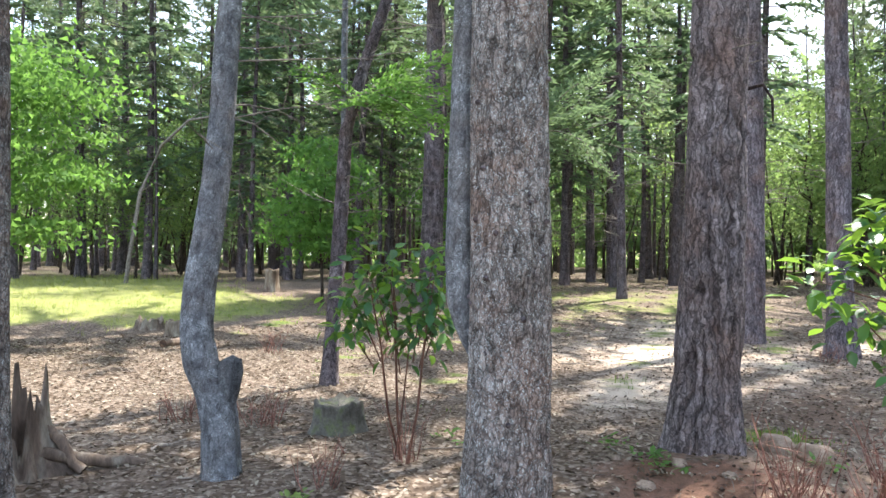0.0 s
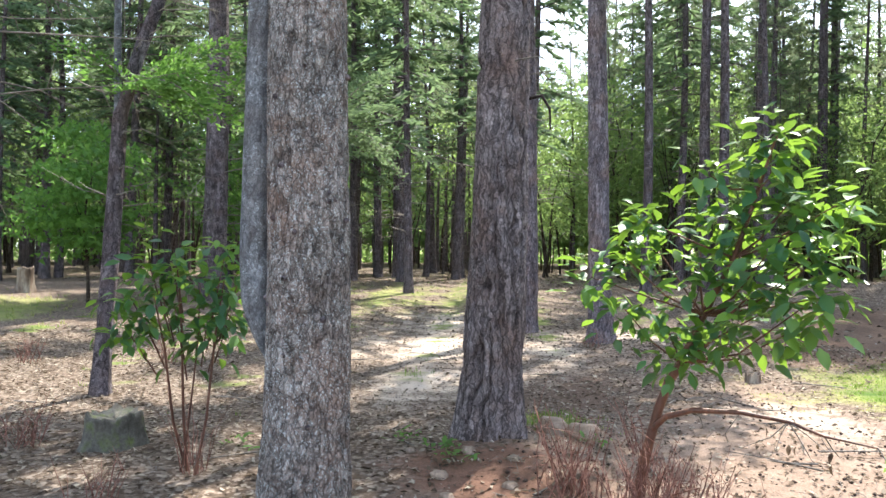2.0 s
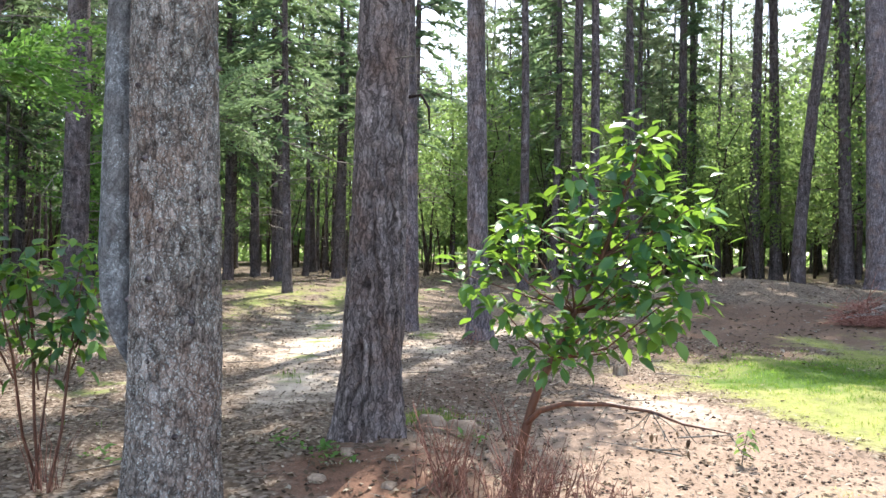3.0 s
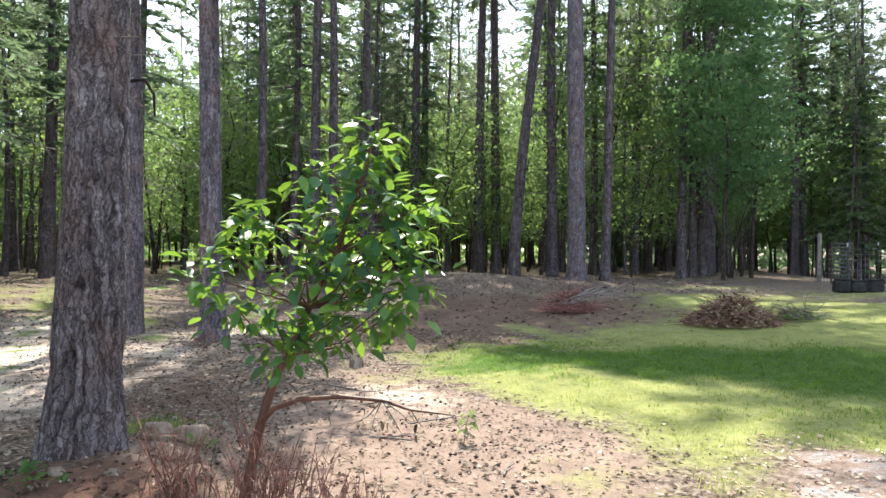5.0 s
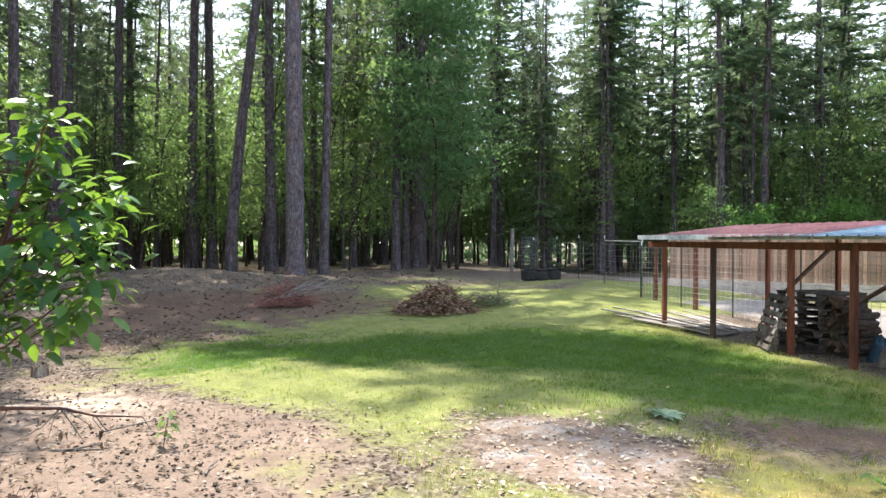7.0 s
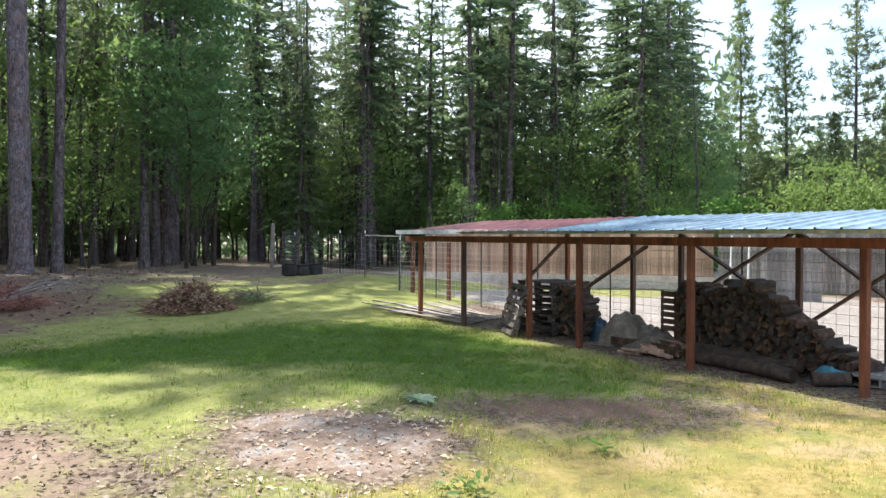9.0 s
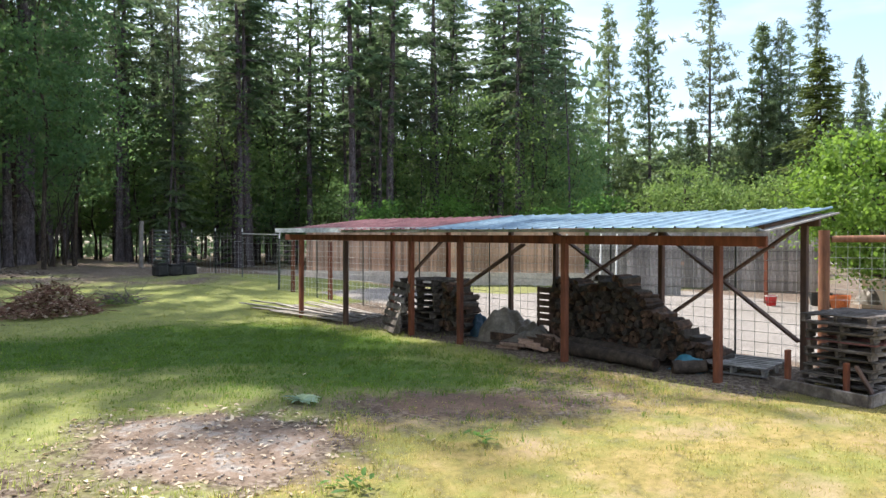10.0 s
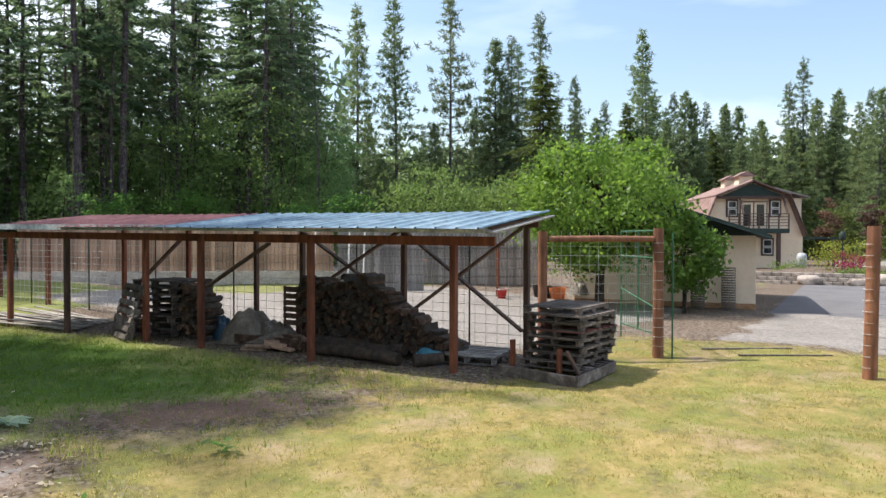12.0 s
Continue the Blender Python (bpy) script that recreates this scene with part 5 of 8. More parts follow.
# ---- open wood shed ----
shed = thing("wood_shed", 8.5, 9.8, 0, "open timber wood shed with red posts and a low-pitched metal roof", "shed")


def sh(x, y, z):
    return (x - 8.5, y - 9.8, z)


def eave_z(y):
    return 1.90 + 0.009 * (y - 4)


for i, (x, y) in enumerate(((8.27, 15.07), (8.38, 13.27), (8.42, 10.95), (8.36, 9.44), (8.55, 7.2), (8.68, 4.74))):
    part("post", beam(sh(x, y, -0.3), sh(x, y, eave_z(y) - 0.02), 0.095, 0.095, 0.008), M["redpost"] if i != 1 else M["darkpost"], shed)
for i, y in enumerate((14.0, 11.9, 9.97, 8.8, 6.55, 4.3)):
    part("post", beam(sh(10.15, y, -0.3), sh(10.15, y, 2.06 + 0.009 * (y - 4)), 0.085, 0.085, 0.008), M["redpost"] if i in (0, 1) else M["darkpost"], shed)
FRONT_A, FRONT_B = (8.28, 15.75), (8.72, 4.05)
part("front_beam", beam(sh(8.22, 15.75, eave_z(15.75) - 0.075), sh(8.68, 4.1, eave_z(4.1) - 0.075), 0.13, 0.05), M["redpost"], shed)
part("back_beam", beam(sh(10.15, 15.7, 2.2), sh(10.15, 4.1, 2.1), 0.14, 0.06), M["darkpost"], shed)
for y in np.arange(4.15, 15.8, 1.16):
    part("rafter", beam(sh(8.62, y, eave_z(y) + 0.1), sh(10.3, y + 0.03, eave_z(y) + 0.29), 0.05, 0.08, 0.004), M["darkpost"], shed)
for p, q in (((8.36, 9.3, 1.05), (8.42, 7.95, 1.78)), ((10.1, 11.9, 1.95), (10.1, 13.4, 0.9)),
             ((10.1, 8.75, 1.98), (10.1, 6.6, 0.75)), ((10.06, 6.6, 1.98), (10.06, 8.75, 0.75)),
             ((10.1, 6.5, 1.98), (10.1, 4.35, 0.45)), ((10.06, 4.35, 2.02), (10.06, 6.5, 0.55))):
    part("brace", beam(sh(*p), sh(*q), 0.035, 0.1, 0.004), M["darkpost"], shed)


def ribbed(y0, y1, x0, x1, sag, pitch=0.3):
    """A sheet of ribbed metal from the eave up to the back edge."""
    ys, prof = [], []
    n = int(round((y1 - y0) / pitch))
    for k in range(n):
        a = y0 + (y1 - y0) * k / n
        ys += [a, a + 0.01, a + 0.03, a + 0.04]
        prof += [0.0, 0.02, 0.02, 0.0]
    ys.append(y1)
    prof.append(0.0)
    v, f = [], []
    for lay in (0.0, -0.004):
        for y, h in zip(ys, prof):
            for k in range(5):
                u = k / 4
                x = x0 + (x1 - x0) * u + (y1 - y) * (0.038 if k == 0 else 0.038 * (1 - u))
                z = eave_z(y) + 0.09 + 0.29 * u + h + lay + sag * math.sin(y * 1.3 + u * 2)
                v.append(sh(x, y, z))
    m = len(ys)
    for lay in range(2):
        for a in range(m - 1):
            for k in range(4):
                q = [lay * m * 5 + a * 5 + k, lay * m * 5 + (a + 1) * 5 + k, lay * m * 5 + (a + 1) * 5 + k + 1, lay * m * 5 + a * 5 + k + 1]
                f.append(q if lay else q[::-1])
    return v, f


for y0, y1, mat, lab in ((4.0, 7.06, "blueroof", "pale blue ribbed metal sheet"), (7.06, 10.1, "blueroof", "pale blue ribbed metal sheet"), (10.1, 12.9, "redroof", "faded red ribbed metal sheet"),
                         (12.9, 15.65, "redroof", "faded red ribbed metal sheet")):
    v, f = ribbed(y0, y1 - 0.004, 7.92, 10.32, 0.004)
    part("roof_sheet", raw_mesh("roof_sheet", v, f, M[mat]), None, shed, lab)
part("eave_flashing", beam(sh(7.91, 15.68, eave_z(15.7) + 0.085), sh(8.13, 10.1, eave_z(10.1) + 0.085), 0.1, 0.012, 0.0), M["edge"], shed, "dirty white metal flashing")
part("eave_flashing", beam(sh(8.13, 10.05, eave_z(10.1) + 0.06), sh(8.36, 4.02, eave_z(4) + 0.06), 0.045, 0.012, 0.0), M["edge"], shed, "dirty white metal flashing")
part("end_fascia", beam(sh(8.3, 3.99, eave_z(4) + 0.04), sh(10.34, 3.99, eave_z(4) + 0.31), 0.025, 0.13, 0.004), M["greywood"], shed, "silvered fascia board")


def wire_grid(p, q, z0, z1, du, dv, thick, mat, rng_=None):
    """Welded wire between two upright ends."""
    s = Soup()
    p, q = np.array([*p, 0.0]), np.array([*q, 0.0])
    L = np.linalg.norm(q - p)
    way = (q - p) / L
    for k in np.arange(0, L + 1e-6, du):
        a = p + way * k
        s.tube([a + (0, 0, z0), a + (0, 0, z1)], [thick / 2] * 2, 3)
    for z in np.arange(z0, z1 + 1e-6, dv):
        s.tube([p + (0, 0, z), (p + q) / 2 + (0, 0, z - 0.008), q + (0, 0, z)], [thick / 2] * 3, 3)
    return s.mesh("wire_mesh", M[mat])


shed_fence = thing("wire_fence", 10.35, 10, 0, "welded wire fence panels on thin steel posts behind the shed", "fence")
off = np.array([10.35, 10, 0])


def shifted(me, o):
    me.transform(Matrix.Translation([-c for c in o]))
    return me


part("wire_mesh", shifted(wire_grid((10.35, 20.5), (10.35, 4.3), 0.05, 1.95, 0.2, 0.15, 0.0075, "wire"), off), None, shed_fence)
for y in (20.4, 18.0, 15.6, 13.2, 10.8, 7.7, 5.4):
    s = Soup().tube([(0, y - 10, -0.3), (0, y - 10, 1.9)], [0.016] * 2, 5)
    part("steel_post", s.mesh("steel_post", M["steelpost"]), None, shed_fence)
for x, y in ((10.35, 17.4), (10.35, 19.6)):
    fp = thing("fence_post", x + 0.08, y, 0, "reddish round wooden fence post holding wire", "post", "fence posts")
    part("post_wood", Soup().tube([(0, 0, -0.3), (0, 0, 1.0), (0, 0, 1.95)], [0.07, 0.065, 0.06], 10).mesh("post_wood", M["redpost"], True), None, fp)


# ---- pallets, wood and clutter of the shed ----
def pallet(name, label, group, w=1.2, d=1.0, mat="palletwood", red=False, h=0.128):
    """A pallet: notched stringers that leave fork openings on every side, deck boards above, base boards below."""
    t = thing(name, 0, 0, 0, label, "pallet", group)
    for y in (0.035, d / 2, d - 0.035):
        part("stringer", slab(0, w, y - 0.02, y + 0.02, h - 0.048, h - 0.018, 0.003), M[mat], t)
        for x in (0.09, w / 2, w - 0.09):
            part("block", slab(x - 0.075, x + 0.075, y - 0.02, y + 0.02, 0.016, h - 0.05, 0.002), M[mat], t)
    for k in range(7):
        x = 0.05 + k * (w - 0.1) / 6
        part("deck_board", slab(x - 0.048, x + 0.048, 0, d, h - 0.016, h, 0.002), M["redboard"] if red else M[mat], t)
    for x in (0.06, w / 2, w - 0.06):
        part("base_board", slab(x - 0.05, x + 0.05, 0, d, 0, 0.0145, 0.002), M[mat], t)
    return t


base_p = pallet("pallet", "weathered wooden pallet stacked beside the open shed", "stacked pallets", 1.15, 0.82, h=0.102)
base_p.matrix_basis = pose(9.06, 3.05, 0.02, 0, 0, -5)
for k in range(1, 9):
    j = rng.normal(0, 0.022, 2)
    if k == 5:
        t_ = pallet("pallet", "weathered pallet with faded red boards in the stack", "stacked pallets", 1.15, 0.82, red=True, h=0.102)
        t_.matrix_basis = pose(9.04, 3.02, 0.02 + 0.1035 * k, 0, 0, -6)
    else:
        copy_thing(base_p, pose(9.06 + j[0], 3.05 + j[1], 0.02 + 0.1035 * k, 0, 0, -5 + rng.normal(0, 1.8)))
side_p = pallet("pallet", "dusty pallet in the stack under the shed roof", "shed pallets", 1.0, 1.1)
side_p.matrix_basis = pose(8.9, 10.86, 0.03)
for k in range(1, 8):
    copy_thing(side_p, pose(8.9 + rng.normal(0, 0.03), 10.86 + rng.normal(0, 0.03), 0.03 + 0.1295 * k, 0, 0, rng.normal(0, 2)))
copy_thing(side_p, pose(8.16, 11.0, 0.03, 0, -72, -21))
flat_p = pallet("pallet", "grey pallet lying flat on the shed floor", "shed pallets", 1.0, 0.9, "greywood")
flat_p.matrix_basis = pose(9.3, 4.42, 0.03, 0, 0, 8)
frame_ = thing("timber_frame", 8.7, 3.0, 0, "low silvered plank frame with short red posts round the pallet stack", "timber frame")
for p, q in (((-0.06, -0.04, 0.07), (0.26, 1.2, 0.07)), ((-0.06, -0.06, 0.07), (1.3, -0.12, 0.07))):
    part("plank", beam(p, q, 0.14, 0.04), M["palletwood"], frame_)
for x, y, h in ((0.26, 0.3, 0.42), (0.36, 1.02, 0.48)):
    part("short_post", beam((x, y, -0.2), (x, y, h), 0.09, 0.05), M["redpost"], frame_, "short red post")
part("brace", beam((0.26, 0.2, 0.4), (0.26, 0.02, 0.1), 0.03, 0.07), M["darkpost"], frame_)


def split_log(seed, L=0.42, r=0.058):
    r_ = np.random.default_rng(seed)
    bm = bmesh.new()
    kind = seed % 3
    n = 7
    if kind == 0:
        ang = [math.radians(a) for a in (-45, -20, 5, 30, 50)]
        prof = [(-r * 0.7, -r * 0.2)] + [(-r * 0.7 + 1.6 * r * math.cos(a), -r * 0.2 + 1.6 * r * math.sin(a)) for a in ang]
    elif kind == 1:
        prof = [(r * math.cos(a), r * math.sin(a)) for a in np.linspace(0, 2 * math.pi, n + 1)[:-1]]
    else:
        prof = [(-r * 1.1, -r * 0.6), (r * 1.1, -r * 0.7), (r * 0.9, r * 0.6), (0.1 * r, r * 0.9), (-r, r * 0.4)]
    ends = []
    for x in (0, L):
        ends.append([bm.verts.new((x + r_.normal(0, 0.006), a * r_.uniform(0.85, 1.15), b * r_.uniform(0.85, 1.15))) for a, b in prof])
    m = len(prof)
    bm.faces.new(ends[0][::-1])
    bm.faces.new(ends[1])
    for i in range(m):
        bm.faces.new((ends[0][i], ends[0][(i + 1) % m], ends[1][(i + 1) % m], ends[1][i]))
    bmesh.ops.recalc_face_normals(bm, faces=bm.faces)
    me = bpy.data.meshes.new("log")
    bm.to_mesh(me)
    bm.free()
    return me


logs = [split_log(k) for k in range(6)]
for k, me in enumerate(logs):
    me.materials.append(M["log"] if k % 2 else M["bark_log"])


def wood_pile(name, label, x, y0, y1, height, seed, rows_deep=1):
    t = thing(name, x, y0, 0, label, "firewood")
    r = np.random.default_rng(seed)
    for lay in range(int(1.2 / 0.083)):
        z = 0.14 + lay * 0.083
        for yy in np.arange(y0, y1, 0.108):
            if z > height((yy - y0) / (y1 - y0)) + r.normal(0, 0.03):
                continue
            ob = new("log", logs[r.integers(6)])
            ob.parent = t
            ob.matrix_basis = pose(r.normal(0, 0.05), yy - y0 + r.normal(0, 0.014), z + r.normal(0, 0.01), r.uniform(0, 360), r.normal(0, 3), r.normal(0, 4))
    return t


wood_pile("firewood_stack", "dark stack of split firewood sloping down at one end", 9.45, 5.2, 8.3,
          lambda u: 0.26 + 0.9 * float(smooth01(u / 0.55)) + 0.05 * math.sin(14 * u), 5)
wood_pile("firewood_stack", "small pile of split logs beside stacked pallets", 9.05, 10.2, 10.74, lambda u: 0.75 + 0.25 * u, 6)
back = thing("firewood_core", 9.9, 5.2, 0, "dark inner mass of stacked firewood", "firewood")
bmk = bmesh.new()
pr_ = [(0.1, 0.12), (0.12, 0.2), (0.7, 0.4), (1.4, 0.86), (2.9, 0.98), (2.95, 0.12)]
lo_, hi_ = [bmk.verts.new((-0.1, a, b)) for a, b in pr_], [bmk.verts.new((0.28, a, b)) for a, b in pr_]
bmk.faces.new(lo_)
bmk.faces.new(hi_[::-1])
for i in range(6):
    bmk.faces.new((lo_[i], hi_[i], hi_[(i + 1) % 6], lo_[(i + 1) % 6]))
part("wood_mass", bmk, M["bark_log"], back)


def round_log(label, p, q, r, mat="bark_log"):
    p, q = np.array(p), np.array(q)
    t = thing("log", *p, label, "log", "lying logs")
    k = np.linspace(0, 1, 7)
    pts = (q - p) * k[:, None] + np.random.default_rng(int(abs(p[1]) * 100)).normal(0, 0.012, (7, 3))
    s = Soup().tube(pts, np.linspace(r, r * 0.85, 7), 10)
    v, f = np.concatenate(s.v), np.concatenate(s.f)
    me = raw_mesh("bark", v, f, M[mat], True)
    part("bark", me, None, t)
    for c, rad in ((pts[0], r), (pts[-1], r * 0.85)):
        bm = bmesh.new()
        way = Vector(pts[-1] - pts[0])
        bmesh.ops.create_circle(bm, cap_ends=True, radius=rad * 0.99, segments=10)
        bmesh.ops.transform(bm, matrix=Matrix.Translation(c) @ way.to_track_quat("Z", "Y").to_matrix().to_4x4(), verts=bm.verts)
        part("cut_end", bm, M["log"], t, "pale cut end")
    return t


round_log("thick barked log lying along the front of the shed", (9.0, 7.6, 0.12), (8.82, 5.75, 0.1), 0.11, "oldlog")
round_log("thick barked log lying on another behind it", (9.2, 7.7, 0.16), (9.2, 5.9, 0.13), 0.11, "oldlog")
round_log("short log end poking out of the firewood", (8.85, 5.5, 0.1), (9.2, 5.2, 0.1), 0.1, "oldlog")
for k in range(9):
    y = 8.0 + rng.uniform(0, 0.6)
    pl = thing("plank", 8.82 + rng.uniform(0, 0.2), y - 0.35, 0.03 + 0.038 * (k % 5), "rough offcut board in a low heap", "plank", "offcut boards")
    part("board", beam((0, 0, 0), (rng.uniform(-0.1, 0.15), rng.uniform(0.7, 1.1), 0), 0.14, 0.035), M["log"], pl)
for k in range(24):
    x, y = 8.55 + 0.09 * (k % 16) + rng.uniform(-0.04, 0.04), 13.5 + rng.uniform(-0.3, 0.5) + 0.04 * (k % 16)
    pl = thing("plank", x, y, 0.035 + 0.03 * (k // 16) + 0.003 * k, "long bleached board lying in a loose heap", "plank", "weathered boards")
    part("board", beam((0, 0, 0), (0.28 * (k % 16) / 16 - 0.35 + rng.uniform(-0.8, 0.5), rng.uniform(1.9, 3.8), rng.uniform(0.0, 0.16)), 0.022, 0.1, 0.003), M["silverboard"], pl)
for k in range(14):
    pl = thing("plank", 8.72 + rng.uniform(0, 0.35), 7.5 + rng.uniform(0, 1.0), 0.03 + 0.03 * (k % 6), "short split offcut in a low reddish heap", "plank", "split offcuts")
    part("board", beam((0, 0, 0), (rng.uniform(-0.25, 0.25), rng.uniform(0.3, 0.5), rng.uniform(-0.01, 0.05)), 0.05, 0.11, 0.01), M["board"], pl)


def draped(name, label, category, x, y, sx, sy, h, mat, seed, folds=0.06):
    """A crumpled sheet over a heap."""
    t = thing(name, x, y, gz(x, y) if x < 8 else 0.0, label, category)
    n = 44
    r = np.random.default_rng(seed)
    u, v = np.meshgrid(np.linspace(-1, 1, n), np.linspace(-1, 1, n), indexing="ij")
    rr = np.sqrt(u ** 2 + v ** 2)
    ph = r.uniform(0, 6, 6)
    z = h * np.clip(1 - rr ** 3.0, 0, 1) ** 0.55 * (0.8 + 0.35 * np.sin(2.6 * u + ph[0]) * np.cos(2.2 * v + ph[1]))
    z += folds * (np.sin(7 * u + 3 * v + ph[2]) * np.sin(5 * v + ph[3]) + 0.5 * np.sin(13 * u - 9 * v + ph[4])) * np.clip(1.2 - rr, 0, 1)
    for q in range(3):
        s_ = 3.0 * 2 ** q
        z += folds * 0.9 / 1.6 ** q * np.abs(np.sin(s_ * u + 2.1 * np.sin(s_ * 0.7 * v + ph[q])) * np.cos(s_ * 0.8 * v - ph[5 - q])) * np.clip(1.1 - rr, 0, 1)
    z = np.clip(z, -0.02, None)
    P = np.stack([u * sx, v * sy, z], -1).reshape(-1, 3)
    i, j = np.meshgrid(np.arange(n - 1), np.arange(n - 1), indexing="ij")
    f = np.stack([i * n + j, (i + 1) * n + j, (i + 1) * n + j + 1, i * n + j + 1], -1).reshape(-1, 4)
    part("sheet", raw_mesh("sheet", P, f, M[mat], True), None, t)
    return t


draped("tarp", "crumpled grey plastic tarp thrown over a heap", "tarp", 9.45, 9.35, 0.5, 0.6, 0.5, "tarp", 4, 0.06)
draped("tarp", "low crumpled end of a grey tarp beside firewood", "tarp", 9.3, 8.66, 0.5, 0.6, 0.36, "tarp", 6, 0.06)
draped("plastic_bag", "dark blue plastic bag bulging beside the tarp", "bag", 9.5, 10.1, 0.24, 0.24, 0.4, "bluetarp", 9, 0.03)
draped("plastic_bag", "light blue plastic bag among the firewood", "bag", 9.28, 5.5, 0.2, 0.26, 0.24, "teal", 11, 0.02)
crate = thing("crate", 9.5, 8.35, 0.0, "dark slatted crate standing at the end of the firewood", "crate")
for k in range(6):
    part("slat", slab(-0.02, 0.0, -0.1, 0.3, 0.35 + 0.115 * k, 0.44 + 0.115 * k, 0.003), M["darkpost"], crate)
part("back_panel", slab(0.3, 0.32, -0.1, 0.3, 0.0, 1.0, 0.003), M["darkpost"], crate)
for y in (-0.1, 0.28):
    part("corner_post", slab(0, 0.04, y, y + 0.03, 0, 1.03, 0.003), M["darkpost"], crate)

# ---- fence, gate and posts ----
fence = thing("deer_fence", 11, 27, 0, "tall wire fence on dark steel posts with white tips", "fence")
FENCE = [(10.43, 20.5), (11.15, 21.9), (10.75, 24.0), (10.6, 28.5), (10.1, 33.1)]
for (xa, ya), (xb, yb) in zip(FENCE[:-1], FENCE[1:]):
    zb = (gz(xa, ya) + gz(xb, yb)) / 2
    part("wire_mesh", shifted(wire_grid((xa, ya), (xb, yb), zb + 0.05, zb + 1.6, 0.3, 0.2, 0.0055, "wire"), (11, 27, 0)), None, fence)
    n = max(1, int(math.hypot(xb - xa, yb - ya) / 1.9))
    for k in range(n):
        x, y = xa + (xb - xa) * k / n, ya + (yb - ya) * k / n
        z = gz(x, y)
        pst = part("steel_post", Soup().tube([(x - 11, y - 27, z - 0.2), (x - 11, y - 27, z + 1.6)], [0.02] * 2, 5).mesh("steel_post", M["steelpost"]), None, fence)
        part("tip", Soup().tube([(x - 11, y - 27, z + 1.6), (x - 11, y - 27, z + 1.72)], [0.021] * 2, 5).mesh("tip", M["whitepaint"]), None, pst, "white painted tip")
part("top_rail", Soup().tube([(-0.57, -6.5, 2.02), (0.15, -5.1, 2.05), (-0.25, -3.0, 2.1)], [0.022] * 3, 6).mesh("top_rail", M["wire"]), None, fence)


rack = thing("slatted_rack", 10.35, 32.6, gz(10.35, 32.6), "dark slatted panel standing behind the wire fence", "panel")
for x in (0.0, 0.8):
    part("upright", beam((x, 0, -0.1), (x, 0, 1.75), 0.06, 0.06), M["darkpost"], rack)
for k in range(9):
    part("slat", slab(0.03, 0.77, -0.05, -0.032, 0.3 + 0.165 * k, 0.38 + 0.165 * k, 0.003), M["steelpost"], rack)
corner = thing("fence_post", 10.05, 33.2, gz(10.05, 33.2), "bleached wooden post at the end of the wire fence", "post", "fence posts")
part("post_wood", Soup().tube([(0, 0, -0.3), (0, 0, 1.0), (0.02, 0, 2.1)], [0.1, 0.095, 0.09], 9).mesh("post_wood", M["silverboard"], True), None, corner)


def wood_post(x, y, h, r, label, mat="polewood", lean=(0, 0)):
    t = thing("gate_post", x, y, gz(x, y), label, "post", "gate posts")
    k = np.linspace(0, 1, 12)
    s = Soup().tube(np.stack([lean[0] * k, lean[1] * k, -0.3 + (h + 0.3) * k], 1), r * (1.06 - 0.1 * k) * (1 + 0.02 * np.sin(9 * k)), 14)
    v, f = np.concatenate(s.v), np.concatenate(s.f)
    part("post_wood", raw_mesh("post_wood", v, f, M[mat], True), None, t)
    bm = bmesh.new()
    bmesh.ops.create_circle(bm, cap_ends=True, radius=r * 0.96, segments=14)
    bmesh.ops.translate(bm, vec=(lean[0], lean[1], h - 0.004), verts=bm.verts)
    part("sawn_top", bm, M["log"], t)
    return t


wood_post(10.72, 4.28, 2.0, 0.075, "round wooden gate post beside the shed corner")
wood_post(11.76, 2.72, 2.07, 0.085, "round wooden gate post wrapped in wire")
wood_post(11.25, -0.2, 2.05, 0.085, "round wooden gate post wrapped in wire", lean=(0.0, -0.04))
rail = thing("fence_rail", 10.72, 4.28, 1.86, "peeled round rail joining two gate posts", "rail")
part("rail_wood", Soup().tube([(0.05, -0.08, 0), (0.5, -0.75, 0.005), (1.0, -1.5, 0)], [0.05, 0.055, 0.05], 10).mesh("rail_wood", M["polewood"], True), None, rail)
for p, q, lab in (((10.72, 4.28), (11.76, 2.72), "wire netting between two wooden gate posts"), ((11.3, -0.3), (11.0, -3.2), "wire netting running on from the gate post")):
    wf = thing("wire_fence", p[0], p[1], 0, lab, "fence")
    part("wire_mesh", shifted(wire_grid(p, q, 0.1, 1.98, 0.15, 0.15, 0.006, "wire"), (*p, 0)), None, wf)
for x, y in ((11.76, 2.72), (11.25, -0.2)):
    wrap_ = thing("wire_wrap", x, y, 0, "fence wire wrapped round a wooden post", "wire", "post wires")
    for z in np.arange(0.15, 1.95, 0.15):
        a = np.linspace(0, 2 * np.pi, 13)
        part("strand", Soup().tube(np.stack([0.09 * np.cos(a), 0.09 * np.sin(a), z + 0 * a], 1), [0.003] * 13, 3).mesh("strand", M["wire"]), None, wrap_)
gate = thing("field_gate", 11.9, 2.75, 0, "open green steel field gate with wire mesh", "gate")
GA, GB = np.array([0.02, 0.02]), np.array([1.35, 1.02])


def gp(u, z):
    return (*(GA + (GB - GA) * u), z)


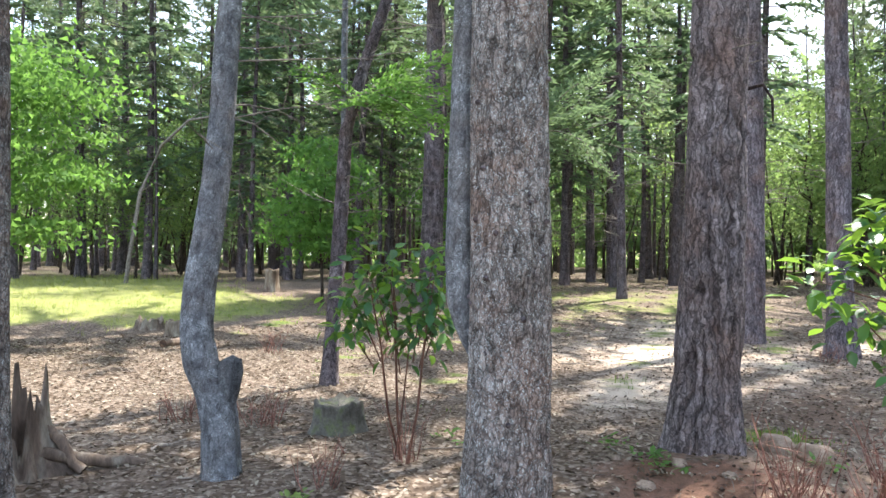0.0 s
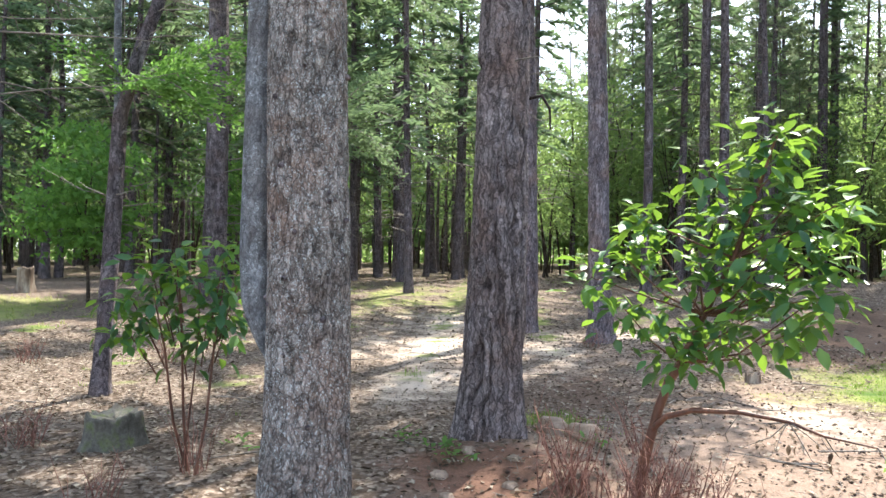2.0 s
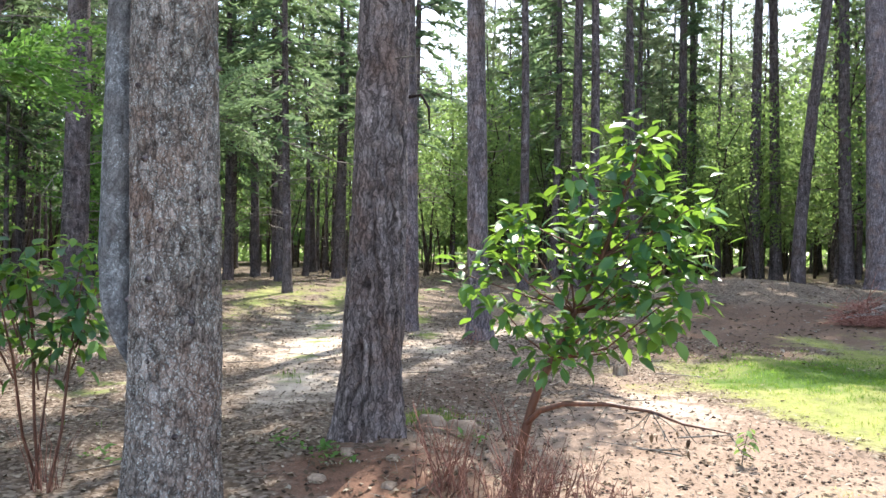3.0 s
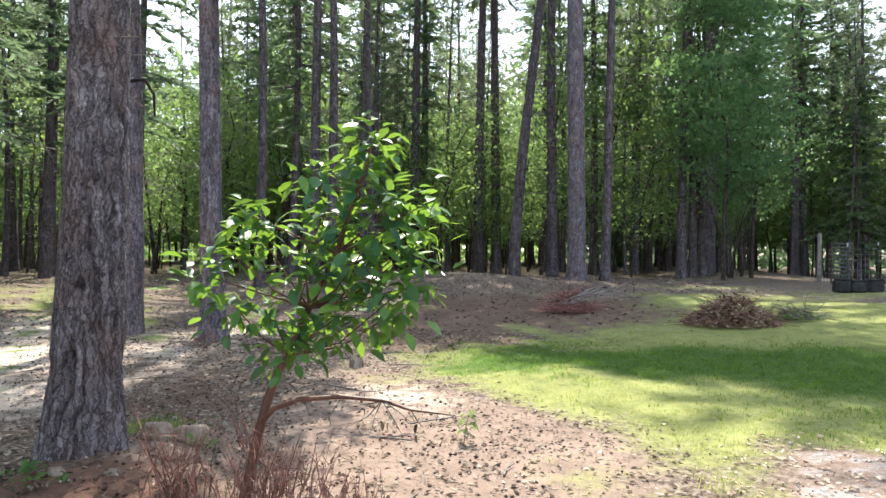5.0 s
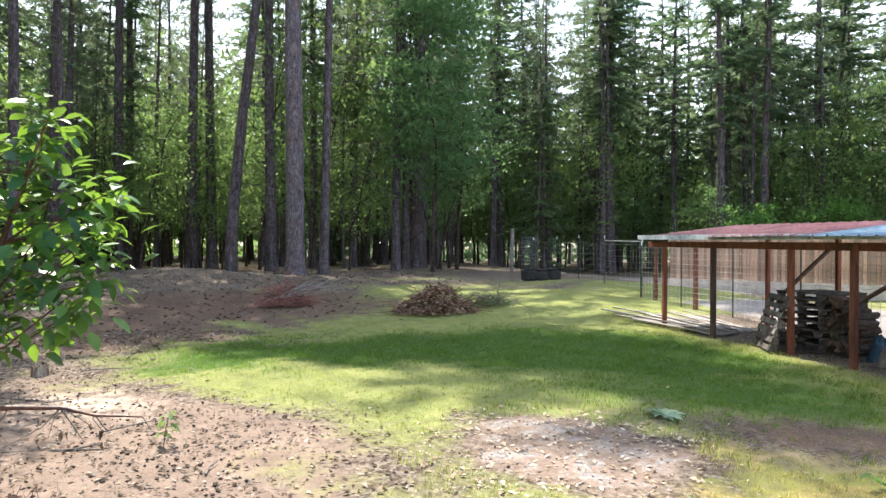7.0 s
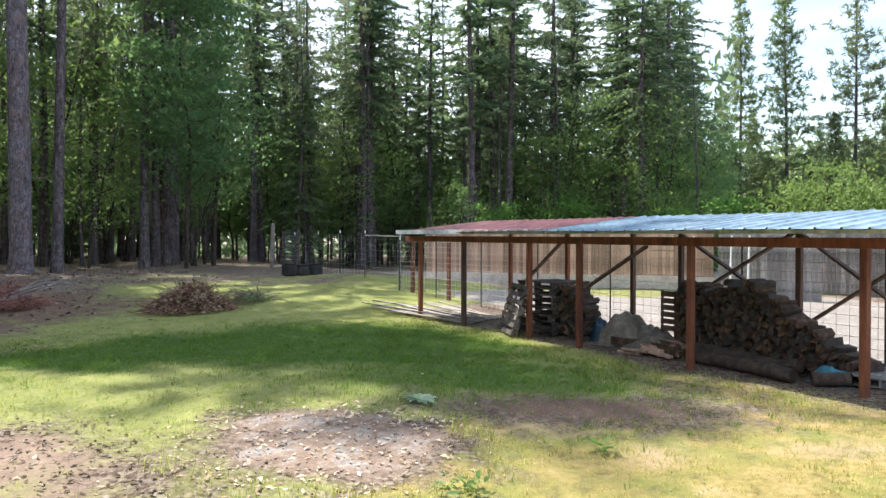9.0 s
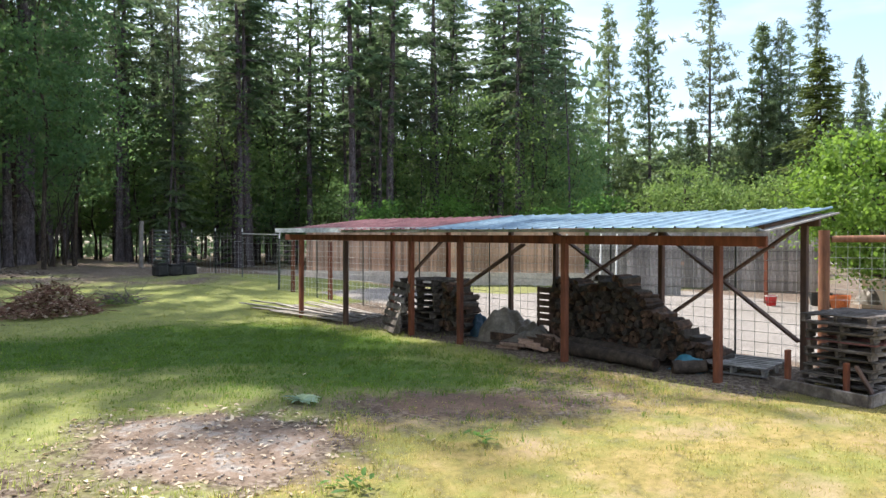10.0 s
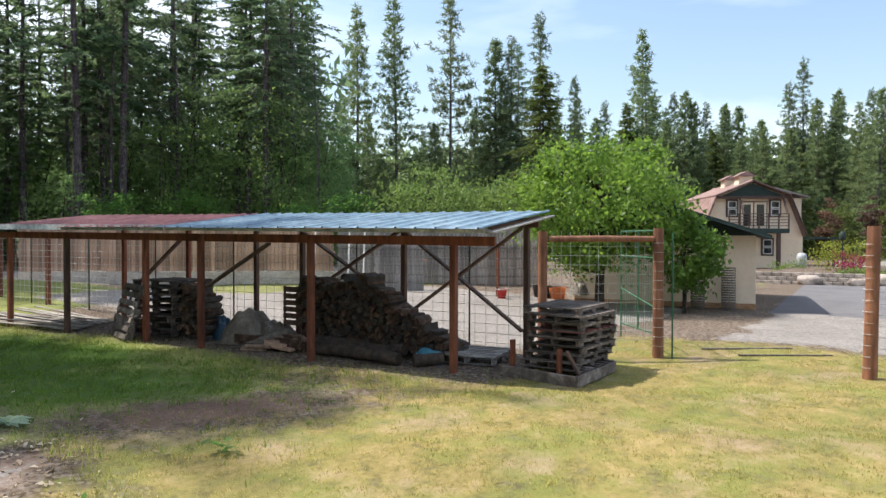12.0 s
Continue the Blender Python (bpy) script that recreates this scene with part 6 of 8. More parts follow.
for pts in ([gp(0, 0.05), gp(0, 2.0)], [gp(1, 0.05), gp(1, 2.0)], [gp(0.5, 0.3), gp(0.5, 2.0)], [gp(0, 2.0), gp(1, 2.0)], [gp(0, 1.55), gp(1, 1.55)], [gp(0, 0.3), gp(1, 0.3)], [gp(0, 0.72), gp(1, 0.95)]):
    part("pipe", Soup().tube(pts, [0.014] * 2, 7).mesh("pipe", M["greenpipe"], True), None, gate)
gm = Soup()
for u in np.arange(0.05, 1, 0.06):
    gm.tube([gp(u, 0.3), gp(u, 1.55)], [0.003] * 2, 3)
for z in np.arange(0.35, 1.55, 0.1):
    gm.tube([gp(0, z), gp(1, z)], [0.003] * 2, 3)
part("mesh_panel", gm.mesh("mesh_panel", M["greenpipe"]), None, gate)
stake = thing("steel_stake", 11.78, 2.5, gz(11.78, 2.5), "green steel stake beside a wooden gate post", "stake")
part("rod", Soup().tube([(0, 0, -0.2), (0, 0, 2.0)], [0.014] * 2, 6).mesh("rod", M["greenpipe"]), None, stake)
for a, b in (((12.6, 2.2), (13.4, 0.9)), ((12.4, 1.6), (13.1, 0.3))):
    pole = thing("pole", a[0], a[1], gz(*a) + 0.02, "thin dark pole lying on the gravel", "pole", "lying poles")
    part("shaft", Soup().tube([(0, 0, 0), (b[0] - a[0], b[1] - a[1], gz(*b) - gz(*a))], [0.018, 0.014], 6).mesh("shaft", M["twig"]), None, pole)


# ---- board wall behind the yard ----
def board_wall(name, label, p, q, h, mat, base, zb, seed, w=0.145):
    t = thing(name, p[0], p[1], zb, label, "wall", kind="structure")
    r = np.random.default_rng(seed)
    L = math.hypot(q[0] - p[0], q[1] - p[1])
    t.rotation_euler = (0, 0, math.atan2(q[1] - p[1], q[0] - p[0]))
    if base:
        part("footing", slab(0, L, -0.06, 0.06, -0.3, base, 0.01), M["concrete"], t, "pale concrete footing")
    part("rear_rail", slab(0, L, 0.012, 0.05, h * 0.5, h * 0.5 + 0.09), M["board"], t)
    shapes = []
    for k in range(4):
        bm = slab(0.004, w - 0.004, -0.022, 0.008, 0, h - base - 0.02 + 0.015 * k, 0.003)
        me = bpy.data.meshes.new("board")
        bm.to_mesh(me)
        bm.free()
        me.materials.append(M[mat])
        shapes.append(me)
    for k in range(int(L / w)):
        ob = new("board", shapes[r.integers(4)])
        ob.parent = t
        ob.matrix_basis = pose(k * w, r.normal(0, 0.004), base + 0.004, 0, 0, 0)
    return t


board_wall("wall_board_brown", "long wall of weathered brown upright boards on pale concrete", (15.5, 28.0), (22.6, 18.2), 2.5, "board", 0.55, 0.0, 2)
board_wall("wall_board_grey", "silvered grey upright board wall beside a gravel yard", (22.66, 18.12), (27.5, 11.2), 2.3, "greywood", 0.0, -0.02, 3)
board_wall("wall_board_end", "silvered grey board panel standing in front of a wall", (20.8, 14.9), (22.0, 13.5), 2.1, "greywood", 0.0, -0.02, 4)
for k, (x, y) in enumerate(((20.6, 16.0), (21.0, 15.6), (20.1, 17.2))):
    pole = thing("pole", x, y, 0, "pale pole leaning against the board wall", "pole", "leaning poles")
    part("shaft", Soup().tube([(0, 0, 0), (0.5, 0.3, 2.1)], [0.035, 0.03], 7).mesh("shaft", M["whitepaint"]), None, pole)
bk = thing("bucket", 21.3, 10.15, gz(21.3, 10.15), "red plastic bucket on gravel", "bucket")
part("tub", Soup().tube([(0, 0, 0), (0, 0, 0.005), (0, 0, 0.3)], [0.1, 0.13, 0.17], 14).mesh("tub", M["bucket"], True), None, bk)
part("rim", Soup().tube([(0, 0, 0.28), (0, 0, 0.31)], [0.18, 0.18], 14).mesh("rim", M["whitepaint"], True), None, bk, "pale rim")
rp = thing("red_post", 21.9, 10.6, -0.05, "red wooden post standing in the yard", "post")
part("post_wood", beam((0, 0, -0.2), (0, 0, 1.75), 0.1, 0.1), M["redpost"], rp)
part("crossbar", beam((-0.3, 0.1, 1.7), (0.3, -0.1, 1.7), 0.08, 0.05), M["redpost"], rp)

# ---- workshop ----
shop = thing("workshop", 23.55, 5.45, -0.32, "tan stucco workshop with a dark green low gable roof", "building")
shop.rotation_euler = (0, 0, radians(9))
part("front_wall", slab(0, 0.2, -2.7, 2.9, 0.18, 2.29, 0.004), M["stucco"], shop)
# gable face from the wall top up to the roof, coloured dark green
gbm = bmesh.new()
for x in (0.0, 0.2):
    gbm.faces.new([gbm.verts.new(p) for p in ((x, -2.7, 2.29), (x, 2.9, 2.29), (x, 0.1, 3.24))])
part("gable", gbm, M["darkgreen"], shop, "dark green gable triangle")
part("wall_base", slab(-0.015, 0.21, -2.71, 2.9, -0.2, 0.18, 0.004), M["rust_base"], shop, "rust-stained lower band")
part("side_wall", slab(0.2, 6.0, -2.7, -2.5, -0.2, 2.29, 0.004), M["stucco"], shop)
part("side_wall", slab(0.2, 6.0, 2.7, 2.9, -0.2, 2.29, 0.004), M["stucco"], shop)
part("rear_wall", slab(6.0, 6.2, -2.7, 2.9, -0.2, 2.29, 0.004), M["stucco"], shop)
for sgn, y0 in ((-1, -3.1), (1, 3.3)):
    bm = bmesh.new()
    zlow, zhigh = 2.21, 3.29
    a = [(-0.95, y0, zlow), (6.6, y0, zlow), (6.6, 0.1, zhigh), (-0.95, 0.1, zhigh)]
    vs = [bm.verts.new(p) for p in a] + [bm.verts.new((p[0], p[1], p[2] + 0.09)) for p in a]
    for q in ((0, 1, 2, 3), (4, 5, 6, 7), (0, 1, 5, 4), (1, 2, 6, 5), (2, 3, 7, 6), (3, 0, 4, 7)):
        bm.faces.new([vs[i] for i in q])
    bmesh.ops.recalc_face_normals(bm, faces=bm.faces)
    part("roof_slope", bm, M["darkgreen"], shop)
    part("barge_board", beam((-0.97, y0, zlow - 0.02), (-0.97, 0.1, zhigh - 0.02), 0.04, 0.24), M["darkgreen"], shop)
for x, y, h, r in ((23.2, 3.45, 1.3, 0.2), (22.95, 4.3, 1.1, 0.2)):
    roll = thing("wire_roll", x, y, gz(x, y), "upright roll of galvanised fence wire against the workshop wall", "wire roll", "wire rolls")
    s = Soup()
    for z in np.arange(0.0, h, 0.075):
        a = np.linspace(0, 2 * np.pi, 19)
        for rr in (r, r * 0.8):
            s.tube(np.stack([rr * np.cos(a), rr * np.sin(a), z + 0.01 + 0 * a], 1), [0.013] * 19, 3)
    for a in np.linspace(0, 2 * np.pi, 24, endpoint=False):
        s.tube([(r * math.cos(a), r * math.sin(a), 0), (r * math.cos(a), r * math.sin(a), h)], [0.004] * 2, 3)
    part("wire_coil", s.mesh("wire_coil", M["rollwire"]), None, roll)
for k, (x, y, mat, sz, lab, cat) in enumerate(((23.3, 9.0, "orange", 0.3, "orange plastic tub by the workshop", "tub"), (22.9, 8.1, "tarp", 0.34, "grey crumpled bag on the ground", "bag"),
                                               (23.4, 9.6, "rubber", 0.35, "black plastic tub in the shade", "tub"))):
    if cat == "bag":
        draped("plastic_bag", lab, cat, x, y, sz, sz, 0.4, mat, 20 + k)
    else:
        tb = thing("tub", x, y, gz(x, y), lab, cat)
        part("shell", Soup().tube([(0, 0, 0), (0, 0, 0.01), (0, 0, 0.4)], [0.1, sz * 0.8, sz], 14).mesh("shell", M[mat], True), None, tb)

# ---- house ----
house = thing("house", 56.5, 7.2, -0.45, "tan two-storey barn-roofed house with a balcony and dark green gable", "house")
house.rotation_euler = (0, 0, radians(26 - 90))
# own space: x to the gable's right as seen from the yard, y away into the house
PROF = [(-3.64, 0.0), (-3.64, 2.6), (-2.53, 5.42), (0.0, 6.45), (2.53, 5.42), (3.64, 2.6), (3.64, 0.0)]
hb = bmesh.new()
hb.faces.new([hb.verts.new((x, 0, z)) for x, z in PROF])
part("gable_wall", hb, M["stucco"], house)
hb = bmesh.new()
hb.faces.new([hb.verts.new((x, 9.0, z)) for x, z in PROF][::-1])
part("rear_wall", hb, M["stucco"], house)
for x in (-3.64, 3.64):
    part("side_wall", slab(x - 0.06, x + 0.06, 0.02, 9.0, 0, 2.6, 0.004), M["stucco"], house)
for (xa, za), (xb, zb) in zip(PROF[1:5], PROF[2:6]):
    bm = bmesh.new()
    d = Vector((xb - xa, 0, zb - za)).normalized()
    n_ = Vector((-d.z, 0, d.x)) * 0.12
    ea, eb = Vector((xa, 0, za)) - d * 0.15, Vector((xb, 0, zb)) + d * 0.06
    vs = [bm.verts.new(p) for p in (ea + Vector((0, -0.7, 0)), eb + Vector((0, -0.7, 0)), eb + Vector((0, 9.4, 0)), ea + Vector((0, 9.4, 0)))]
    vs += [bm.verts.new(v.co + n_) for v in vs]
    for q in ((3, 2, 1, 0), (4, 5, 6, 7), (0, 1, 5, 4), (1, 2, 6, 5), (2, 3, 7, 6), (3, 0, 4, 7)):
        bm.faces.new([vs[i] for i in q])
    part("roof_slope", bm, M["pinkroof"], house)
    part("barge_board", beam(ea + Vector((0, -0.72, 0)) + n_ * 0.3, eb + Vector((0, -0.72, 0)) + n_ * 0.3, 0.05, 0.22), M["brownpaint"], house, "brown barge board")
hb = bmesh.new()
hb.faces.new([hb.verts.new(p) for p in ((-2.2, -0.45, 5.42), (2.2, -0.45, 5.42), (0, -0.45, 6.33))])
part("gable_panel", hb, M["darkgreen"], house, "dark green gable triangle")
part("gable_beam", beam((-2.5, -0.5, 5.33), (2.5, -0.5, 5.33), 0.2, 0.12), M["brownpaint"], house)


def window(parent, x, z, w, h, y=-0.02):
    win = part("window", slab(x - w / 2 - 0.12, x + w / 2 + 0.12, y - 0.05, y + 0.0, z - 0.1, z + h + 0.12, 0.005), M["brownpaint"], parent)
    for za, zb in ((z, z + h / 2 - 0.02), (z + h / 2 + 0.02, z + h)):
        part("sash", slab(x - w / 2, x + w / 2, y - 0.09, y - 0.052, za, zb, 0.004), M["whitepaint"], win, "white sash")
        part("pane", slab(x - w / 2 + 0.07, x + w / 2 - 0.07, y - 0.1, y - 0.092, za + 0.07, zb - 0.07, 0), M["glass"], win)


window(house, -1.32, 4.0, 0.62, 1.08)
window(house, 1.72, 4.0, 0.62, 1.08)
window(house, 1.2, 1.2, 0.66, 1.08)
door_rec = part("balcony_door", slab(-0.78, 1.18, -0.06, -0.02, 3.05, 5.05), M["brownpaint"], house)
for x in (-0.27, 0.67):
    part("door_leaf", slab(x - 0.43, x + 0.43, -0.1, -0.065, 3.08, 4.98), M["stucco"], door_rec)
    part("pane", slab(x - 0.26, x + 0.26, -0.115, -0.105, 3.3, 4.82, 0), M["glass"], door_rec)
balcony = part("balcony", slab(-2.0, 2.2, -1.5, -0.05, 2.72, 3.05), M["darkgreen"], house)
for x in np.linspace(-1.95, 2.15, 7):
    part("baluster_post", beam((x, -1.46, 3.05), (x, -1.46, 4.1), 0.09, 0.09), M["brownpaint"], balcony)
for z in (3.25, 3.46, 3.67, 3.88, 4.1):
    part("railing_bar", beam((-1.98, -1.46, z), (2.18, -1.46, z), 0.05, 0.05), M["brownpaint"], balcony)
for x in (-0.95, 2.1):
    part("column", beam((x, -1.4, 4.1), (x, -0.6, 5.3), 0.12, 0.12), M["brownpaint"], house)
part("column", beam((1.5, -1.35, 0), (1.5, -1.35, 2.72), 0.24, 0.24), M["brownpaint"], house)
for y in (1.6, 5.0):
    cup = part("cupola", slab(-0.5, 0.5, y - 0.5, y + 0.5, 6.0, 6.98), M["stucco"], house)
    bm = bmesh.new()
    b4 = [bm.verts.new(p) for p in ((-0.72, y - 0.72, 6.98), (0.72, y - 0.72, 6.98), (0.72, y + 0.72, 6.98), (-0.72, y + 0.72, 6.98))]
    r2 = [bm.verts.new(p) for p in ((0, y - 0.72, 7.35), (0, y + 0.72, 7.35))]
    for q in ((b4[0], b4[1], r2[0]), (b4[1], b4[2], r2[1], r2[0]), (b4[2], b4[3], r2[1]), (b4[3], b4[0], r2[0], r2[1]), (b4[3], b4[2], b4[1], b4[0])):
        bm.faces.new(q)
    part("cupola_roof", bm, M["pinkroof"], cup)
ext = part("extension", slab(3.72, 5.2, 4.0, 8.5, 0, 5.5), M["stucco"], house)
bm = bmesh.new()
for q in (((3.0, 3.4, 6.3), (5.6, 3.4, 5.6), (5.6, 9.0, 5.6), (3.0, 9.0, 6.3)),):
    top = [bm.verts.new(p) for p in q]
    low = [bm.verts.new((p[0], p[1], p[2] - 0.12)) for p in q]
    bm.faces.new(top)
    bm.faces.new(low[::-1])
    for i in range(4):
        bm.faces.new((low[i], low[(i + 1) % 4], top[(i + 1) % 4], top[i]))
part("roof_slope", bm, M["greywood"], ext)
part("porch_roof", slab(3.72, 6.3, 0.2, 2.8, 2.3, 2.44), M["darkgreen"], house)
part("porch_post", beam((6.0, 0.3, 0), (6.0, 0.3, 2.3), 0.14, 0.14), M["brownpaint"], house)
tank = thing("gas_tank", 51.4, 3.45, 0.0, "white upright gas bottle beside the house", "gas tank")
part("shell", Soup().tube([(0, 0, 0), (0, 0, 0.02), (0, 0, 0.75), (0, 0, 0.92), (0, 0, 0.97)], [0.2, 0.3, 0.3, 0.24, 0.05], 16).mesh("shell", M["tankpaint"], True), None, tank)

# ---- garden by the house ----
wall_t = thing("retaining_wall", 38.6, 2.6, -0.36, "low retaining wall of tan concrete blocks beside the drive", "wall", kind="structure")
bm = slab(0, 0.34, 0, 0.42, 0, 0.19, 0.02)
blk = bpy.data.meshes.new("block")
bm.to_mesh(blk)
bm.free()
blk.materials.append(M["block"])
for lay in range(3):
    for k in range(13):
        ob = new("block", blk)
        ob.parent = wall_t
        ob.matrix_basis = pose(0.06 * lay + rng.normal(0, 0.01), 2.6 - 0.44 * k + (0.22 if lay % 2 else 0), 0.2 * lay)


def boulder(label, x, y, sx, sy, sz, seed, group="boulders", name="boulder", category="rock", mat="stone", z=None, sit=0.45):
    t = thing(name, x, y, gz(x, y) if z is None else z, label, category, group)
    bm = bmesh.new()
    bmesh.ops.create_icosphere(bm, subdivisions=3, radius=1.0)
    for v in bm.verts:
        n_ = noise.noise(v.co * 1.3 + Vector((seed * 3.1, 0, 0))) * 0.35 + noise.noise(v.co * 4 + Vector((0, seed, 0))) * 0.08
        c = v.co * (1 + n_)
        c = Vector([max(-0.85, min(0.85, a)) for a in c])
        v.co = Vector((c.x * sx, c.y * sy, c.z * sz + sz * sit))
    part("rock_body", bm, M[mat], t, smooth=True)
    return t


for k, (x, y, s) in enumerate(((38.7, 2.2, 0.7), (38.9, 0.2, 0.55), (39.0, -1.0, 0.8), (39.2, 1.3, 0.4))):
    boulder("large pale garden boulder by the drive", x, y, s, s * 0.9, s * 0.5, k, mat="block")
bed = thing("garden_bed", 42.5, 1.0, 0, "raised grassy garden bed behind the retaining wall", "garden bed", kind="structure")
part("earth", slab(-3.5, 9, -5.5, 3.2, -0.5, 0.12, 0.1), M["ground"], bed)
broadleaf(rng, "golden_shrub", "golden yellow-leaved garden shrub", 45.4, 0.9, 2.2, 0.08, 0.0, 1.6, M["gold"], M["bark_oak"], 0.12, 45, 40, category="shrub")
broadleaf(rng, "crimson_maple", "crimson-leaved low garden maple", 42.2, 0.45, 1.45, 0.05, 0.1, 0.95, M["crimson"], M["bark_oak"], 0.09, 35, 40, category="shrub")
for k, (x, y, h) in enumerate(((40.3, 0.7, 0.7), (40.2, -0.2, 0.75), (40.4, -0.9, 0.7), (46.5, 4.2, 0.8), (47.5, 3.4, 0.7))):
    broadleaf(rng, "garden_plant", "clump of grey-green garden foliage with pale tips", x, y, h, 0.02, 0.0, 0.6, M["willow"], M["bark_oak"], 0.1, 18, 30, "garden plants", category="plant")
for x, y, h, mat in ((60, 2.3, 5.2, "crimson"), (60, -0.4, 5.6, "crimson")):
    broadleaf(rng, "copper_tree", "slim dark copper-leaved tree by the house", x, y, h, 0.1, 0.3, 0.75, M["copper"], M["bark_oak"], 0.2, 50, 40, "copper trees", category="tree")
for x, y, h in ((62, -1.5, 5.0), (61, -3.8, 4.5), (64, 1.8, 5.2), (60, -7.5, 5.0), (66, -5, 6)):
    broadleaf(rng, "garden_conifer", "feathery green garden conifer", x, y, h, 0.1, 0.1, 1.3, M["cedar"], M["bark_oak"], 0.22, 60, 40, "garden conifers", category="tree")
lamp = thing("garden_lamp", 42.9, 0.95, -0.2, "dark lantern on a slender garden post", "street lamp")
part("pole", Soup().tube([(0, 0, 0), (0, 0, 2.0)], [0.04, 0.03], 8).mesh("pole", M["darkgreen"]), None, lamp)
part("lantern", Soup().tube([(0, 0, 2.0), (0, 0, 2.05), (0, 0, 2.35), (0, 0, 2.5)], [0.05, 0.12, 0.17, 0.02], 8).mesh("lantern", M["darkgreen"]), None, lamp)

# ---- fruit tree, pale shrubs and skyline trees ----
broadleaf(rng, "fruit_tree", "broad leafy green fruit tree in front of the workshop", 21.6, 6.95, 5.3, 0.3, 1.25, 2.5, M["orchard"], M["bark_oak"], 0.14, 230, 80, limbs=24, flat=0.75, clump=(0.05, 0.17))
broadleaf(rng, "fruit_tree", "small leafy green tree beside the workshop wall", 21.6, 4.4, 3.0, 0.12, 0.7, 1.0, M["orchard"], M["bark_oak"], 0.16, 70, 50, flat=0.8, clump=(0.1, 0.22))
broadleaf(rng, "pale_shrub", "large pale green willowy shrub behind the yard", 36.5, 22.5, 6.0, 0.2, 0.2, 3.0, M["willow"], M["bark_oak"], 0.2, 120, 60, category="shrub")
broadleaf(rng, "pale_shrub", "large pale green willowy shrub behind the yard", 39.0, 19.5, 5.6, 0.2, 0.2, 2.6, M["willow"], M["bark_oak"], 0.2, 100, 60, category="shrub")
for x, y, h, r in ((31.0, 36.5, 5.2, 2.2), (37.0, 29.0, 5.0, 2.3), (35.0, 32.0, 4.6, 2.0), (27.5, 39.5, 4.6, 2.0)):
    broadleaf(rng, "green_shrub", "bright green leafy shrub at the forest foot", x, y, h, 0.15, 0.1, r, M["broad"], M["bark_oak"], 0.22, 60, 55, "green shrubs", category="shrub")
# two of the three wear the paler needles that imitate haze
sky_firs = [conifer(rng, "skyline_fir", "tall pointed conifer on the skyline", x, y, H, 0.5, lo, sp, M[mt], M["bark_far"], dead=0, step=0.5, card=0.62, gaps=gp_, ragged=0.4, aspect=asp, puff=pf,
                    droop=dr, group="skyline conifers") for x, y, H, lo, sp, mt, pf, asp, gp_, dr in ((67.5, 51.7, 29.0, 4, 3.3, "haze_pale", 9, 0.24, 0.2, 0.1),
                                                                                                     (76.3, 37.6, 25.3, 1.5, 3.9, "haze_pale", 10, 0.28, 0.12, 0.12), (73.6, 42.6, 31.5, 8, 3.4, "pine", 9, 0.24, 0.25, 0.05))]
wide = conifer(rng, "broad_fir", "broad yellow-green fir before the taller conifers", 57.4, 23.8, 16.8, 0.4, 0.6, 3.9, M["cedar"], M["bark_far"], dead=0, step=0.42, card=0.5, gaps=0.03)
for x, y, top in ((70.2, 48.0, 28.3), (77.0, 36.1, 27.3), (78.3, 33.1, 27.5), (79.8, 29.5, 21.8), (81.0, 26.1, 17.4), (96.6, 26.2, 25.9), (94.0, 24.2, 22.5), (97.6, 22.3, 21.1), (98.4, 18.1, 20.5),
                  (98.8, 16.1, 20.7), (99.1, 14.1, 19.1), (99.5, 11.5, 18.9), (99.7, 8.6, 21.5), (99.9, 6.7, 22.8), (100.1, 3.0, 22.4), (100.1, -0.3, 19.7), (98.0, -4.0, 22.0), (102, -9.0, 21.0)):
    src = sky_firs[rng.integers(3)]
    k = top / {0: 29.0, 1: 25.3, 2: 31.5}[sky_firs.index(src)]
    copy_thing(src, placed(x, y, rng.uniform(0, 6.28), k * rng.uniform(0.9, 1.15), 1.0))
for k in range(40):
    x, y = rng.uniform(84, 125), rng.uniform(-22, 60)
    if math.degrees(math.atan2(-x, y)) > -56:
        continue
    copy_thing((sky_firs + low_firs)[rng.integers(5)], placed(x, y, rng.uniform(0, 6.28), rng.uniform(0.45, 0.62)))
low_r = np.random.default_rng(88)
for k in range(46):
    yaw, r = radians(-51 - 48 * (k + low_r.random()) / 46), low_r.uniform(82, 97)
    src, k_w = (sky_firs[1], low_r.uniform(0.45, 0.72)) if k % 3 else (wide, low_r.uniform(0.6, 0.95)) if k % 2 else (sky_firs[0], low_r.uniform(0.5, 0.7))
    copy_thing(src, placed(-math.sin(yaw) * r, math.cos(yaw) * r, low_r.uniform(0, 6.28), k_w, low_r.uniform(0.9, 1.15), 0.03))


# ---- leafy plants close to the camera ----
def leaf_mesh(L, W, fold, curl, mat):
    """An oval leaf, folded along its midrib and curled to its tip."""
    ks = (0.0, 0.3, 0.65, 1.0)
    ws = (0.12, 0.95, 0.85, 0.0)
    v, f = [], []
    for k, w in zip(ks, ws):
        z = -curl * k * k * L
        v += [(k * L, -w * W / 2, z + fold * w * W), (k * L, 0, z), (k * L, w * W / 2, z + fold * w * W)]
    for a in range(3):
        b = a * 3
        f += [(b, b + 3, b + 4, b + 1), (b + 1, b + 4, b + 5, b + 2)]
    return raw_mesh("leaf", v, f, mat, True)


def place_leaf(base, way, roll, scale):
    way = Vector(way).normalized()
    q = way.to_track_quat("X", "Z").to_matrix().to_4x4()
    return Matrix.Translation(base) @ q @ Matrix.Rotation(roll, 4, "X") @ Matrix.Scale(scale, 4)


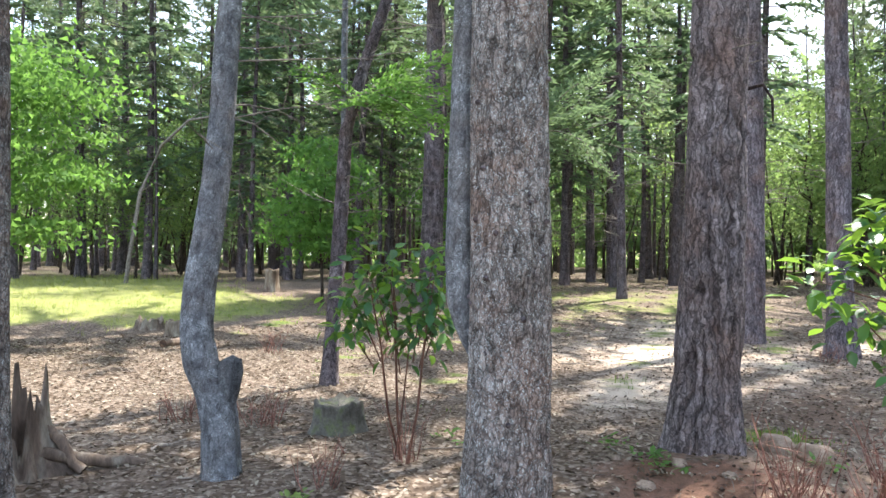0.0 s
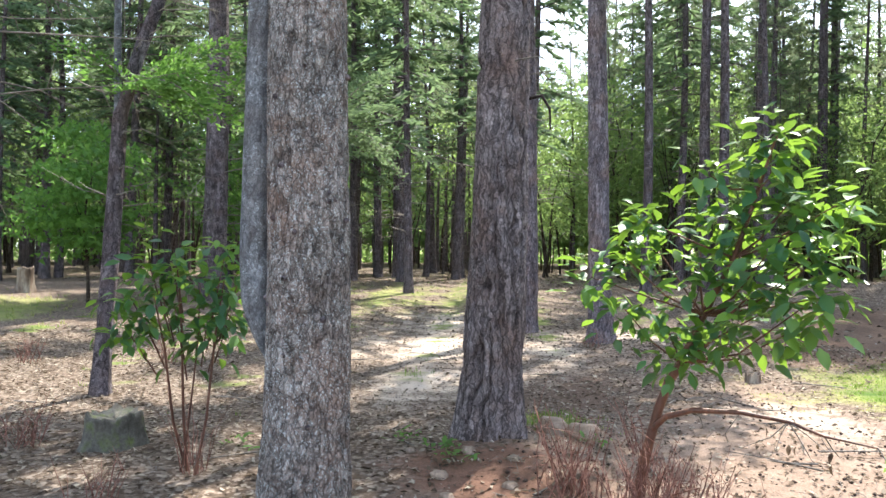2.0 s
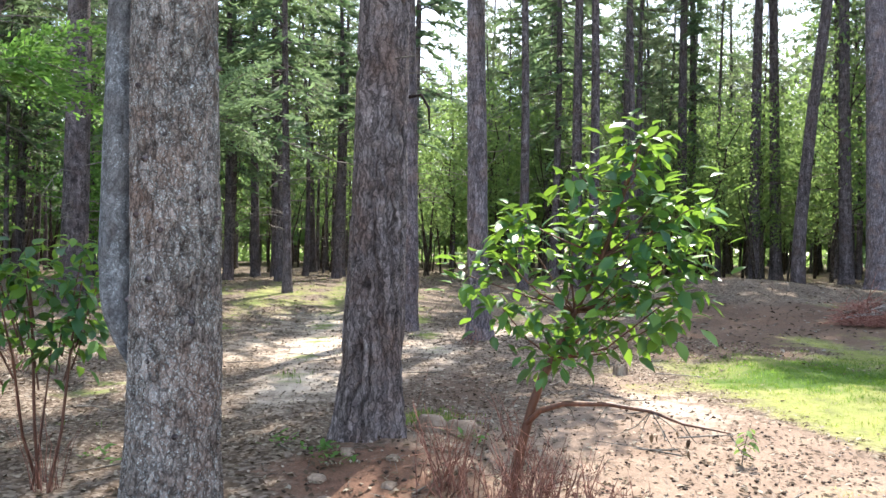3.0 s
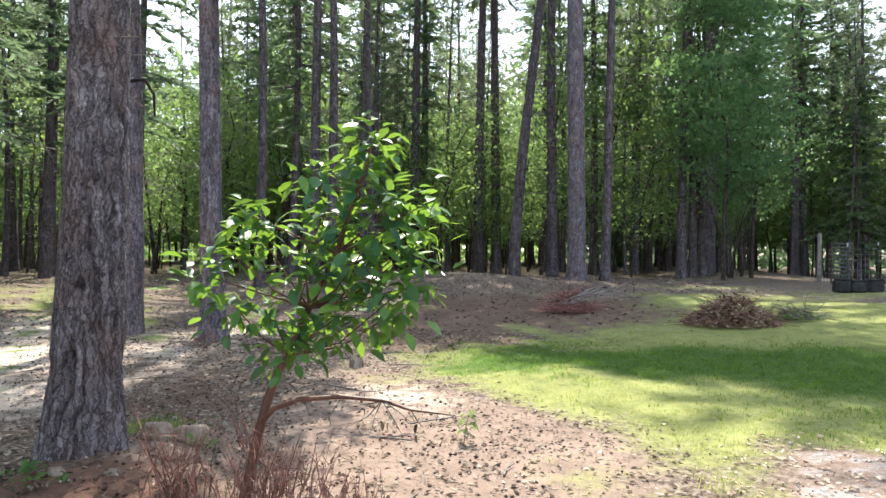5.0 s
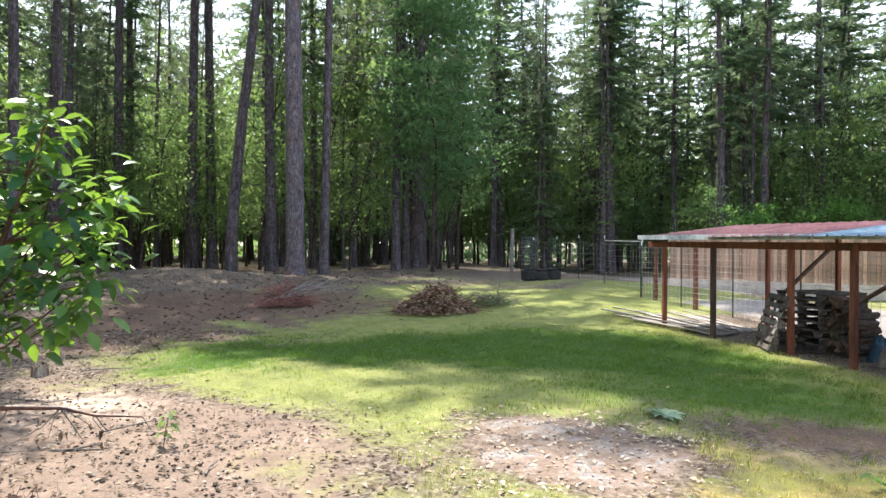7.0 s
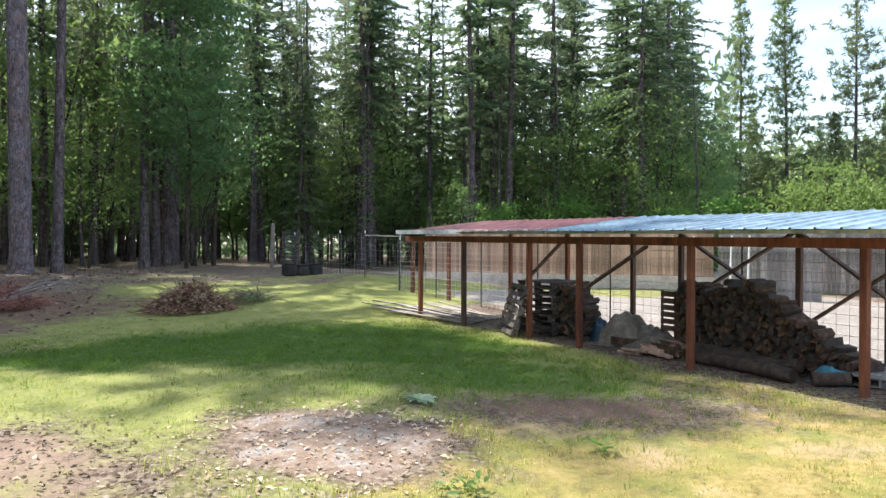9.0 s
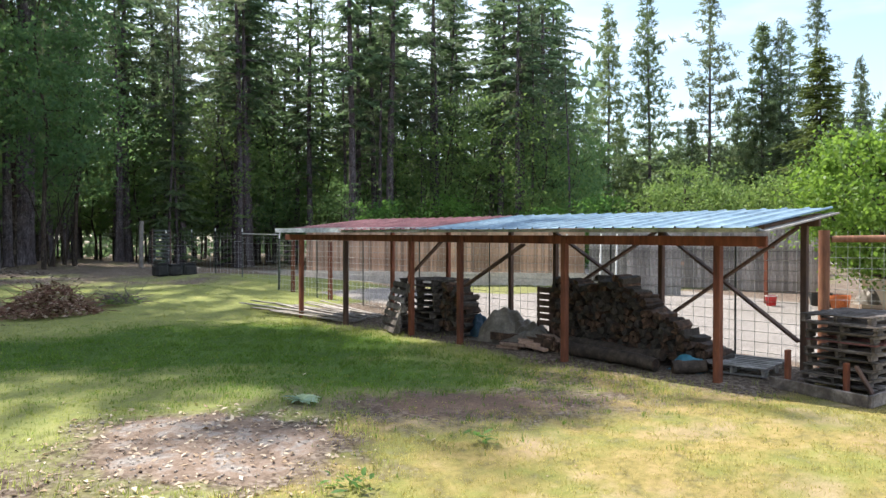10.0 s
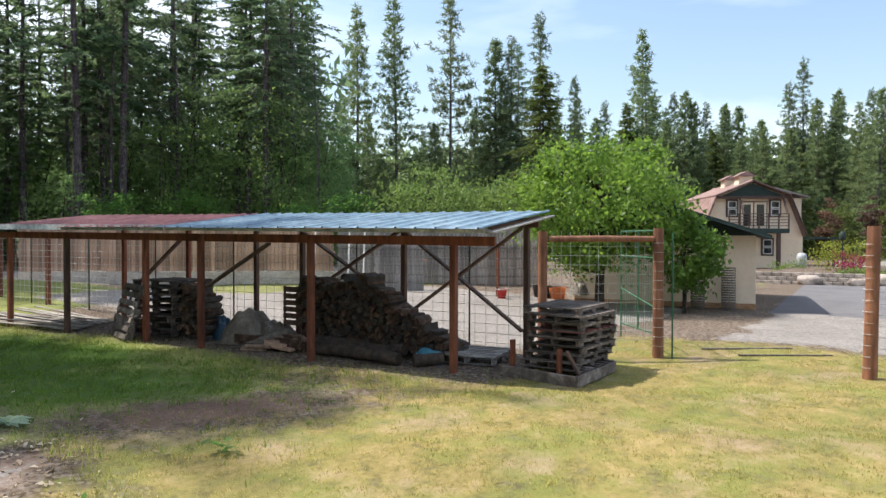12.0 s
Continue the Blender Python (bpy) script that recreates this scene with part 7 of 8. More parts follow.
def leafy_plant(t, off, tips, sizes, n_leaf, seed, mats, droop=0.25, spread=0.1, most=300):
    """Rosettes of leaves round each branch tip; the first ones are parts, the rest one joined part."""
    r = np.random.default_rng(seed)
    shapes = [leaf_mesh(1.0, w, fo, cu, m) for m in mats for w, fo, cu in ((0.52, 0.12, 0.15), (0.46, 0.2, 0.3), (0.56, 0.05, 0.1))]
    made, extra = 0, []
    for tip in tips:
        c = np.array(tip) - off
        for k in range(n_leaf):
            a = 6.283 * k * 0.618 + r.uniform(0, 0.6)
            up = r.uniform(-0.7, 1.1) - droop
            way = np.array([math.cos(a), math.sin(a), up])
            base = c + way * r.uniform(0.0, spread) + r.normal(0, spread * 0.55, 3)
            m = place_leaf(base, way, r.normal(0, 0.35), r.uniform(*sizes))
            me = shapes[r.integers(len(shapes))]
            if made < most:
                ob = new("leaf", me)
                ob.parent = t
                ob.matrix_basis = m
                made += 1
            else:
                extra.append((me, m))
    if extra:
        s = Soup()
        for me, m in extra:
            v = np.array([m @ p.co for p in me.vertices])
            s.add(v, np.array([list(p.vertices) for p in me.polygons]))
        tagged(part("foliage", s.mesh("foliage", mats[0], True), None, t), kind="stuff")


DRY_SHAPE = leaf_mesh(1.0, 0.45, 0.25, 0.35, M["deadleaf"])
mad = thing("madrone_sapling", -2.4, 4.89, 0.0, "young madrone with glossy green leaves and a smooth red-brown stem", "sapling")
MO = np.array([-2.4, 4.89, 0.0])
stem = np.array([(-2.42, 4.88, -0.1), (-2.4, 4.89, 0.06), (-2.37, 4.89, 0.21), (-2.31, 4.91, 0.51), (-2.25, 4.93, 0.76), (-2.18, 4.95, 0.97), (-2.1, 4.97, 1.1), (-1.95, 4.98, 1.45), (-1.75, 4.99, 1.85),
                 (-1.6, 5.0, 2.3), (-1.5, 5.0, 2.62)]) - MO
part("stem", Soup().tube(stem, [0.05, 0.043, 0.038, 0.036, 0.034, 0.032, 0.028, 0.025, 0.018, 0.012, 0.007], 10).mesh("stem", M["madrone_bark"], True), None, mad)
arm = np.array([(-2.28, 4.9, 0.62), (-2.17, 4.88, 0.73), (-1.99, 4.9, 0.8), (-1.69, 4.96, 0.82), (-1.4, 4.99, 0.8), (-1.19, 5.0, 0.74), (-0.9, 5.0, 0.72)]) - MO
part("bare_branch", Soup().tube(arm, [0.024, 0.022, 0.02, 0.016, 0.013, 0.009, 0.005], 7).mesh("bare_branch", M["madrone_bark"], True), None, mad, "bare arching side branch")
for k in range(9):
    a = arm[rng.integers(2, 7)]
    e = a + np.array([rng.normal(0, 0.12), rng.normal(0, 0.1), -rng.uniform(0.1, 0.3)])
    part("twig", Soup().tube([a, (a + e) / 2 + rng.normal(0, 0.02, 3), e], [0.005, 0.004, 0.002], 4).mesh("twig", M["twig"]), None, mad)
TIPS = [(-1.49, 5.02, 2.7), (-1.91, 4.88, 2.42), (-2.26, 4.73, 2.11), (-2.63, 4.54, 1.7), (-2.06, 4.82, 1.2), (-1.14, 5.11, 2.19), (-1.58, 5.0, 2.41), (-2.05, 4.83, 1.24), (-2.24, 4.97, 1.41),
        (-2.45, 4.89, 1.47), (-1.87, 5.0, 1.43), (-1.43, 5.01, 1.36), (-1.57, 4.76, 1.61), (-1.91, 4.74, 1.68), (-1.78, 5.1, 1.79), (-1.47, 4.84, 1.87), (-1.26, 4.83, 1.8), (-1.23, 5.17, 1.95),
        (-1.32, 4.94, 2.06), (-1.71, 5.1, 2.07), (-1.85, 4.94, 2.15), (-1.16, 5.01, 1.62), (-2.38, 4.8, 1.82), (-1.56, 5.11, 2.56), (-1.97, 5.06, 1.91), (-2.36, 5.03, 1.99),
        (-1.27, 4.76, 1.56), (-1.68, 4.9, 1.3), (-1.55, 5.1, 1.5), (-1.4, 4.9, 2.2)]
for i, tip in enumerate(TIPS):
    tip = np.array(tip) - MO + np.array([0, rng.uniform(-0.1, 0.1), 0])
    TIPS[i] = tuple(tip + MO)
    k = 6 + min(4, max(0, int((tip[2] - 1.2) / 0.4)))
    b = stem[min(k, 9)]
    mid = (b + tip) / 2 + np.array([0, 0, -0.06]) + rng.normal(0, 0.03, 3)
    part("branch", Soup().tube([b, mid, tip], [0.009, 0.007, 0.004], 6).mesh("branch", M["madrone_bark"], True), None, mad)
leafy_plant(mad, MO, TIPS, (0.1, 0.165), 36, 71, [M["madrone"]], spread=0.15, droop=0.4)

bush = thing("madrone_bush", -5.6, 3.24, 0.0, "bushy madrone sprout with red stems and dark green leaves", "shrub")
BO = np.array([-5.6, 3.24, 0.0])
BT = [(-5.85, 2.8, 1.48), (-5.79, 2.93, 1.74), (-5.7, 3.11, 1.84), (-5.6, 3.29, 1.69), (-5.5, 3.46, 1.85), (-5.44, 3.55, 1.59), (-5.81, 2.89, 1.28), (-5.7, 3.11, 1.39), (-5.57, 3.34, 1.29),
      (-5.47, 3.51, 1.34), (-5.86, 2.78, 1.21), (-5.67, 3.16, 1.13), (-5.52, 3.43, 1.21), (-5.75, 3.01, 1.55), (-5.52, 3.4, 1.5), (-5.68, 3.1, 1.65)]
for e, r0 in (((-5.75, 2.95, 1.5), 0.013), ((-5.66, 3.12, 1.65), 0.014), ((-5.5, 3.45, 1.6), 0.014), ((-5.58, 3.28, 1.3), 0.01)):
    e = np.array(e) - BO
    a = np.array([rng.normal(0, 0.05), rng.normal(0, 0.05), 0])
    part("stem", Soup().tube([a - (0, 0, 0.05), a * 0.6 + e * 0.35 * (1.2, 1.2, 0.8), a * 0.2 + e * 0.7, e], [r0, r0 * 0.9, r0 * 0.7, r0 * 0.4], 7).mesh("stem", M["madrone_bark"], True), None, bush)
for k in range(22):
    a = rng.uniform(0, 6.28)
    h = rng.uniform(0.25, 0.8)
    e = np.array([math.cos(a) * h * 0.55, math.sin(a) * h * 0.55, h])
    part("dry_twig", Soup().tube([(0.1 * math.cos(a), 0.1 * math.sin(a), -0.03), e * 0.5 + rng.normal(0, 0.03, 3), e], [0.004, 0.003, 0.0015], 4).mesh("dry_twig", M["redtwig"]), None, bush)
for tip in BT:
    e = np.array(tip) - BO
    b = np.array([e[0] * 0.55, e[1] * 0.55, e[2] * 0.68])
    part("branch", Soup().tube([b, e], [0.008, 0.004], 5).mesh("branch", M["madrone_bark"]), None, bush)
leafy_plant(bush, BO, BT, (0.1, 0.16), 32, 72, [M["madrone"]], spread=0.15, droop=0.55, most=240)


def twig_bush(label, x, y, n, h, spread, seed, mat="redtwig", leaves=0):
    t = thing("dry_shrub", x, y, gz(x, y), label, "shrub", "dry shrubs")
    r = np.random.default_rng(seed)
    for k in range(n):
        a, hh = r.uniform(0, 6.28), h * r.uniform(0.4, 1.0)
        b = np.array([r.normal(0, spread * 0.35), r.normal(0, spread * 0.35), -0.03])
        e = b + np.array([math.cos(a) * hh * 0.4, math.sin(a) * hh * 0.4, hh])
        s = Soup().tube([b, (b + e) / 2 + r.normal(0, 0.03, 3), e], [0.007, 0.0055, 0.002], 3)
        for _ in range(3):
            q = b + (e - b) * r.uniform(0.4, 0.9)
            s.tube([q, q + r.normal(0, 0.09, 3) + (0, 0, 0.06)], [0.003, 0.0012], 3)
        part("twig", s.mesh("twig", M[mat]), None, t)
    return t


for x, y, n, h, sp, sd in ((-2.1, 4.6, 90, 0.65, 0.5, 1), (-2.85, 4.75, 36, 0.75, 0.35, 2), (-1.6, 4.7, 40, 0.45, 0.4, 3), (-4.75, 6.1, 16, 0.5, 0.2, 4), (-5.3, 2.3, 12, 0.4, 0.2, 5),
                           (-7.4, 2.5, 22, 0.45, 0.35, 6), (-8.0, 1.9, 22, 0.4, 0.4, 7), (-3.0, 6.2, 10, 0.6, 0.15, 8), (-7.3, 12.9, 14, 0.4, 0.3, 9), (-11, 6.0, 16, 0.5, 0.4, 10), (-13, 4.5, 16, 0.5, 0.4, 12)):
    twig_bush("low tangle of bare reddish twigs on leaf litter", x, y, n, h, sp, sd)

# ---- stumps, stones, piles ----
def stump(label, x, y, r0, h, seed, mat="moss", jag=0.02, name="stump", flare=0.45):
    t = thing(name, x, y, gz(x, y), label, "stump", "stumps")
    n, m = 40, 12
    rr = np.random.default_rng(seed)
    th = np.linspace(0, 2 * np.pi, n, endpoint=False)
    ph = rr.uniform(0, 6, 4)
    edge = h + jag * (np.sin(3 * th + ph[0]) + np.sin(7 * th + ph[1]) + 0.8 * np.sin(13 * th + ph[2]))
    v, f = [], []
    for k in range(m):
        u = k / (m - 1)
        rad = r0 * (1.0 + flare * (1 - u) ** 3) * (1 + (0.08 + 0.12 * (flare > 1)) * np.sin(5 * th + ph[3]) * (1.3 - u)) + 0.012 * np.sin(17 * th + 3 * u)
        v += list(np.stack([rad * np.cos(th), rad * np.sin(th), -0.08 + (edge + 0.08) * u], 1))
    for k, fr in enumerate((0.75, 0.4, 0.05)):
        v += list(np.stack([r0 * fr * np.cos(th), r0 * fr * np.sin(th), edge * 0.3 + (h * 0.7) - jag * (k + 1) + 0.01 * np.sin(9 * th + k)], 1))
    for k in range(m + 2):
        for j in range(n):
            f.append((k * n + j, k * n + (j + 1) % n, (k + 1) * n + (j + 1) % n, (k + 1) * n + j))
    part("wood", raw_mesh("wood", v, f, M[mat], True), None, t)
    return t


stump("old sawn stump greened with moss on leaf litter", -6.75, 3.1, 0.24, 0.3, 3)
stump("rotten jagged stump with pale splintered wood", -6.72, 0.28, 0.19, 0.5, 5, "rotwood", 0.2, flare=1.3)
stump("small weathered stump at the meadow edge", -16.4, 3.5, 0.22, 0.32, 6, "rotwood")
stump("dark upright burnt stump before the forest", -24.0, 8.2, 0.22, 0.75, 7, "rotwood", 0.02)
stump("low broken stump in the grass", -17.8, 3.2, 0.3, 0.18, 8, "rotwood", 0.05)
stump("small dark stump in the clearing", -3.6, 11.3, 0.1, 0.14, 9, "rotwood")
stump("small grey stump on sandy soil", -12.3, 9.6, 0.12, 0.2, 10, "rotwood")
round_log("rotten root stretched over the litter", (-6.6, 0.45, 0.2), (-6.55, 1.2, 0.02), 0.055, "rotwood")
round_log("rotten root leaning from a broken stump", (-6.72, 0.38, 0.5), (-6.5, 0.75, 0.05), 0.05, "rotwood")
round_log("grey bare limb lying on the litter", (-6.9, 1.3, 0.04), (-7.3, 2.0, 0.03), 0.022, "twig")
round_log("short grey log on the forest floor", (-14.3, 2.8, 0.1), (-15.0, 3.6, 0.1), 0.08, "rotwood")
for x, y, sx, sy, sz, sd in ((-3.86, 6.12, 0.2, 0.15, 0.12, 2), (-3.5, 6.08, 0.19, 0.13, 0.13, 7), (-4.0, 4.95, 0.13, 0.1, 0.07, 4), (-3.55, 5.0, 0.1, 0.09, 0.06, 5), (-3.3, 4.6, 0.12, 0.09, 0.07, 6),
                             (-3.9, 4.45, 0.14, 0.1, 0.08, 8), (-4.5, 4.75, 0.1, 0.08, 0.06, 9), (-3.0, 4.4, 0.09, 0.08, 0.05, 10), (-3.6, 4.2, 0.11, 0.09, 0.06, 11), (-2.9, 5.3, 0.08, 0.07, 0.04, 12)):
    boulder("tan field stone half sunk in reddish soil", x, y, sx * (0.9 if sd in (2, 7) else 0.6), sy * (0.9 if sd in (2, 7) else 0.6), sz * (1.05 if sd in (2, 7) else 0.7), sd, "field stones", "stone", sit=0.28 if sd in (2, 7) else 0.0)


def brush_pile(label, x, y, w, h, n, seed, mat, leaf_mat, n_leaf):
    t = thing("brush_pile", x, y, gz(x, y), label, "brush pile")
    r = np.random.default_rng(seed)
    s = Soup()
    for _ in range(n):
        a, rad = r.uniform(0, 6.28), w * 0.5 * r.random() ** 0.6
        c = np.array([math.cos(a) * rad, math.sin(a) * rad * 0.8, 0])
        c[2] = h * max(0, 1 - (rad / (w * 0.5)) ** 1.6) * r.uniform(0.15, 1.0) + 0.02
        d = r.normal(0, 1, 3) * (1, 1, 0.35)
        d /= np.linalg.norm(d)
        L = r.uniform(0.25, 0.85)
        e = c + d * L
        e[2] = max(0.01, e[2])
        s.tube([c, (c + e) / 2 + r.normal(0, 0.04, 3) + (0, 0, 0.03), e], [0.009, 0.007, 0.003], 4)
    tagged(part("brushwood", s.mesh("brushwood", M[mat]), None, t), kind="stuff")
    rad = w * 0.52 * r.random(n_leaf) ** 0.6
    a = r.uniform(0, 6.28, n_leaf)
    c = np.stack([np.cos(a) * rad, np.sin(a) * rad * 0.8, h * np.clip(1 - (rad / (w * 0.52)) ** 1.6, 0, 1) * r.uniform(0.1, 1.0, n_leaf) + 0.02], 1)
    v, f = cards(r, c, r.normal(0, 1, (n_leaf, 3)) * (1, 1, 0.5), 0.13 * r.uniform(0.5, 1.2, n_leaf), 0.5, 0.15)
    tagged(part("leaf_mass", raw_mesh("leaf_mass", v, f, M[leaf_mat]), None, t), kind="stuff")
    return t


brush_pile("heap of reddish dead branches by the forest edge", -0.3, 20.2, 1.35, 0.62, 420, 3, "redbrush", "redbrush", 160)
brush_pile("heap of raked dry leaves and brown twigs", 3.6, 18.6, 2.2, 0.78, 300, 4, "redtwig", "rakedleaf", 1700)
brush_pile("low heap of grey-green cuttings in the grass", 5.4, 19.6, 1.2, 0.25, 120, 5, "twig", "willow", 300)
for k in range(16):
    st = thing("branch", -0.9 + 0.09 * k * 0.5, 20.0 + rng.uniform(-0.15, 0.15), gz(-0.3, 20.2) + 0.12 + 0.018 * k, "pale bare branch thrown on the brush heap", "branch", "brush heap branches")
    e = np.array([rng.uniform(0.9, 1.5), rng.uniform(-0.1, 0.3), rng.uniform(0.12, 0.4)])
    part("wood", Soup().tube([(0, 0, 0), e * 0.5 + rng.normal(0, 0.05, 3), e], [0.018, 0.014, 0.006], 5).mesh("wood", M["greywood"]), None, st)
round_log("pale bare branch lying over a brush heap", (-0.9, 20.2, 0.45), (0.4, 20.5, 0.85), 0.035, "twig")
tank_t = thing("stock_tank", 9.2, 26.4, gz(9.2, 26.4), "low black rubber feed trough with bulging sides by the fence", "trough")
for k, (x0, x1, h) in enumerate(((-0.74, -0.27, 0.42), (-0.26, 0.24, 0.38), (0.25, 0.74, 0.41))):
    tb = slab(x0, x1, -0.3, 0.3, -0.05, h, 0.09)
    part("bin", tb, M["rubber"], tank_t)
    part("rim", slab(x0 + 0.02, x1 - 0.02, -0.28, 0.28, h + 0.002, h + 0.03, 0.01), M["rubber"], tank_t)
mul = thing("mullein", 3.95, 7.05, gz(3.95, 7.05), "pale grey-green mullein rosette in the grass", "plant")
mshape = leaf_mesh(1.0, 0.36, 0.15, 0.25, M["mullein"])
for k in range(16):
    a = k * 2.4
    ob = new("leaf", mshape)
    ob.parent = mul
    ob.matrix_basis = place_leaf((0.02 * math.cos(a), 0.02 * math.sin(a), 0.03), (math.cos(a), math.sin(a), 0.2 + 0.05 * (k % 5)), 0.2, rng.uniform(0.16, 0.3))
for x, y, n, mt in ((4.44, 4.57, 10, "broad"), (2.9, 4.4, 14, "broad"), (-4.2, 4.85, 12, "broad"), (-4.8, 5.0, 10, "broad"), (-3.95, 4.7, 8, "broad"), (-6.0, 3.9, 8, "broad"), (-3.3, 5.9, 7, "broad"), (-5.0, 2.0, 8, "willow")):
    wd = thing("weed", x, y, gz(x, y), "small green weed sprouting from the ground", "weed", "weeds")
    sh_ = leaf_mesh(1.0, 0.4, 0.1, 0.2, M[mt])
    for k in range(n * 2):
        a = rng.uniform(0, 6.28)
        ob = new("leaf", sh_)
        ob.parent = wd
        ob.matrix_basis = place_leaf((rng.normal(0, 0.09), rng.normal(0, 0.09), rng.uniform(0.01, 0.1)), (math.cos(a), math.sin(a), rng.uniform(0.1, 0.9)), 0.2, rng.uniform(0.06, 0.12))

# ---- leafy trees near the left meadow and hanging boughs ----
broadleaf(rng, "maple_tree", "young leafy maple with bright green leaves beside the meadow", -15.2, -0.4, 5.6, 0.14, 1.7, 2.2, M["broad"], M["bark_oak"], 0.115, 110, 170, lean=0.3, flat=0.14, small=True)
broadleaf(rng, "maple_tree", "leafy bright green tree behind the meadow", -31.5, -3.5, 11, 0.22, 2.4, 3.4, M["broad"], M["bark_oak"], 0.17, 120, 110, lean=0.3, small=True, flat=0.22)
broadleaf(rng, "maple_tree", "small bright green tree at the forest edge", -20.5, 8.6, 5.2, 0.1, 1.2, 1.5, M["broad"], M["bark_oak"], 0.17, 80, 60, small=True, flat=0.22)
broadleaf(rng, "maple_tree", "small leafy green tree before dark trunks", -26.0, 17.5, 6.5, 0.12, 1.6, 2.0, M["broad"], M["bark_oak"], 0.18, 80, 60, small=True, flat=0.22)
broadleaf(rng, "maple_tree", "tall leafy green tree among the conifers", 6.6, 35.5, 15, 0.2, 4.0, 2.7, M["maple"], M["bark_oak"], 0.2, 120, 80, small=True, flat=0.22)


def bough(label, x, y, z, ends, mat, seed, card=0.13, gap=0.05):
    t = thing("fir_bough", x, y, z, label, "branch", "fir boughs")
    r = np.random.default_rng(seed)
    s, C, A, S_ = Soup(), [], [], []
    for e in ends:
        e = np.array(e, float)
        L = np.linalg.norm(e)
        k = np.linspace(0, 1, 8)
        line = e * k[:, None] + np.array([0, 0, 0.12 * L]) * np.sin(k * 3.14)[:, None]
        s.tube(line, np.linspace(0.025, 0.005, 8), 4)
        d = e / L
        side = np.cross(d, (0, 0, 1.0))
        for q in np.linspace(0.15, 1, int(L / gap)):
            p = np.array([np.interp(q, k, line[:, c]) for c in range(3)])
            for sg in (-1, 1):
                w = (1.15 - q) * 0.55 * L * r.uniform(0.4, 1)
                for h in np.linspace(0.1, 1, max(3, int(w / (gap * 0.9)))):
                    C.append(p + side * sg * w * h + d * w * h * 0.5 + r.normal(0, 0.05, 3) - (0, 0, 0.25 * h * w))
                    A.append(side * sg + d * 0.6 + r.normal(0, 0.3, 3))
                    S_.append(card * r.uniform(0.6, 1.2))
    part("wood", s.mesh("wood", M["twig"]), None, t)
    v, f = cards(r, np.array(C), np.array(A), np.array(S_), 0.3, 0.05)
    part("needles", raw_mesh("needles", v, f, mat), None, t)
    return t


bough("bright green fir boughs spreading from a slim trunk", -9.35, 4.45, 4.0, ((1.3, 0.6, -0.15), (0.9, 1.3, 0.1), (1.6, 0.1, -0.45), (0.5, 1.7, -0.5), (0.2, -1.0, 0.3), (-0.6, 1.2, 0.6), (1.2, 1.2, 0.6)), M["broad"], 4)
bough("green fir boughs hanging beside a massive trunk", -11.5, 9.5, 4.4, ((1.2, -0.6, 0.4), (1.5, 0.4, -0.6), (1.0, 1.2, -0.9), (0.6, -1.5, 0.0), (1.7, 0.2, 0.9), (0.4, 1.6, 0.6)), M["needles"], 5)
bough("dark fir boughs hanging high over the clearing", -6.2, 1.85, 5.2, ((-1.2, -0.9, -0.7), (-1.5, 0.2, -0.6), (-1.0, 1.2, -0.5), (-1.8, 1.3, -0.9), (-1.3, -1.9, -0.8)), M["needles"], 6, 0.15)
# unseen limbs added to a fir so that the soil below lies in shade
for k, (x, y, z, reach) in enumerate(SHADE_LIMBS):
    bough("fir limb added out of view to shade the clearing floor", x, y, z, ((reach, -1.1, 0.2), (reach * 1.05, 0.35, 0.3), (reach * 0.9, 1.7, 0.1)), M["needles"], 30 + k, 0.5, 0.2)
arch = thing("arching_sapling", -30.6, 4.4, gz(-30.6, 4.4), "bare pale sapling arching over before the dark forest", "sapling")
ARCH = np.array([(-30.6, 4.4, -0.3), (-30.5, 4.6, 1.6), (-30.4, 4.95, 4.2), (-30.3, 5.7, 6.1), (-30.1, 6.7, 7.2), (-29.7, 7.9, 7.5), (-29.4, 9.2, 7.2), (-29.0, 10.6, 6.1)]) - (-30.6, 4.4, gz(-30.6, 4.4))
part("stem", Soup().tube(ARCH, [0.09, 0.084, 0.076, 0.066, 0.056, 0.044, 0.03, 0.014], 7).mesh("stem", M["twig"], True), None, arch)
for k in (2, 3, 4, 5, 6):
    part("side_twig", Soup().tube([ARCH[k], ARCH[k] + (0.2, 0.5, 0.4), ARCH[k] + (0.3, 1.1, 0.2)], [0.024, 0.016, 0.006], 4).mesh("side_twig", M["twig"]), None, arch)
sprig = thing("pale_sprig", -1.13, 6.99, gz(-1.13, 6.99), "small sprig with pale wilted leaves on sandy soil", "weed")
part("stem", Soup().tube([(0, 0, -0.03), (0.02, 0.01, 0.16), (0.06, 0.02, 0.34)], [0.006, 0.005, 0.003], 5).mesh("stem", M["twig"]), None, sprig)
s_shape = leaf_mesh(1.0, 0.42, 0.15, 0.3, M["willow"])
for k in range(12):
    ob = new("leaf", s_shape)
    ob.parent = sprig
    ob.matrix_basis = place_leaf((0.012 * (k % 6), 0.01, 0.12 + 0.02 * k), (math.cos(k * 2.4), math.sin(k * 2.4), -0.3), 0.2, rng.uniform(0.09, 0.15))
for c, n_l in (((-1.42, 4.98, 0.66), 5), ((-1.2, 5.0, 0.62), 3)):
    for k in range(n_l):
        ob = new("dry_leaf", DRY_SHAPE)
        ob.parent = mad
        ob.matrix_basis = place_leaf(np.array(c) - MO + rng.normal(0, 0.045, 3), (rng.normal(), rng.normal(), -1.2), rng.normal(0, 0.5), rng.uniform(0.05, 0.08))


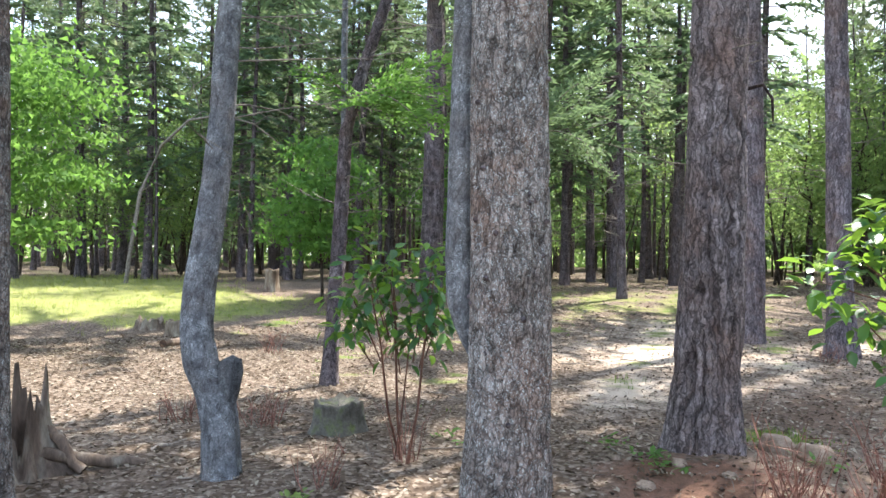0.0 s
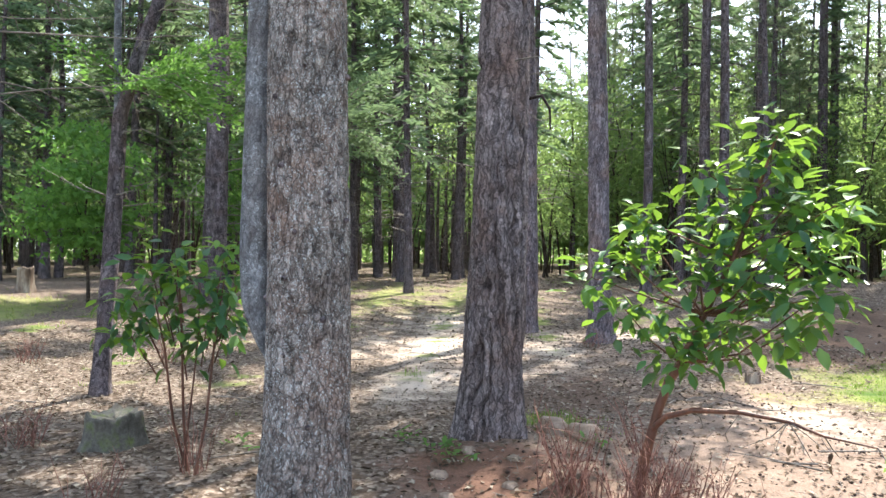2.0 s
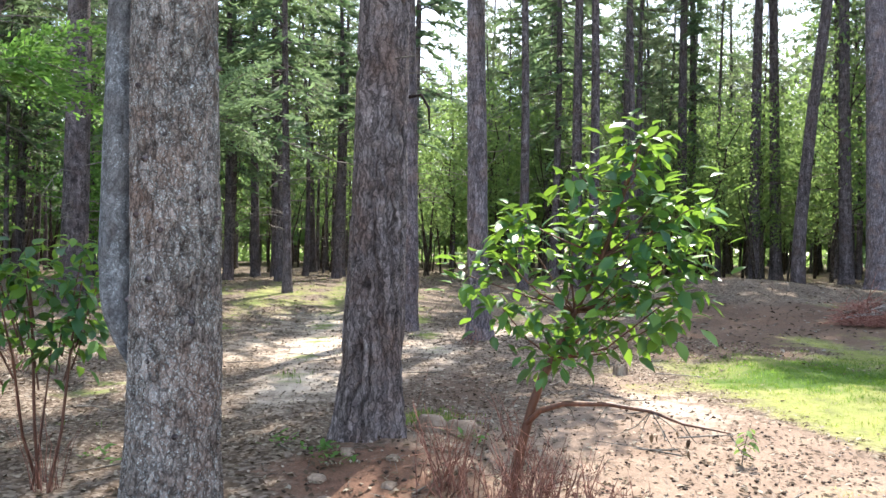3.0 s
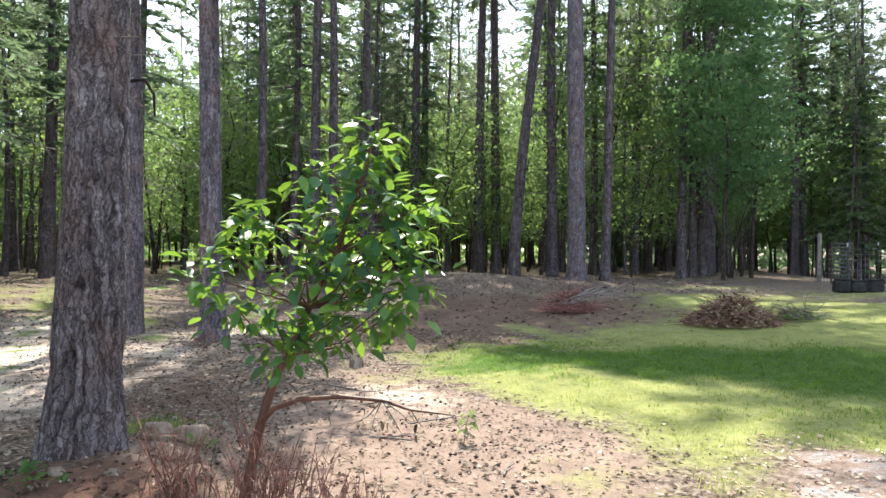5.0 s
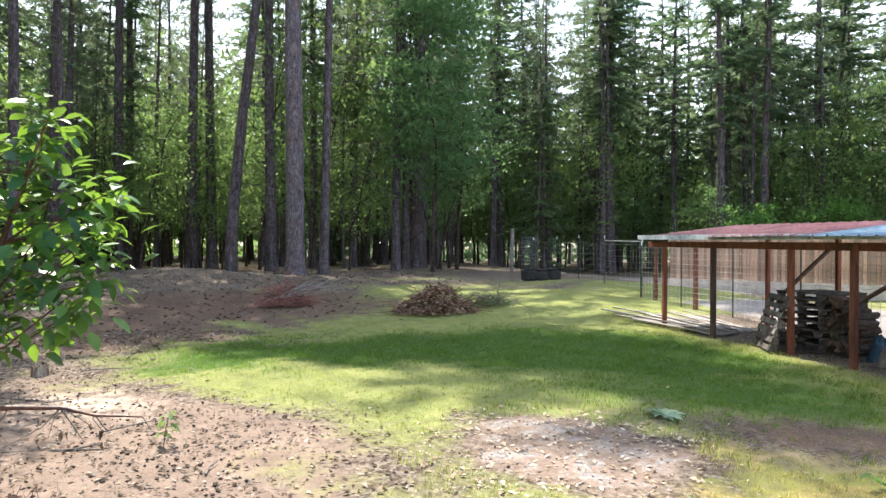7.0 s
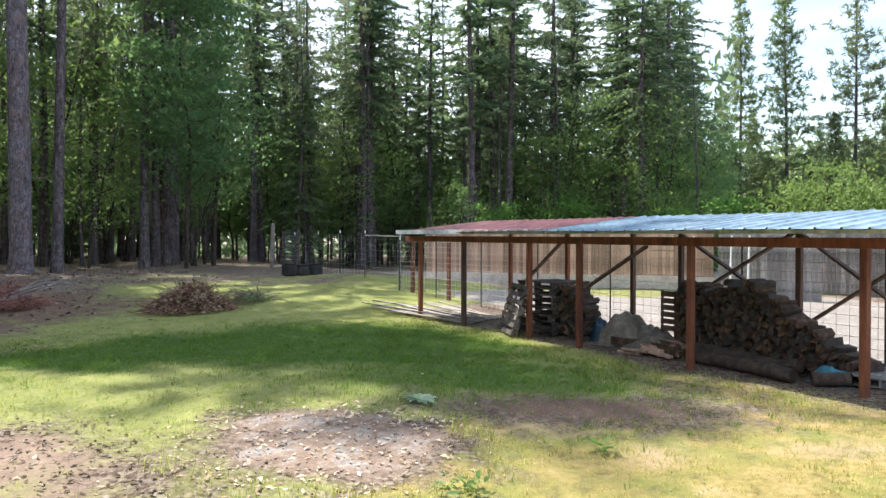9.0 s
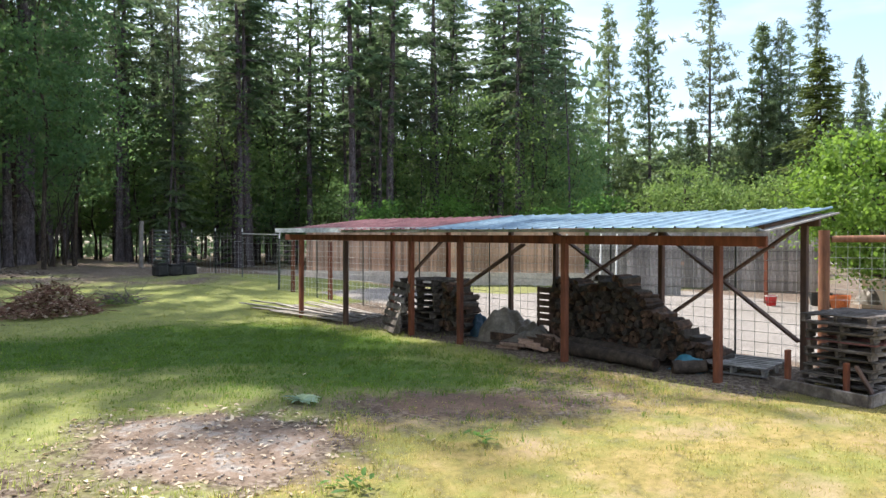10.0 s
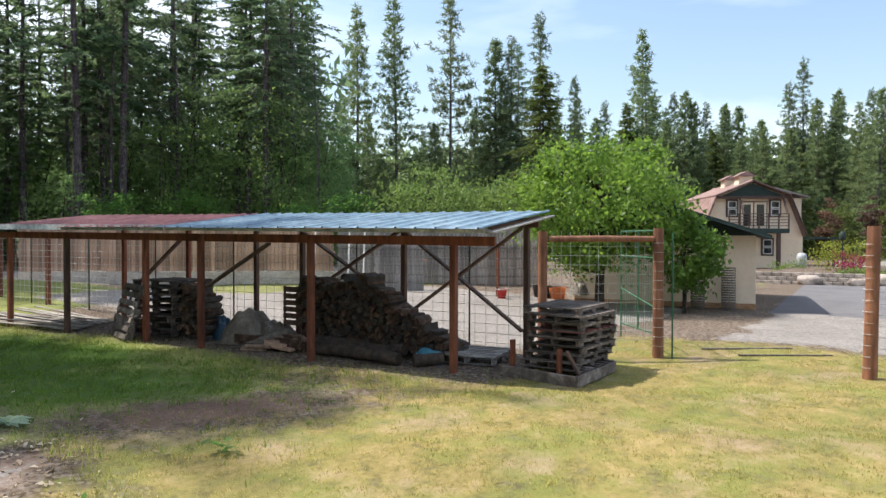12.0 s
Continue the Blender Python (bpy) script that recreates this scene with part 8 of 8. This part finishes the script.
# ---- ground cover ----
def scatter(r, n, x0, x1, y0, y1, test):
    x, y = r.uniform(x0, x1, n), r.uniform(y0, y1, n)
    keep = r.random(n) < test(x, y)
    return x[keep], y[keep]


def on_ground(x, y):
    near = np.exp(-((np.hypot(x, y) / 40) ** 2))
    return ground_z(x, y) + near * (0.012 * wob(x, y, 4.0, 0.5) + 0.008 * wob(x, y, 9.0, 1.5))


def grass(name, label, mat, n, zone, x0, x1, y0, y1, h0, h1, seed, blades=5, thin=1.0):
    r = np.random.default_rng(seed)
    x, y = scatter(r, n, x0, x1, y0, y1, zone)
    x, y = np.repeat(x, blades), np.repeat(y, blades)
    m = len(x)
    x, y = x + r.normal(0, 0.035, m), y + r.normal(0, 0.035, m)
    z = on_ground(x, y)
    a, h = r.uniform(0, 6.283, m), r.uniform(h0, h1, m) * (0.65 + 0.35 * wob(x, y, 1.7, 4.0))
    h = np.clip(h, 0.02, None)
    lean = r.uniform(0.1, 0.75, m) * h
    w = thin * (0.0035 + 0.004 * r.random(m))
    dx, dy = np.cos(a), np.sin(a)
    base = np.stack([x, y, z - 0.005], 1)
    sd = np.stack([-dy * w, dx * w, 0 * w], 1)
    tip = base + np.stack([dx * lean, dy * lean, h], 1)
    v = np.stack([base - sd, base + sd, tip], 1).reshape(-1, 3)
    return tagged(new(name, raw_mesh(name, v, np.arange(3 * m).reshape(-1, 3), M[mat])), label, "grass", kind="stuff")


# these blades follow the lawn area whose shade is put into the colour
grass("lawn_grass", "soft green grass of the clearing", "blades", 110000, lambda x, y: cover(x, y)["lush_shade"] * np.clip(1.25 - y / 24, 0.3, 1), -5, 11, 3.0, 26, 0.03, 0.1, 1, 5, 0.8)
grass("edge_grass", "short yellow-green grass round the clearing", "edgeblades", 90000, lambda x, y: np.clip(cover(x, y)["grass"] - 0.25, 0, 1) * (1 - 0.9 * cover(x, y)["lush_shade"]) * np.clip(1.25 - y / 24, 0.3, 1) * 0.8, -5, 11, 3.0, 26, 0.02, 0.06, 6, 5, 0.8)
grass("dry_grass", "yellow dry grass in front of the shed", "straw", 48000, lambda x, y: cover(x, y)["dry"], 0, 14, -3, 9, 0.015, 0.045, 2, 5, 0.8)
grass("tall_grass", "taller bright grass tufts along the shed and pit", "edgeblades", 16000,
      lambda x, y: np.exp(-((x - 7.85) / 0.45) ** 2) * np.clip(0.45 + 0.8 * wob(x, y, 2.2, 1.0), 0, 1) * (y > 3.5) * (y < 16) * 0.9 + 0.5 * np.exp(-((np.hypot((x - 2.45) / 1.12, (y - 6.2) / 1.5) - 1.25) / 0.12) ** 2), 0.5, 9, 2, 17, 0.06, 0.24, 3, 5, 0.6)
grass("meadow_grass", "tall sunlit meadow grass before the forest", "edgeblades", 6000, lambda x, y: cover(x, y)["grass"], -40, -16, -12, 10, 0.1, 0.3, 4, 4)
grass("sparse_grass", "sparse grass sprouting through the leaf litter", "blades", 12000, lambda x, y: cover(x, y)["grass"] * 0.6, -24, -4, 3, 30, 0.05, 0.14, 5, 4)


def leaf_litter(name, label, mat, n, zone, x0, x1, y0, y1, size, seed, aspect=0.5):
    r = np.random.default_rng(seed)
    x, y = scatter(r, n, x0, x1, y0, y1, zone)
    m = len(x)
    c = np.stack([x, y, on_ground(x, y) + 0.012], 1)
    a = r.uniform(0, 6.283, m)
    along = np.stack([np.cos(a), np.sin(a), r.normal(0, 0.25, m)], 1)
    along /= np.linalg.norm(along, axis=1, keepdims=True)
    tilt = r.normal(0, 0.35, m)
    side = np.stack([-np.sin(a), np.cos(a), tilt], 1)
    side /= np.linalg.norm(side, axis=1, keepdims=True)
    s = size * r.uniform(0.5, 1.3, m)[:, None]
    up = np.array([0, 0, 1.0]) * s * r.uniform(-0.12, 0.22, (m, 1))
    v = np.stack([c - along * s * 0.5, c + side * s * aspect * 0.5 + up, c + along * s * 0.5, c - side * s * aspect * 0.5 + up], 1).reshape(-1, 3)
    return tagged(new(name, raw_mesh(name, v, np.arange(4 * m).reshape(-1, 4), M[mat])), label, "leaf litter", kind="stuff")


def bare(x, y):
    c = cover(x, y)
    return np.clip(1 - c["grass"] - c["dry"] - c["gravel"] - c["tar"], 0, 1) * (x < 6)


leaf_litter("leaf_litter", "brown fallen leaves covering the forest floor", "deadleaf", 60000, lambda x, y: bare(x, y) * (1 - 0.5 * cover(x, y)["soil"]) * (1 - 0.85 * cover(x, y)["pale"]), -17, 1, 0, 16, 0.065, 1)
leaf_litter("leaf_litter", "brown fallen leaves scattered farther into the forest", "deadleaf", 16000, lambda x, y: bare(x, y), -34, 8, 12, 40, 0.13, 2)
leaf_litter("leaf_litter", "pale curled fallen leaves on the gravel patch", "paleleaf", 4200,
            lambda x, y: np.clip(smooth01((1.35 - np.hypot((x - 2.45) / 1.12, (y - 6.2) / 1.5)) / 0.3) * (0.55 + 0.45 * wob(x, y, 1.5, 1)) + 0.015, 0, 1), 0.0, 5, 3.5, 9, 0.068, 3)
leaf_litter("bark_chips", "dark bark chips and charred bits on sandy soil", "cone", 15000, lambda x, y: bare(x, y) * np.clip(0.5 + 0.7 * wob(x, y, 0.7, 5), 0.05, 1), -9, 1.5, 3.5, 14, 0.036, 7, 0.55)
leaf_litter("leaf_litter", "short twigs and needles scattered on the litter", "twig", 9000, lambda x, y: bare(x, y), -15, 2, 1, 16, 0.16, 4, 0.05)


def cones(name, label, n, zone, x0, x1, y0, y1, size, seed, mat="cone"):
    r = np.random.default_rng(seed)
    x, y = scatter(r, n, x0, x1, y0, y1, zone)
    m = len(x)
    s = size * r.uniform(0.5, 1.3, m)
    unit = np.array([(1, 0, 0), (-1, 0, 0), (0, 0.75, 0), (0, -0.75, 0), (0, 0, 0.65), (0, 0, -0.65)], float)
    tri = np.array([(0, 2, 4), (2, 1, 4), (1, 3, 4), (3, 0, 4), (2, 0, 5), (1, 2, 5), (3, 1, 5), (0, 3, 5)])
    a = r.uniform(0, 6.283, m)
    ca, sa = np.cos(a), np.sin(a)
    u = unit[None] * s[:, None, None] * r.uniform(0.75, 1.25, (m, 6, 1))
    v = np.stack([u[..., 0] * ca[:, None] - u[..., 1] * sa[:, None] + x[:, None], u[..., 0] * sa[:, None] + u[..., 1] * ca[:, None] + y[:, None],
                  u[..., 2] + (on_ground(x, y) + s * 0.4)[:, None]], -1).reshape(-1, 3)
    f = (np.arange(m)[:, None, None] * 6 + tri[None]).reshape(-1, 3)
    return tagged(new(name, raw_mesh(name, v, f, M[mat])), label, "pine cones" if mat == "cone" else "pebbles", kind="stuff")


cones("pine_cones", "dark pine cones scattered on sandy soil", 9000, lambda x, y: cover(x, y)["soil"] * bare(x, y) * np.clip(0.55 + 0.6 * wob(x, y, 0.9, 3), 0, 1), -12, 2, 3, 16, 0.021, 1)
cones("gravel_stones", "loose grey gravel stones", 9000, lambda x, y: cover(x, y)["gravel"] * (x < 6) + 0.06 * cover(x, y)["soil"], -6, 5, 3, 9, 0.016, 2, "block")
for k in range(46):
    x, y = rng.uniform(-10, 0.5), rng.uniform(3.2, 12)
    if bare(np.array([x]), np.array([y]))[0] < 0.5:
        continue
    a, L = rng.uniform(0, 6.28), rng.uniform(0.25, 0.9)
    st = thing("stick", x, y, gz(x, y) + 0.02, "dry grey stick lying on the ground", "stick", "fallen sticks")
    q = np.array([math.cos(a), math.sin(a), 0]) * L
    part("wood", Soup().tube([(0, 0, 0), q * 0.5 + rng.normal(0, 0.02, 3) * (1, 1, 0.3), q], [0.01, 0.009, 0.005], 5).mesh("wood", M["twig"]), None, st)
